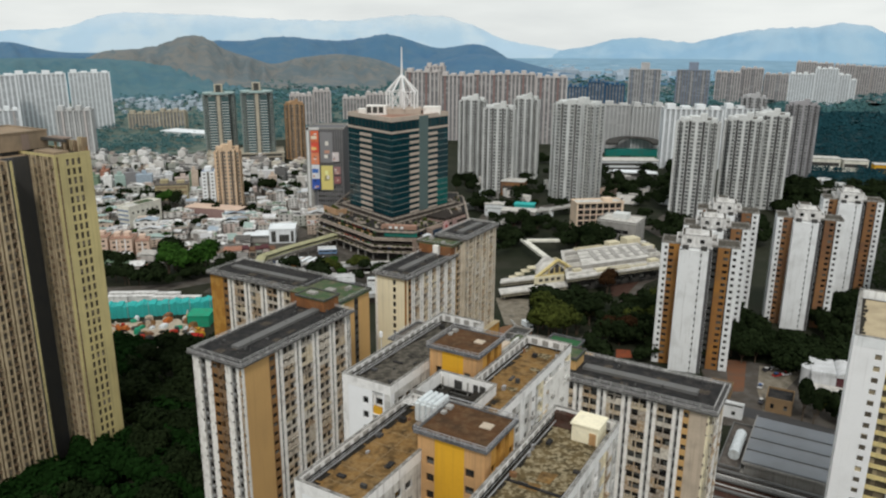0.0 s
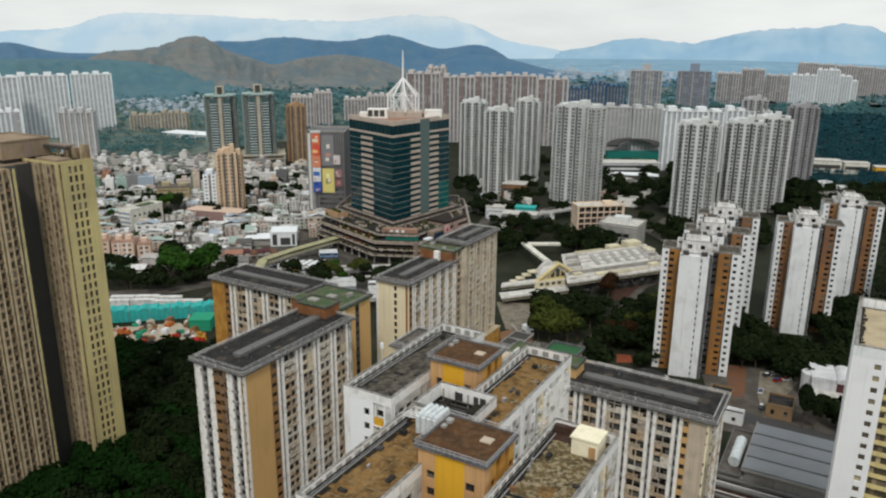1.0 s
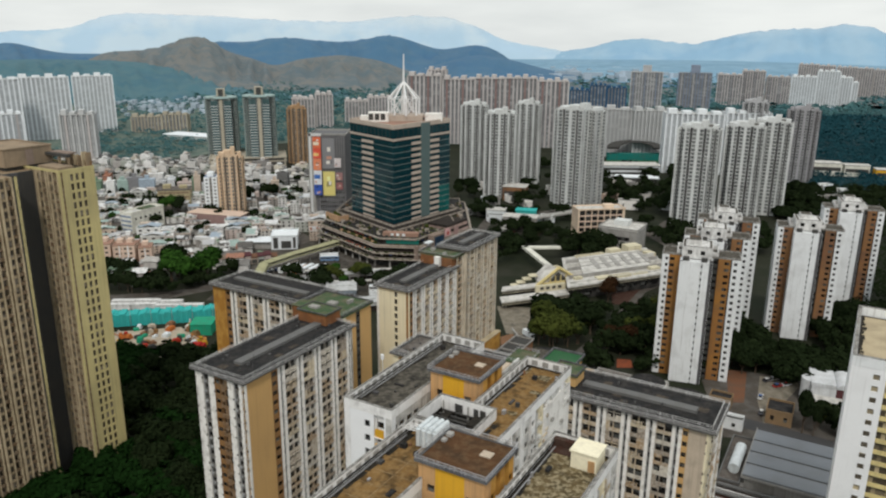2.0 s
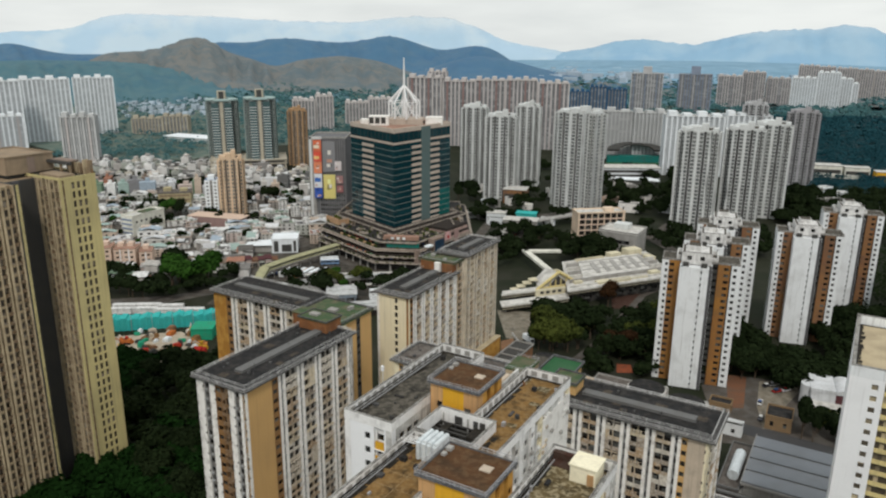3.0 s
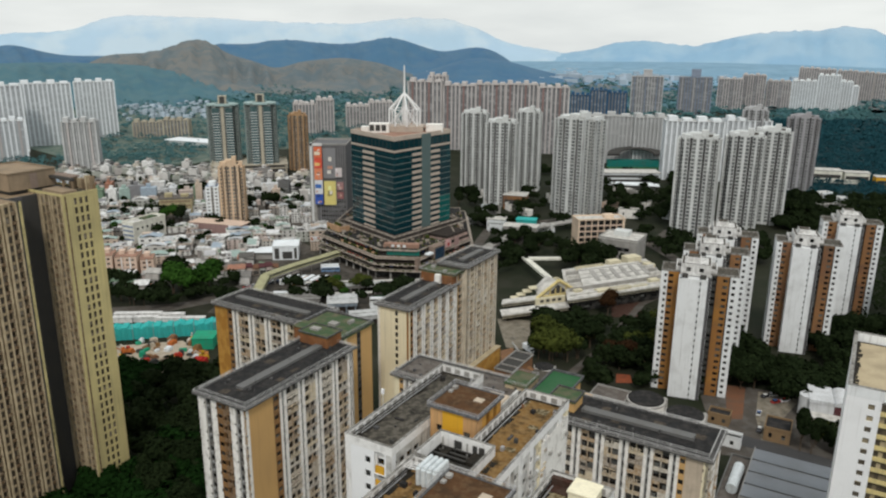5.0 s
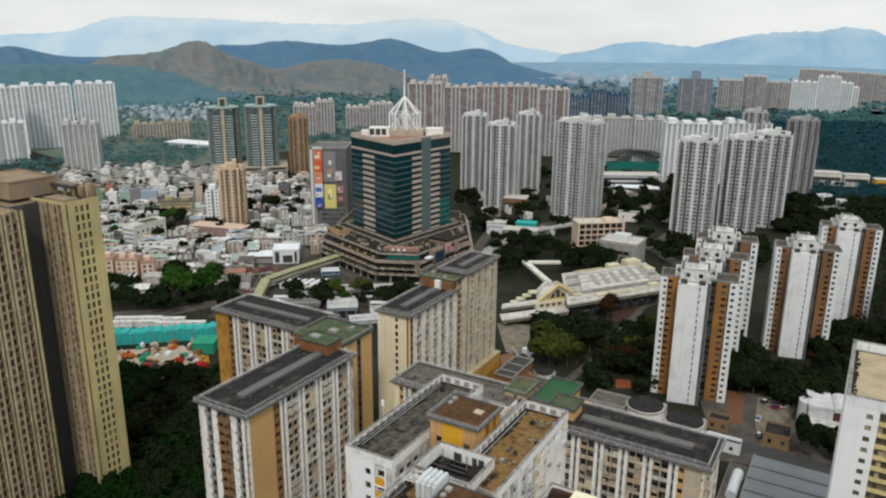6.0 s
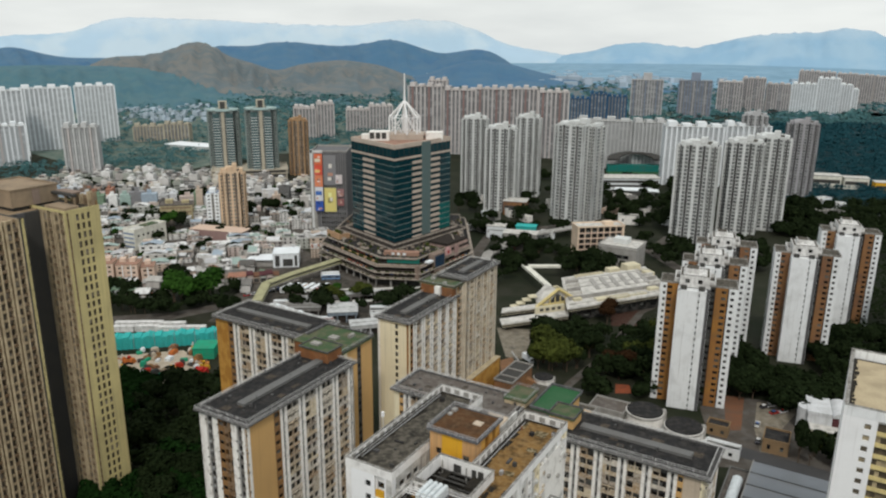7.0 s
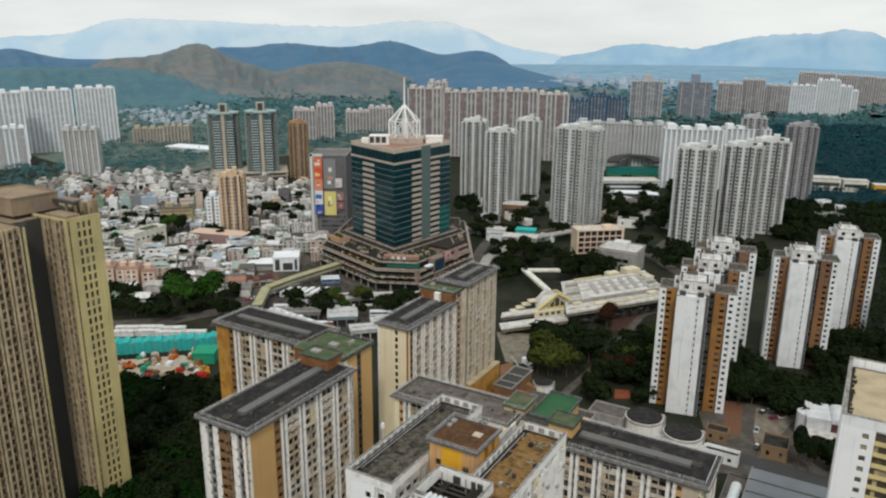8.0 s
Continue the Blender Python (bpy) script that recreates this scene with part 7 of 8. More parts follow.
for i in range(22):
    x, y = vr.uniform(-100, 10), vr.uniform(382, 452)
    if math.hypot(x + 70, y - 430) > 14:
        single("traffic_island", Shape().prism([(-4, -1.2), (4, -1.2), (5, 0), (4, 1.2), (-4, 1.2), (-5, 0)], 0, 0.25), M["courtgreen" if i % 3 else "paving"], "low planted traffic island with a kerb", "traffic island", pose(x, y, 0.05, 0, 0, vr.uniform(0, 180)), "traffic islands")
for i in range(14):
    e = thing("bus_shelter", "long bus shelter with a pale flat roof", "bus shelter", pose(-84 + (i % 5) * 19 + 4 * (i // 5), 396 + (i // 5) * 11 + (i % 5) * 2, 0.05, 0, 0, 8), "bus shelters")
    part("roof", Shape().box(-7, 7, -1.4, 1.4, 2.8, 3.0), M["stationroof"], e)
    for x in (-6, -2, 2, 6):
        part("post", Shape().tube((x, 0, 0), (x, 0, 2.8), 0.1, 6), M["rail"], e)

# ---- building site with netting ----
patch("ground_site", "bare pale earth of a building site", [(-162, 326), (-128, 334), (-112, 318), (-104, 300), (-118, 292), (-146, 296)], "sand", 0.06, "ground")
e = thing("site_hoarding", "long shed wrapped in turquoise netting", "hoarding", pose(-139, 341, 0, 0, 0, 12))
for i in range(36):
    x, h = -25 + i * 1.38, 6.0 + 0.45 * math.sin(i * 1.7) + 0.25 * math.sin(i * 0.6)
    s = Shape().prism([(x, -3 - 0.5 * (i % 2)), (x + 1.36, -3 - 0.5 * ((i + 1) % 2)), (x + 1.36, 4), (x, 4)], 0, h)
    part("netting_panel", s, M["netting"], e)
for i in range(6):
    part("scaffold_pole", Shape().tube((-24 + i * 9.6, -3.5, 0), (-24 + i * 9.6, -3.5, 8.0), 0.12, 6), M["rail"], e)
for i in range(7):
    single("site_cabin", Shape().box(-6, 6, -1.5, 1.5, 0, 2.8).box(-6.1, 6.1, -1.6, 1.6, 2.8, 2.95), M["grimywhite"], "white site cabin with a flat roof", "cabin", pose(-168 + (i % 4) * 12.4, 358 + (i // 4) * 6 + (i % 2), 0, 0, 0, 3), "site cabins")
e = thing("site_shed", "green sheeted site shed", "shed", pose(-115, 328, 0, 0, 0, 2))
part("wall", Shape().box(-5.0, 5.0, -4, 6, 0, 5.2), M["greensheet"], e)
part("roof", Shape().box(-5.3, 5.3, -4.3, 6.3, 5.2, 5.6), M["greensheet"], e)
for i in range(9):
    x, y = vr.uniform(-150, -110), vr.uniform(296, 332)
    e = thing("excavator", "orange-painted tracked excavator on bare earth", "excavator", pose(x, y, 0.06, 0, 0, vr.uniform(0, 360)), "site machines")
    part("body", Shape().box(-1.6, 1.6, -1.2, 1.2, 1.0, 2.4), M["machine"], e)
    part("cab", Shape().box(0.2, 1.5, -1.1, 0.0, 2.4, 3.3), M["machine"], e)
    part("track", Shape().box(-1.8, 1.8, -1.4, -0.8, 0, 0.9), M["rubber"], e)
    part("track", Shape().box(-1.8, 1.8, 0.8, 1.4, 0, 0.9), M["rubber"], e)
    part("arm", Shape().tube((1.4, 0.3, 2.0), (4.0, 0.3, 4.2), 0.25, 5).tube((4.0, 0.3, 4.2), (5.2, 0.3, 1.2), 0.2, 5), M["machine"], e)
for i in range(60):
    w, d, h = vr.uniform(0.6, 2.2), vr.uniform(0.6, 1.8), vr.uniform(0.8, 2.2)
    single("site_crate", Shape().box(-w, w, -d, d, 0, h).box(-w * 0.7, w * 0.6, -d * 0.8, d * 0.5, h, h * 1.3), M[("machine", "paler", "rust", "dark", "sand", "greensheet", "brown")[i % 7]], "crate of building material on bare earth", "crate", pose(vr.uniform(-152, -108), vr.uniform(298, 336), 0.06, 0, 0, vr.uniform(0, 90)), "site crates")
single("tarpaulin", Shape().prism([(-3, -3), (3, -3.4), (3.4, 3), (-2.6, 3.2)], 0, 3).prism([(-2, -2), (2, -2), (2, 2), (-2, 2)], 3, 3.8), M["redsheet"], "red tarpaulin over stored material", "tarpaulin", pose(-111, 306, 0))

# ---- low buildings among the blocks ----
def bowed_roof(x0, x1, y0, y1, z, rise, n=6):
    """One shallow curved bay of a steel roof, a closed shell."""
    s = Shape()
    for x in (x0, x1):
        for k in range(n + 1):
            t = k / n
            s.v.append((x, y0 + (y1 - y0) * t, z + rise * (1 - (1.6 * t - 0.6) ** 2 if t > 0.375 else 1 - (1 - t / 0.375) ** 2 * 0.35)))
    m = n + 1
    s.f = [(k, m + k, m + k + 1, k + 1) for k in range(n)] + [tuple(range(n, -1, -1)), tuple(range(m, 2 * m)), (0, n, m + n, m)]
    return s


e = thing("sports_hall", "low hall with a blue-grey bowed steel roof", "hall", grid_pose(231, -8))
part("wall", Shape().box(-10.6, 11.6, -17.4, 12.6, 0, 11.6), M["concrete"], e)
for i in range(4):
    part("roof", bowed_roof(-11.3, 12.2, -18.2 + i * 7.85, -18.2 + (i + 1) * 7.85, 11.5, 0.7), M["steelroof"], e)
    part("roof_seam", Shape().box(-11.35, 12.25, -18.32 + i * 7.85, -18.08 + i * 7.85, 11.4, 11.8), M["steelseam"], e)
part("gutter", Shape().box(-11.6, -11.3, -18.4, 13.4, 11.0, 12.0).box(-11.6, 12.4, -18.7, -18.4, 10.9, 11.6), M["concrete"], e)
part("side_roof", Shape().box(-18.0, -11.7, -19, 10, 8.0, 8.6), M["roofdust"], e)
part("side_wall", Shape().box(-17.6, -10.7, -18.5, 9.5, 0, 8.0), M["concrete"], e)
part("side_kerb", Shape().rim(-18.2, -11.6, -19.2, 10.2, 8.6, 9.3, 0.4), M["roofstrip"], e)
part("air_tank", Shape().tube((-14.4, -13.5, 10.2), (-14.4, 1.0, 10.2), 1.7, 16), M["tankwhite"], e, "long white cylindrical tank lying on the roof")
part("tank_cradle", Shape().box(-15.6, -13.2, -11.5, -10.9, 8.6, 9.6).box(-15.6, -13.2, -2.5, -1.9, 8.6, 9.6), M["concrete"], e)
part("lower_roof", Shape().box(-18, 16, -34, -19.4, 6.0, 6.5), M["maroon"], e, "dark maroon lower roof")
part("lower_wall", Shape().box(-17.5, 15.5, -33.5, -18.6, 0, 6.0), M["concrete"], e)
for i, (y, z) in enumerate(((-20.4, 8.4), (-24.0, 7.6), (-29.0, 7.2), (-33.9, 7.2))):
    part("roof_walkway", Shape().box(-18.4, 16.4, y - 0.55, y + 0.55, z - 0.5, z).box(-18.2, -17.6, y - 0.3, y + 0.3, 6.4, z).box(15.6, 16.2, y - 0.3, y + 0.3, 6.4, z), M["roofstrip"], e)
part("roof_pipe", Shape().tube((-18, -21.8, 7.2), (16, -21.8, 7.2), 0.3, 8).tube((-18, -26.5, 6.9), (16, -26.5, 6.9), 0.22, 8).tube((-18, -22.6, 7.0), (16, -22.6, 7.0), 0.16, 6), M["railpale"], e)
for x, y, k in ((79, 261, 1.0), (90.5, 249, 1.0), (44, 297, 0.62)):
    e = thing("water_tank", "round white tank with a dark flat top", "tank", pose(x, y, 0) @ Matrix.Scale(k, 4), "round tanks")
    part("drum", Shape().tube((0, 0, 0), (0, 0, 9), 7.2, 28), M["offwhite"], e)
    part("top", Shape().tube((0, 0, 9), (0, 0, 9.25), 6.95, 28), M["roofdark"], e)
    part("rim_wall", Shape().tube((0, 0, 8.2), (0, 0, 8.8), 7.4, 28), M["concrete"], e)
    part("stair_box", Shape().box(6.6, 8.2, -1, 1, 0, 9.2), M["concrete"], e)


M["brownhouse"] = surface("brown_house_wall", (0.25, 0.165, 0.09), stain=0.4, size=4, streak=0.3)


def low_block(label, x, y, rot, w, d, h, wall, roof="roofdark"):
    e = thing("low_building", label, "building", pose(x, y, 0, 0, 0, rot))
    part("wall", Shape().box(-w / 2, w / 2, -d / 2, d / 2, 0, h), M[wall], e)
    part("roof", Shape().box(-w / 2 + 0.3, w / 2 - 0.3, -d / 2 + 0.3, d / 2 - 0.3, h, h + 0.12), M[roof], e)
    part("parapet", Shape().rim(-w / 2 - 0.1, w / 2 + 0.1, -d / 2 - 0.1, d / 2 + 0.1, h, h + 0.8, 0.3), M[wall], e)
    n = max(2, int(w / 6))
    for i in range(n):
        c = -w / 2 + w * (i + 0.5) / n
        part("window", Shape().box(c - 0.6, c + 0.6, -d / 2 - 0.06, -d / 2 + 0.05, h * 0.35, h * 0.7), M["window"], e)
    return e


low_block("small orange-brown house with a dark flat roof", 126.0, 249, -28, 9, 10, 5, "brownhouse")
low_block("small tan pump house with a dark roof", 108, 260, -30, 8, 5.5, 4, "brownhouse")
low_block("white kiosk with a flat roof", 104, 244, -30, 12, 4, 4, "white", "line")
low_block("long white covered walk by the hall", 96, 248, -30, 30, 3, 4, "white", "line")
low_block("pale low annex behind the slab block", 66.5, 266.7, -30, 14, 10, 8, "concrete", "roofdust")
low_block("grey low annex behind the slab block", 50, 262, -30, 18, 10, 9, "concrete", "roofgrey")
def vault(x0, r, rise, ya, yb, z):
    """A barrel vault, one connected skin with closed ends."""
    s, n = Shape(), 10
    for y in (ya, yb):
        for k in range(n + 1):
            t = math.pi * k / n
            s.v.append((x0 - r * math.cos(t), y, z + rise * math.sin(t)))
    s.f = [(k, k + 1, n + 2 + k, n + 1 + k) for k in range(n)] + [tuple(range(n, -1, -1)), tuple(range(n + 1, 2 * n + 2))]
    return s


e = thing("church_hall", "white hall with curved roofs and a dark window", "hall", pose(151.5, 263, 0, 0, 0, -22) @ Matrix.Scale(0.82, 4))
part("wall", Shape().box(-9, 9, -8, 9, 0, 11), M["churchwhite"], e)
part("barrel_roof", vault(5.2, 3.9, 2.4, -8.6, 9, 11), M["churchwhite"], e)
part("roof_slab", Shape().box(-9.3, 1.2, -8.3, 9.3, 11, 12.6), M["churchwhite"], e)
part("apse", Shape().tube((-9, -2, 0), (-9, -2, 12.2), 4.2, 18), M["churchwhite"], e)
part("window", Shape().box(1.5, 8, -8.1, -7.9, 6, 11), M["winered"], e, "dark red window panel")
part("porch", Shape().box(-8, 7, -14, -8, 0, 6), M["cream"], e)
part("porch_roof", Shape().box(-8.5, 7.5, -14.5, -8, 6, 6.5), M["stationroof"], e)
e = thing("ramp_building", "low car park with dark openings and a curved orange ramp", "car park", grid_pose(270.5, -118.6))
part("wall", Shape().box(-5.8, 2.4, -12, 9, 0, 9.0), M["rust"], e)
part("deck", Shape().box(-5.9, 2.6, -12.2, 9.2, 9.0, 9.4), M["dark"], e)
part("parapet", Shape().rim(-6.0, 2.8, -12.4, 9.4, 9.4, 10.1, 0.3), M["concrete"], e)
for y in (-6.5, 1.0):
    part("divider", Shape().box(-5.6, 2.4, y - 0.2, y + 0.2, 9.4, 9.9), M["concrete"], e)
s = Shape()
for k in range(9):
    t, z = 0.2 * k, 5.8 - 0.6 * k
    for r, zz in ((5, z), (8, z), (8, 0), (5, 0)):
        s.v.append((2.3 + r * math.sin(t), 11 - r * math.cos(t), zz))
for k in range(8):
    a = 4 * k
    s.f += [(a, a + 1, a + 5, a + 4), (a + 1, a + 2, a + 6, a + 5), (a + 3, a, a + 4, a + 7)]
part("ramp", s, M["rust"], e)
e = thing("lorry", "white box lorry parked on the plaza", "lorry", pose(40.2, 325.6, 0.12, 0, 0, -62))
part("box_body", Shape().box(-3.4, 1.6, -1.15, 1.15, 0.8, 3.3), M["paler"], e)
cab = part("cab", Shape().box(1.75, 3.4, -1.05, 1.05, 0.5, 2.5), M["paler"], e)
part("windscreen", Shape().box(3.38, 3.44, -0.9, 0.9, 1.4, 2.3), M["window"], cab)
part("chassis", Shape().box(-3.4, 3.2, -0.8, 0.8, 0.5, 0.8), M["rubber"], e)
for x in (-2.3, 2.5):
    for y in (-1.0, 1.0):
        part("wheel", Shape().tube((x, y - 0.15, 0.45), (x, y + 0.15, 0.45), 0.45, 10), M["rubber"], e)
e = thing("fence", "pale railing along the plaza edge", "fence", None)
part("rail", Shape().tube((33.3, 334.5, 1.1), (39.0, 309.7, 1.1), 0.16, 6).tube((33.3, 334.5, 0.5), (39.0, 309.7, 0.5), 0.12, 6), M["railpale"], e)
for k in range(9):
    x, y = 33.3 + 5.7 * k / 8, 334.5 - 24.8 * k / 8
    part("post", Shape().tube((x, y, 0), (x, y, 1.2), 0.12, 6), M["railpale"], e)
for i in range(34):
    x, y = vr.uniform(22, 200), vr.uniform(548, 716)
    if min(math.hypot(x - a, y - b) for a, b in ((28, 728), (49, 656), (80, 722), (113, 628), (193, 552), (110, 530), (129, 500), (190, 728), (160, 552))) > 27:
        low_block(vr.choice(("pale low shed with a flat roof", "low white block with a dark roof", "grey low block with a flat roof")), x, y, vr.choice((-14, 20, -40)), vr.uniform(7, 18), vr.uniform(6, 10), vr.uniform(3.5, 8), vr.choice(("paler", "pale", "concrete", "offwhite", "school")), vr.choice(("roofdark", "stationroof", "roofstrip", "roofgreen")))
for i in range(14):
    x, y = vr.uniform(290, 480), vr.uniform(560, 700)
    low_block("low pale building among trees", x, y, vr.choice((-14, 20, -30)), vr.uniform(10, 24), vr.uniform(8, 12), vr.uniform(4, 9), vr.choice(("paler", "pale", "concrete")), vr.choice(("roofdark", "stationroof", "roofstrip")))
# crowded sheds between the old town and the road
for i in range(62):
    x, y = (vr.uniform(-190, -112), vr.uniform(424, 476)) if i < 46 else (vr.uniform(-208, -170), vr.uniform(394, 428))
    if i >= 46 or math.hypot(x + 108, y - 478) > 20 and not (x < -165 and y > 430):
        w, d, h = vr.uniform(5, 13), vr.uniform(4, 8), vr.uniform(3, 6.5)
        e = thing("market_stall", vr.choice(("low market shed with a sheet roof", "small street shed with a patched roof")), "shed", pose(x, y, 0, 0, 0, vr.choice((12, 20, 34, 100))), "market sheds")
        part("wall", Shape().box(-w / 2, w / 2, -d / 2, d / 2, 0, h), M["housewall"], e)
        s = Shape()
        s.v = [(-w / 2 - .4, -d / 2 - .6, h), (w / 2 + .4, -d / 2 - .6, h), (w / 2 + .4, d / 2 + .4, h + 1.1), (-w / 2 - .4, d / 2 + .4, h + 1.1)]
        s.v += [(a, b, c + 0.15) for a, b, c in s.v]
        s.f = [(3, 2, 1, 0), (4, 5, 6, 7), (0, 1, 5, 4), (1, 2, 6, 5), (2, 3, 7, 6), (3, 0, 4, 7)]
        part("roof", s, M["houseroof"], e)
for i in range(7):
    e = thing("shop_house", "low street shop with a dull red roof", "shop", pose(-131 + i * 3.9, 440.5 + 0.9 * i, 0, 0, 0, 14 + 3 * (i % 3)), "red-roofed shops")
    part("wall", Shape().box(-1.9, 1.9, -4, 4, 0, 4.0 + 0.6 * (i % 3)), M["housewall"], e)
    part("roof", Shape().box(-2.1, 2.1, -4.6, 4.2, 4.0 + 0.6 * (i % 3), 4.5 + 0.6 * (i % 3)), M["winered" if i % 3 else "courtdull"], e)
    part("shop_front", Shape().box(-1.6, 1.6, -4.1, -4.0, 0.3, 2.8), M["dark"], e)
# pink terrace at the town's edge
for i in range(4):
    e = thing("terrace_house", "pink four-storey terrace house with white trim", "house", pose(-211 + i * 8.0, 441 + (0, 3.0, -1.0, 2.0)[i], (0, -1.5, 0.0, -2.5)[i], 0, 0, (10, 14, 6, 16)[i]), "pink terrace")
    block(e, -3.9, 3.9, -6, 6, 12.5, {"-y": [("wall:school", 0.8), ("wcol:school", 2.2), ("pil:paler", 0.5), ("wcol:school", 2.2), ("wall:school", 0.8)], "+x": [("wall:school", 4), ("wcol:school", 2), ("wall:school", 4)]}, body="school", fl=3.0)
    part("roof", Shape().box(-4, 4, -6.2, 6.2, 12.5, 12.9), M["terracotta"], e)
    part("roof_hood", Shape().box(-2, 1.5, -1, 4, 12.9, 15.2), M["school"], e)
e = thing("market_block", "large white low block with blue striped panels", "building", pose(-221, 524, 0, 0, 0, -25))
part("wall", Shape().box(-5.5, 5.5, -15, 15, 0, 14.5), M["creamwhite"], e)
part("roof", Shape().box(-5.1, 5.1, -14.6, 14.6, 14.5, 14.7), M["stationroof"], e)
part("parapet", Shape().rim(-5.7, 5.7, -15.2, 15.2, 14.5, 15.6, 0.4), M["creamwhite"], e)
part("roof_garden", Shape().box(-3, 3, -2, 10, 14.7, 15.6), M["roofgreen"], e)
for i in range(4):
    part("panel", Shape().box(-5, 5, -15.3, -15, 1.8 + i * 3.2, 3.2 + i * 3.2), M["bluetower"], e)
for i in range(6):
    part("window", Shape().box(5.5, 5.6, -12 + i * 4.4, -10.4 + i * 4.4, 9.5, 11.0), M["window"], e)
M["oldbuff"] = surface("faded_yellow_buff_wall", (0.46, 0.40, 0.24), stain=0.4, size=4, streak=0.5)
e = thing("low_building", "faded yellow-buff block with stained bands behind a tree", "building", pose(-228, 610, 0, 0, 0, 14))
part("wall", Shape().box(-13, 13, -8, 8, 0, 12.5), M["oldbuff"], e)
part("roof", Shape().box(-13.3, 13.3, -8.3, 8.3, 12.5, 13.1), M["roofdust"], e)
part("roof_house", Shape().box(-9, -3, -2, 5, 13.1, 16.0).box(4, 10, -3, 3, 13.1, 15.2), M["oldbuff"], e)
for k in range(3):
    part("window_band", Shape().box(-12, 12, -8.1, -8, 2.4 + k * 3.6, 4.0 + k * 3.6).box(13, 13.1, -7, 7, 2.4 + k * 3.6, 4.0 + k * 3.6), M["recess"], e)
e = thing("low_building", "red-walled shop block with a pale roof", "building", pose(-172, 545, 0, 0, 0, -14))
part("wall", Shape().box(-22, 22, -7, 7, 0, 7.5), M["redtower"], e)
part("roof", Shape().box(-22.3, 22.3, -7.3, 7.3, 7.5, 8.0), M["school"], e)

# ---- trees ----
rng = random.Random(7)


def crown_shape(seed, r, n, lobes, size, flat=0.75):
    """A crown of many small leaf clumps on several uneven lobes."""
    rg = random.Random(seed)
    s = Shape()
    centres = [(rg.uniform(-0.5, 0.5) * r, rg.uniform(-0.5, 0.5) * r, rg.uniform(-0.25, 0.45) * r, rg.uniform(0.42, 0.72) * r) for _ in range(lobes)]
    for _ in range(n):
        cx, cy, cz, cr = rg.choice(centres)
        th, ph = rg.uniform(0, 2 * math.pi), math.acos(rg.uniform(-0.6, 1))
        k = cr * rg.uniform(0.72, 1.12)
        d = Vector((math.sin(ph) * math.cos(th), math.sin(ph) * math.sin(th), math.cos(ph)))
        p = Vector((cx, cy, cz * flat)) + Vector((d.x * k, d.y * k, d.z * k * flat))
        tilt = (d + Vector((rg.uniform(-.8, .8), rg.uniform(-.8, .8), rg.uniform(-.3, .9)))).normalized()
        u = tilt.orthogonal().normalized()
        w = tilt.cross(u)
        a = size * rg.uniform(0.6, 1.4)
        m = len(s.v)
        for q in range(5):
            t = 2 * math.pi * q / 5 + rg.uniform(-.3, .3)
            s.v.append(tuple(p + (u * math.cos(t) + w * math.sin(t)) * a * rg.uniform(0.7, 1.2)))
        s.v.append(tuple(p + tilt * a * 0.45))
        s.f += [(m + i, m + (i + 1) % 5, m + 5) for i in range(5)]
    return s


def trunk_shape(seed, r, h):
    rg = random.Random(seed)
    s = Shape().tube((0, 0, 0), (0.1, 0, h * 0.55), 0.32, 7, 0.22)
    for i in range(4):
        t = i * 1.6 + rg.uniform(-.4, .4)
        s.tube((0.1, 0, h * 0.5), (math.cos(t) * r * 0.55, math.sin(t) * r * 0.55, h * 0.95), 0.17, 5, 0.06)
    return s


KINDS = {}
for tone in ("leaf", "leaf_green", "leaf_olive", "leaf_russet"):
    for i in range(4):
        r = 4.2
        KINDS[tone, i] = (trunk_shape(i, r, 6.0).mesh("trunk"), crown_shape(40 + i, r, 460, 7, 0.62).mesh("crown"))


def tree(x, y, size=1.0, tone="leaf", z=0.0):
    i = rng.randrange(4)
    e = thing("tree", {"leaf": "dark broad-leaved tree with a dense crown", "leaf_green": "fresh green broad-leaved tree with a full crown", "leaf_olive": "olive-green tree with a loose crown", "leaf_russet": "dark russet-brown tree with a thin crown"}[tone], "tree", pose(x, y, z, 0, 0, rng.uniform(0, 360)) @ Matrix.Scale(size, 4), "trees of the town")
    tr, cr = KINDS[tone, i]
    part("trunk", tr, M["bark"], e)
    part("crown", cr, M[tone], e, m=Matrix.Translation((0, 0, 7.2)))
    return e


PATHWAY = [(36, 262), (56, 301), (73.5, 326), (88.4, 352), (112, 394), (150, 430)]


def on_path(x, y, d=4.2):
    """Whether a place lies on the walk across the park or on its ball court."""
    if math.hypot(x - 79, y - 297) < d + 5:
        return True
    for (ax, ay), (bx, by) in zip(PATHWAY, PATHWAY[1:]):
        t = max(0.0, min(1.0, ((x - ax) * (bx - ax) + (y - ay) * (by - ay)) / ((bx - ax) ** 2 + (by - ay) ** 2)))
        if math.hypot(x - ax - t * (bx - ax), y - ay - t * (by - ay)) < d:
            return True
    return False


def grove(poly, n, lo, hi, tones=("leaf",)):
    """Trees at random inside a four-cornered patch of ground."""
    n = round(n * 0.52)
    (ax, ay), (bx, by), (cx, cy), (dx, dy) = poly
    for _ in range(n):
        u, w = rng.random(), rng.random()
        x = (ax * (1 - u) + bx * u) * (1 - w) + (dx * (1 - u) + cx * u) * w
        y = (ay * (1 - u) + by * u) * (1 - w) + (dy * (1 - u) + cy * u) * w
        if not on_path(x, y):
            tree(x, y, rng.uniform(lo, hi), rng.choice(tones))


def gp(*ab):
    return [G(a, b)[:2] for a, b in ab]


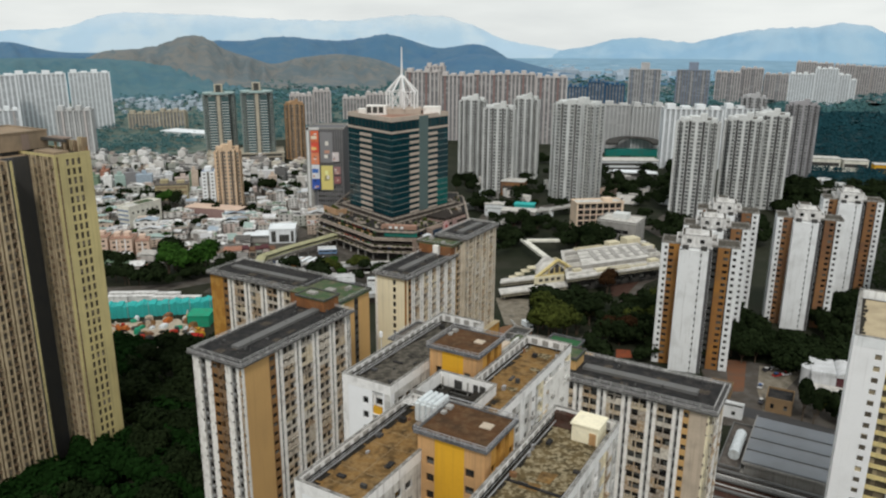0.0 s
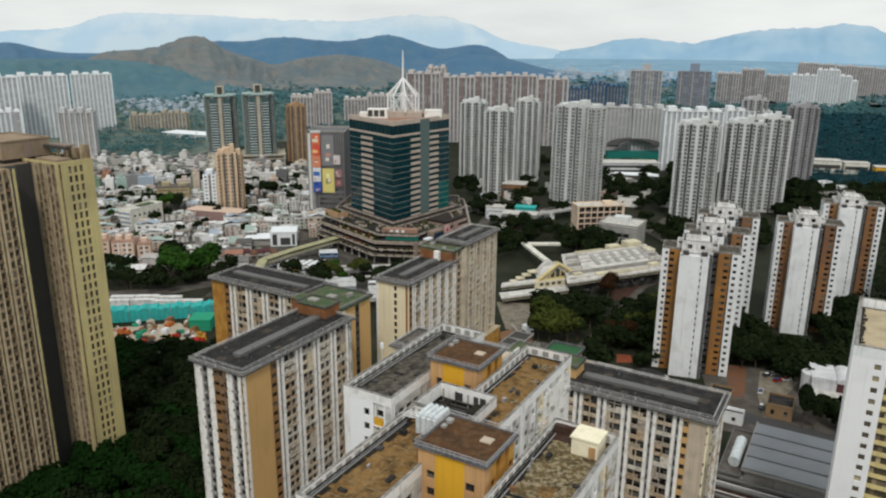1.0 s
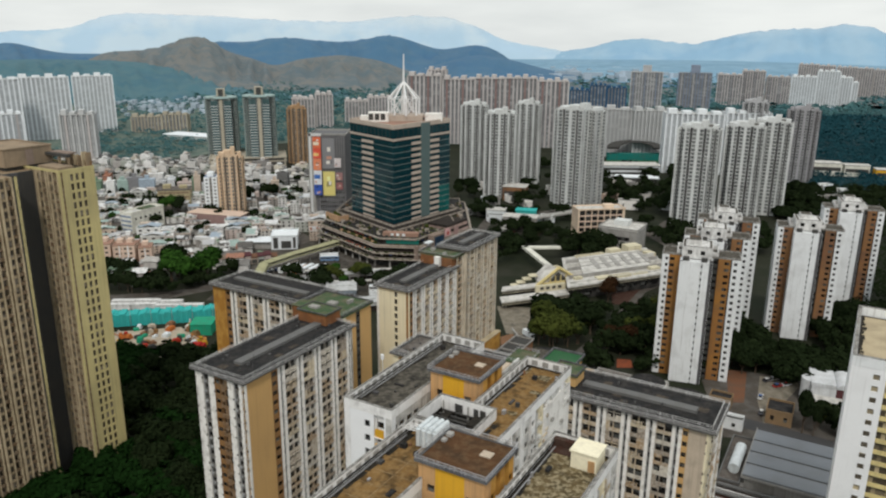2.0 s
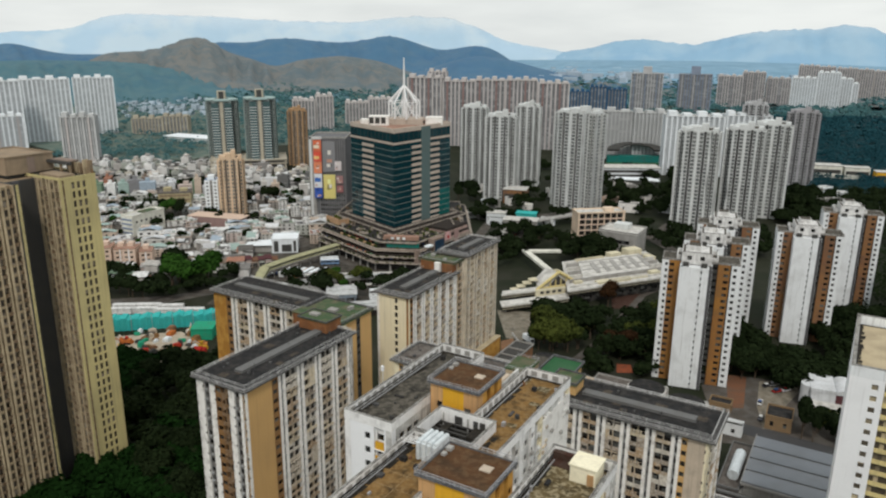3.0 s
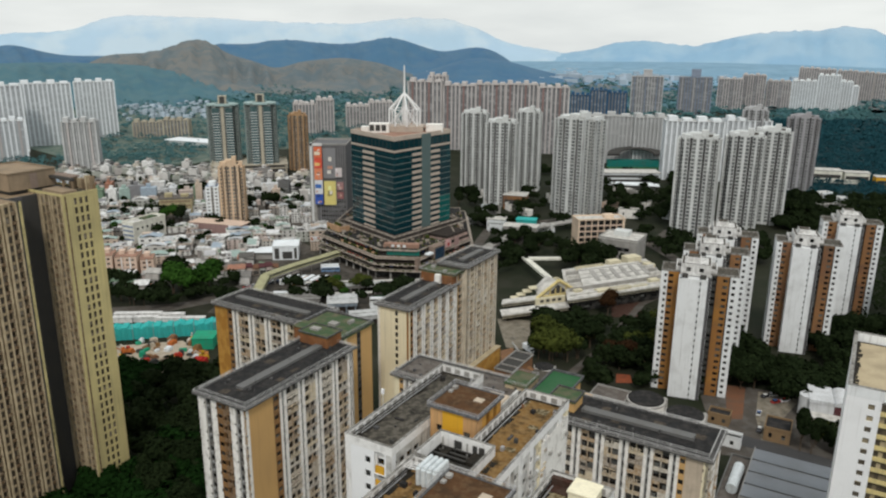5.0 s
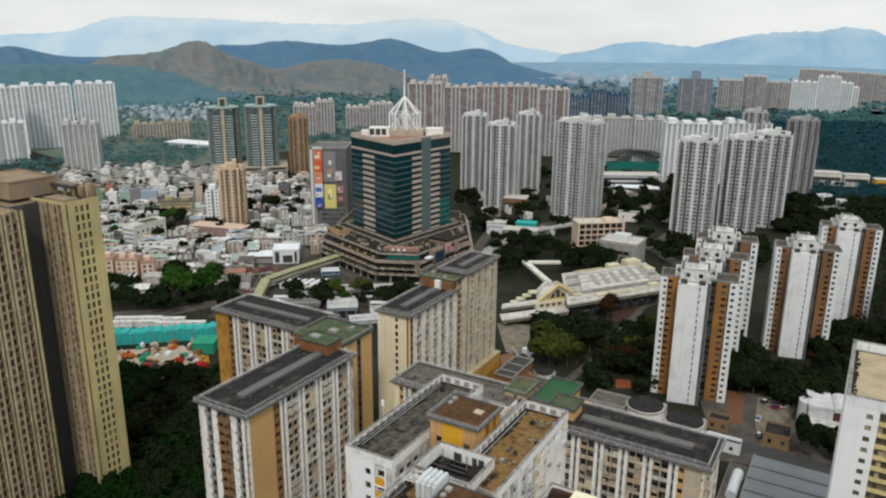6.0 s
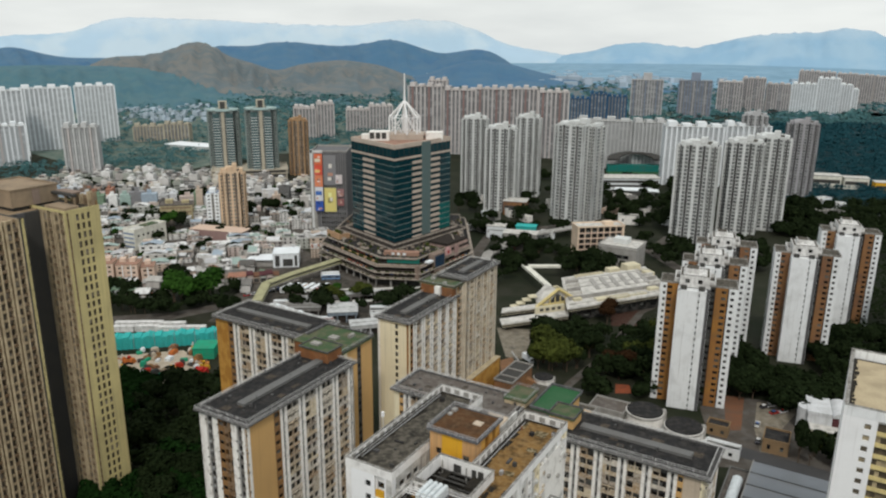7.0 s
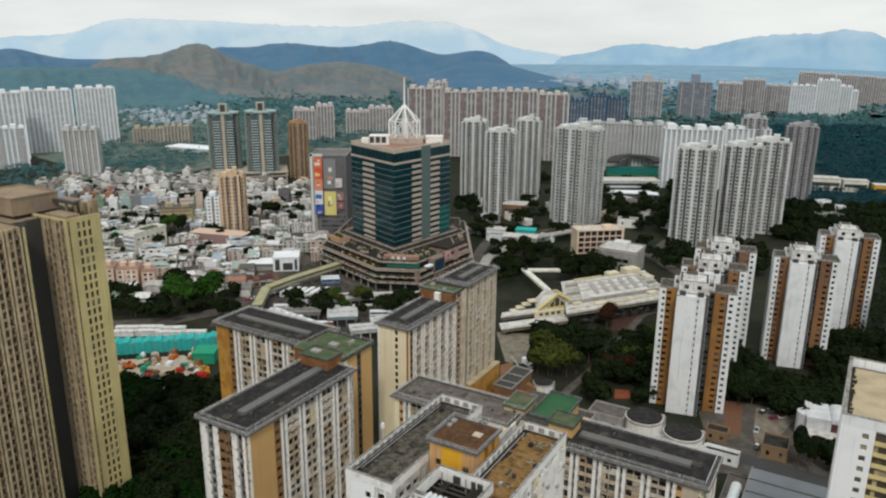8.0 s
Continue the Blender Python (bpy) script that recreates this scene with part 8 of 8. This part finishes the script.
grove(gp((125, -192), (125, -148), (166, -150), (166, -196)), 34, 0.9, 1.5)
grove(gp((66, -190), (66, -140), (122, -148), (122, -192)), 34, 0.9, 1.5)
grove([(-160, 400), (-137, 396), (-135, 418), (-158, 416)], 16, 1.3, 2.0, ("leaf_green", "leaf_green", "leaf_green", "leaf"))
grove([(-190, 375), (-160, 370), (-160, 392), (-190, 395)], 8, 0.8, 1.2, ("leaf",))
for x, y, k in ((47.5, 324, 1.8), (53.0, 320, 1.6), (49.0, 316, 1.5), (57, 314.5, 1.3), (44, 317, 1.2), (71, 333, 0.8)):
    tree(x, y, k, "leaf_olive")
grove([(42, 300), (62, 300), (64, 345), (46, 345)], 8, 0.9, 1.3, ("leaf_olive", "leaf"))
grove([(84, 356), (112, 360), (116, 384), (88, 380)], 12, 0.9, 1.3, ("leaf_russet", "leaf_russet", "leaf"))
grove([(70, 300), (110, 300), (118, 350), (74, 346)], 10, 0.9, 1.2, ("leaf_russet", "leaf_olive", "leaf"))
grove([(96, 284), (108, 280), (122, 300), (108, 304)], 6, 0.6, 0.9, ("leaf_russet", "leaf"))
grove([(66, 292), (104, 296), (120, 360), (70, 352)], 30, 1.0, 1.5, ("leaf", "leaf", "leaf_olive"))
for x, y, k in ((88, 470, 1.4), (94, 466, 1.9), (101, 469, 2.0), (108, 466, 1.8), (98, 474, 1.6), (106, 474, 1.4)):
    tree(x, y, k * 0.8, "leaf")
grove([(30, 470), (84, 480), (84, 530), (34, 530)], 14, 0.9, 1.4)
grove([(178, 292), (212, 285), (222, 340), (182, 345)], 32, 1.0, 1.6)
grove([(124, 300), (144, 296), (142, 330), (128, 330)], 12, 0.8, 1.2)
grove([(112, 288), (150, 288), (150, 304), (118, 304)], 16, 0.8, 1.2)
for x, y, k in ((130, 239, 1.5), (132, 243, 1.3), (134, 247, 1.2), (133, 237, 1.0), (136, 241, 0.9)):
    tree(x, y, k * 0.62, "leaf").matrix_basis @= Matrix.Diagonal((0.8, 0.8, 1.7, 1))
grove([(146, 268), (152, 268), (152, 280), (146, 280)], 4, 0.8, 1.2)
grove([(136, 238), (142, 238), (143, 248), (138, 250)], 5, 0.5, 0.8, ("leaf", "leaf_olive"))
grove([(10, 640), (30, 630), (34, 690), (8, 700)], 10, 1.0, 1.5)
grove([(140, 610), (190, 590), (250, 690), (160, 700)], 36, 1.0, 1.6)
grove([(280, 600), (330, 600), (340, 660), (290, 660)], 18, 1.2, 1.8)
grove([(-172, 600), (-146, 600), (-146, 625), (-172, 625)], 8, 1.2, 1.7)
grove([(-227, 566), (-208, 564), (-208, 576), (-227, 578)], 9, 1.1, 1.5, ("leaf", "leaf", "leaf_green"))
grove([(-80, 400), (-52, 396), (-40, 424), (-75, 430)], 14, 0.6, 1.0, ("leaf_olive", "leaf_olive", "leaf_green"))
grove([(-40, 372), (0, 376), (10, 410), (-36, 400)], 12, 0.6, 0.9, ("leaf_olive", "leaf"))
grove([(-130, 380), (-110, 376), (-104, 400), (-126, 410)], 8, 0.8, 1.2)

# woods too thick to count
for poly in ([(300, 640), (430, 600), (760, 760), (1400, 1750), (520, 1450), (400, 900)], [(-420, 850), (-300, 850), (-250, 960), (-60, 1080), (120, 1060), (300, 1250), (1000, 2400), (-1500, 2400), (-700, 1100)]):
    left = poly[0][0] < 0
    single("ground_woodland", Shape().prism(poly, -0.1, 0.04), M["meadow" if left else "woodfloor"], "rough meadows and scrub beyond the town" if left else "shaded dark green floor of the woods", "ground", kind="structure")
rows = []
rg = random.Random(11)


def wood(poly, n, size, zmax=9):
    (ax, ay), (bx, by), (cx, cy), (dx, dy) = poly
    for _ in range(n):
        u, w = rg.random(), rg.random()
        x = (ax * (1 - u) + bx * u) * (1 - w) + (dx * (1 - u) + cx * u) * w
        y = (ay * (1 - u) + by * u) * (1 - w) + (dy * (1 - u) + cy * u) * w
        rows.append((x, y, rg.uniform(0.5, 1.0) * zmax, size * rg.uniform(0.7, 1.3)))


wood([(-520, 740), (-410, 740), (-410, 880), (-580, 900)], 260, 5)
wood([(-420, 860), (-240, 900), (-500, 2300), (-1500, 2300)], 2100, 7)
wood([(-240, 960), (-60, 1100), (100, 2300), (-700, 2300)], 2200, 7)
wood([(420, 680), (700, 760), (1300, 1700), (520, 1400)], 4200, 7)
wood([(150, 1050), (500, 1000), (900, 1600), (250, 1600)], 1500, 7)
wood([(-360, 790), (-300, 800), (-300, 900), (-420, 880)], 90, 5)
wood([(-470, 880), (-360, 850), (-380, 960), (-480, 980)], 80, 5)
wood([(330, 650), (430, 610), (560, 760), (400, 820)], 600, 5)
wood([(210, 340), (420, 420), (520, 680), (300, 640)], 1300, 5, 10)
wood([(-200, 1300), (1500, 1700), (2300, 2900), (-1800, 2900)], 3200, 12, 12)
v, f, v2, f2, v3, f3 = [], [], [], [], [], []
for x, y, h, size in rows:
    vv, ff = (v3, f3) if 0 < x and y < 700 else (v2, f2) if x > 0.12 * y and y < 1400 else (v, f)
    dist = math.hypot(x, y)
    fine = dist < 1250
    for q in range(20 if fine else 7):
        th = rg.uniform(0, 2 * math.pi)
        rr = size * 0.7 * math.sqrt(rg.random())
        p = (x + rr * math.cos(th), y + rr * math.sin(th), h * (1.0 - 0.55 * (rr / size)) * rg.uniform(0.7, 1.1))
        k = size * (rg.uniform(0.11, 0.2) if fine else rg.uniform(0.2, 0.38))
        tx, ty = rg.uniform(-.5, .5), rg.uniform(-.5, .5)
        m = len(vv)
        for c in range(5):
            t = 2 * math.pi * c / 5 + th
            cx, cy = k * math.cos(t) * rg.uniform(.7, 1.2), k * math.sin(t) * rg.uniform(.7, 1.2)
            vv.append((p[0] + cx, p[1] + cy, p[2] - k * rg.uniform(0.1, 0.5) + cx * tx + cy * ty))
        vv.append((p[0], p[1], p[2] + 0.3 * k))
        ff += [(m + c, m + (c + 1) % 5, m + 5) for c in range(5)]
for vv, ff, tone, label in ((v, f, "leaf_far", "woods between the town and the hills, blue-green with haze"), (v2, f2, "leaf_teal", "thick dark woods beside the far towers, teal with haze"), (v3, f3, "leaf", "dark woods behind the brown towers")):
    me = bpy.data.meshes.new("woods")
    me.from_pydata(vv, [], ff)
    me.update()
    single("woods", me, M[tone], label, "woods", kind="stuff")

# thickets below the blocks, grown together
def thicket(label, patches, tone="leaf"):
    """Crowns merged into one mass of leaves."""
    allv, allf, off = [], [], 0
    parts = [(np.array(s.v), np.array(s.f)) for s in (crown_shape(70 + i, 4.4, 210, 7, 0.8) for i in range(4))]
    for poly, n in patches:
        (ax, ay), (bx, by), (cx, cy), (dx, dy) = poly
        for _ in range(n):
            u, w = rg.random(), rg.random()
            x = (ax * (1 - u) + bx * u) * (1 - w) + (dx * (1 - u) + cx * u) * w
            y = (ay * (1 - u) + by * u) * (1 - w) + (dy * (1 - u) + cy * u) * w
            if on_path(x, y, 5.5):
                continue
            pv, pf = parts[rg.randrange(4)]
            t, k = rg.uniform(0, 6.28), rg.uniform(0.8, 1.5)
            rot = np.array([[math.cos(t), -math.sin(t), 0], [math.sin(t), math.cos(t), 0], [0, 0, 1]])
            allv.append(pv @ rot.T * k + (x, y, rg.uniform(4, 7.5)))
            allf.append(pf + off)
            off += len(pv)
    me = bpy.data.meshes.new("thicket")
    me.from_pydata(np.concatenate(allv).tolist(), [], np.concatenate(allf).tolist())
    me.update()
    return single("thicket", me, M[tone], label, "thicket", kind="stuff")


thicket("dark thicket of trees between the slab blocks", [
    ([(-142, 222), (-84, 212), (-88, 290), (-116, 294)], 75), ([(-190, 300), (-160, 296), (-160, 330), (-190, 330)], 8),
    ([(62, 285), (108, 290), (124, 366), (66, 360)], 78), ([(46, 330), (66, 330), (80, 362), (50, 362)], 16), ([(122, 294), (146, 290), (144, 345), (130, 350)], 30), ([(176, 284), (215, 270), (240, 350), (178, 350)], 62),
    ([(28, 470), (86, 478), (86, 530), (30, 530)], 20), ([(136, 600), (200, 580), (262, 690), (150, 705)], 55), ([(-96, 392), (-30, 380), (0, 410), (-80, 430)], 16), ([(-178, 376), (-124, 384), (-124, 424), (-176, 418)], 14), ([(20, 560), (100, 560), (90, 690), (20, 700)], 36), ([(285, 540), (470, 560), (480, 690), (300, 660)], 130), ([(140, 450), (230, 470), (230, 540), (150, 540)], 44), ([(28, 440), (48, 440), (50, 480), (34, 480)], 8), ([(148, 284), (174, 280), (176, 300), (150, 304)], 20), ([(-212, 388), (-176, 384), (-172, 418), (-210, 424)], 14), ([(76, 446), (116, 448), (125, 487), (82, 486)], 26), ([(258, 556), (298, 556), (348, 665), (300, 662)], 60), ([(-330, 560), (-120, 480), (-130, 700), (-380, 780)], 60), ([(60, 700), (250, 690), (260, 800), (60, 840)], 50)])

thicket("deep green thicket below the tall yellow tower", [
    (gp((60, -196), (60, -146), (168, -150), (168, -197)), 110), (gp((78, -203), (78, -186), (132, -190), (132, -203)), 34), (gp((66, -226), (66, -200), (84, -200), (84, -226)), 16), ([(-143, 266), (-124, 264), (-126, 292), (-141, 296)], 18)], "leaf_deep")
thicket("dark hedges and shrubs round the small parking lot", [
    ([(133, 262), (146, 262), (150, 284), (140, 286)], 5), ([(150, 286), (178, 282), (178, 300), (150, 302)], 10), ([(138, 232), (150, 230), (152, 248), (142, 250)], 8)])

# ---- the old town of low houses ----
hr = random.Random(23)


def house_kind(i):
    """One village house: walls with storey bands, windows, a flat roof with a stair hood and sheet covers."""
    r = random.Random(100 + i)
    w, d, n = r.uniform(7, 13), r.uniform(7, 12), r.choice((2, 3, 3, 3, 4))
    h = n * 3.0
    e = thing("village_house", "low flat-roofed town house with a cluttered roof", "house", None, "houses of the old town")
    part("wall", Shape().box(-w / 2, w / 2, -d / 2, d / 2, 0, h), M["housewall"], e)
    part("parapet", Shape().rim(-w / 2 - .15, w / 2 + .15, -d / 2 - .15, d / 2 + .15, h, h + 0.9, 0.25), M["housewall"], e)
    part("roof_deck", Shape().box(-w / 2 + .1, w / 2 - .1, -d / 2 + .1, d / 2 - .1, h, h + 0.15), M["houseroof"], e)
    hx = r.choice((-1, 1)) * w * 0.22
    if i % 2 == 0:
        part("stair_hood", Shape().box(hx - 1.5, hx + 1.5, 0, d * 0.4, h, h + 2.5).box(hx - 1.7, hx + 1.7, -0.2, d * 0.42, h + 2.5, h + 2.7), M["housewall"], e)
    s = Shape()
    x0, y0 = r.uniform(-w / 2, 0), r.uniform(-d / 2, 0)
    s.box(x0, x0 + w * 0.45, y0, y0 + d * 0.42, h + 2.1, h + 2.25)
    for x in (x0 + .1, x0 + w * 0.45 - .2):
        for y in (y0 + .1, y0 + d * 0.42 - .2):
            s.box(x, x + .1, y, y + .1, h, h + 2.1)
    if i % 3:
        part("roof_cover", s, M["sheet"], e)
    else:
        q = Shape()
        q.v = [(-w * 0.5, -d * 0.45, h + 1.2), (w * 0.3, -d * 0.5, h + 1.0), (w * 0.35, 0, h + 2.7), (-w * 0.45, 0.2, h + 2.9), (w * 0.3, d * 0.45, h + 1.1), (-w * 0.5, d * 0.4, h + 1.3)]
        q.v += [(a, b, c - 0.2) for a, b, c in q.v]
        q.f = [(0, 1, 2, 3), (3, 2, 4, 5), (9, 8, 7, 6), (11, 10, 8, 9), (0, 6, 7, 1), (1, 7, 8, 2), (2, 8, 10, 4), (4, 10, 11, 5), (5, 11, 9, 3), (3, 9, 6, 0)]
        part("roof_cover", q, M["sheet"], e, "pitched sheet roof over the terrace")
    q = Shape()
    for k in range(11):
        a, b, l1, l2, up = r.uniform(-w / 2, w / 2 - 1.6), r.uniform(-d / 2, d / 2 - 1.6), r.uniform(0.4, 2.2), r.uniform(0.4, 2.2), r.uniform(0.4, 1.8)
        q.box(a, a + l1, b, b + l2, h + 0.1, h + 0.2 + up)
    for k in range(5):
        a = r.uniform(-w / 2, w / 2 - 2)
        q.box(a, a + r.uniform(0.8, 2.4), -d / 2 - r.uniform(0.4, 1.1), -d / 2, h * 0.18 * (k + 1) - 0.25, h * 0.18 * (k + 1))
    part("roof_clutter", q, M["clutter"], e, kind="stuff")
    s = Shape()
    for k in range(n):
        z = k * 3.0
        for j in range(3):
            x = -w / 2 + w * (j + 0.5) / 3
            s.box(x - 0.75, x + 0.75, -d / 2 - 0.05, -d / 2 + 0.1, z + 0.9, z + 2.3)
            y = -d / 2 + d * (j + 0.5) / 3
            s.box(w / 2 - 0.1, w / 2 + 0.05, y - 0.6, y + 0.6, z + 0.9, z + 2.3).box(-w / 2 - 0.05, -w / 2 + 0.1, y - 0.6, y + 0.6, z + 0.9, z + 2.3)
    part("glazing", s, M["window"], e, kind="stuff")
    return e


def inside(x, y, poly):
    c = False
    for (ax, ay), (bx, by) in zip(poly, poly[1:] + poly[:1]):
        if (ay > y) != (by > y) and x < (bx - ax) * (y - ay) / (by - ay) + ax:
            c = not c
    return c


TOWN = [(-222, 440), (-178, 432), (-176, 470), (-150, 462), (-118, 470), (-84, 478), (-84, 545), (-112, 600), (-128, 740), (-250, 800), (-380, 810), (-430, 760), (-330, 560)]
KEEP = [(-200, 442, 24), (-222, 526, 26), (-172, 545, 20), (-108, 478, 24), (-167, 568, 20), (-189, 570, 14), (-159, 612, 16), (-217, 560, 17), (-220, 524, 26), (-150, 690, 5), (-120, 556, 18), (-228, 610, 19), (-217, 570, 13), (-190, 548, 10)]
spots = []
for iy in range(36):
    for ix in range(34):
        x, y = -440 + ix * 11.2 + hr.uniform(-1.8, 1.8) + (iy % 2) * 4, 430 + iy * 11.6 + hr.uniform(-2, 2)
        c, s_ = math.cos(radians(14)), math.sin(radians(14))
        if inside(x, y, TOWN) and all(math.hypot(x - kx, y - ky) > kr for kx, ky, kr in KEEP) and hr.random() > 0.06:
            spots.append((x, y))
spots.sort(key=lambda p: p[1])
kinds = [house_kind(i) for i in range(10)]
for n, (x, y) in enumerate(spots[:190]):
    turn = hr.choice((12, 14, 104, 102, 20, -75))
    m = pose(x, y, 0, 0, 0, turn) @ Matrix.Diagonal((hr.uniform(0.75, 1.45), hr.uniform(0.75, 1.45), hr.uniform(0.45, 1.1), 1))
    if n < 10:
        kinds[n].matrix_basis = m
    else:
        copy_thing(kinds[hr.randrange(10)], m)
# the far side of the old town
def far_house(i):
    r = random.Random(300 + i)
    w, d, h = r.uniform(8, 13), r.uniform(8, 12), r.choice((6, 9, 9, 12))
    s = Shape().box(-w / 2, w / 2, -d / 2, d / 2, 0, h).box(-w / 2 - .2, w / 2 + .2, -d / 2 - .2, d / 2 + .2, h, h + 0.4).box(-2, 1.5, -1, 3, h + 0.4, h + 2.9)
    return single("village_house", s, M[("housewall", "houseroof", "sheet", "houseroof", "housewall")[i]], "pale low house in the crowded far side of town", "house", group="houses of the old town")


far_kinds = [far_house(i) for i in range(5)]
for n, (x, y) in enumerate(spots[190:]):
    m = pose(x, y, 0, 0, 0, hr.choice((12, 14, 104, 20, -75))) @ Matrix.Diagonal((hr.uniform(0.6, 1.2), hr.uniform(0.6, 1.2), hr.uniform(0.5, 1.3), 1))
    if n < 5:
        far_kinds[n].matrix_basis = m
    elif n < 70:
        copy_thing(far_kinds[hr.randrange(5)], m)
# the last roofs, too far off to tell apart
s, t = Shape(), Shape()
for n, (x, y) in enumerate(spots[300:]):
    if n % 5 == 0:
        continue
    w, d, h = hr.uniform(6, 12), hr.uniform(6, 11), hr.choice((5, 7, 9, 12))
    s.box(x - w / 2, x + w / 2, y - d / 2, y + d / 2, 0, h).box(x - 2, x + 1.5, y - 1, y + 3, h, h + 2.5).box(x - w * 0.1, x + w * 0.45, y - d * 0.4, y + d * 0.1, h + 2, h + 2.2)
    t.box(x - w / 2 - .1, x + w / 2 + .1, y - d / 2 - .1, y - d / 2, 1, 2.4).box(x - w / 2 - .1, x + w / 2 + .1, y - d / 2 - .1, y - d / 2, 4, 5.2)
M["housefar"] = surface("far_house_wall", (0.62, 0.61, 0.59), stain=0.3, size=4, grain=0.2, islands=True, tints=((0.76, 0.76, 0.75), (0.42, 0.40, 0.38), (0.24, 0.23, 0.22), (0.58, 0.54, 0.46), (0.52, 0.42, 0.36), (0.74, 0.74, 0.73), (0.34, 0.36, 0.32), (0.13, 0.13, 0.13)))
single("far_houses", s, M["housefar"], "crowded low houses at the far side of the old town", "houses", kind="stuff")
single("far_windows", t, M["window_far"], "dark window bands of the far houses", "windows", kind="stuff")

# garden trees between the houses
for n, (x, y) in enumerate(spots[3:400:8]):
    tree(x + 6.2, y + 6.4, hr.uniform(0.55, 0.95), hr.choice(("leaf", "leaf_green")))
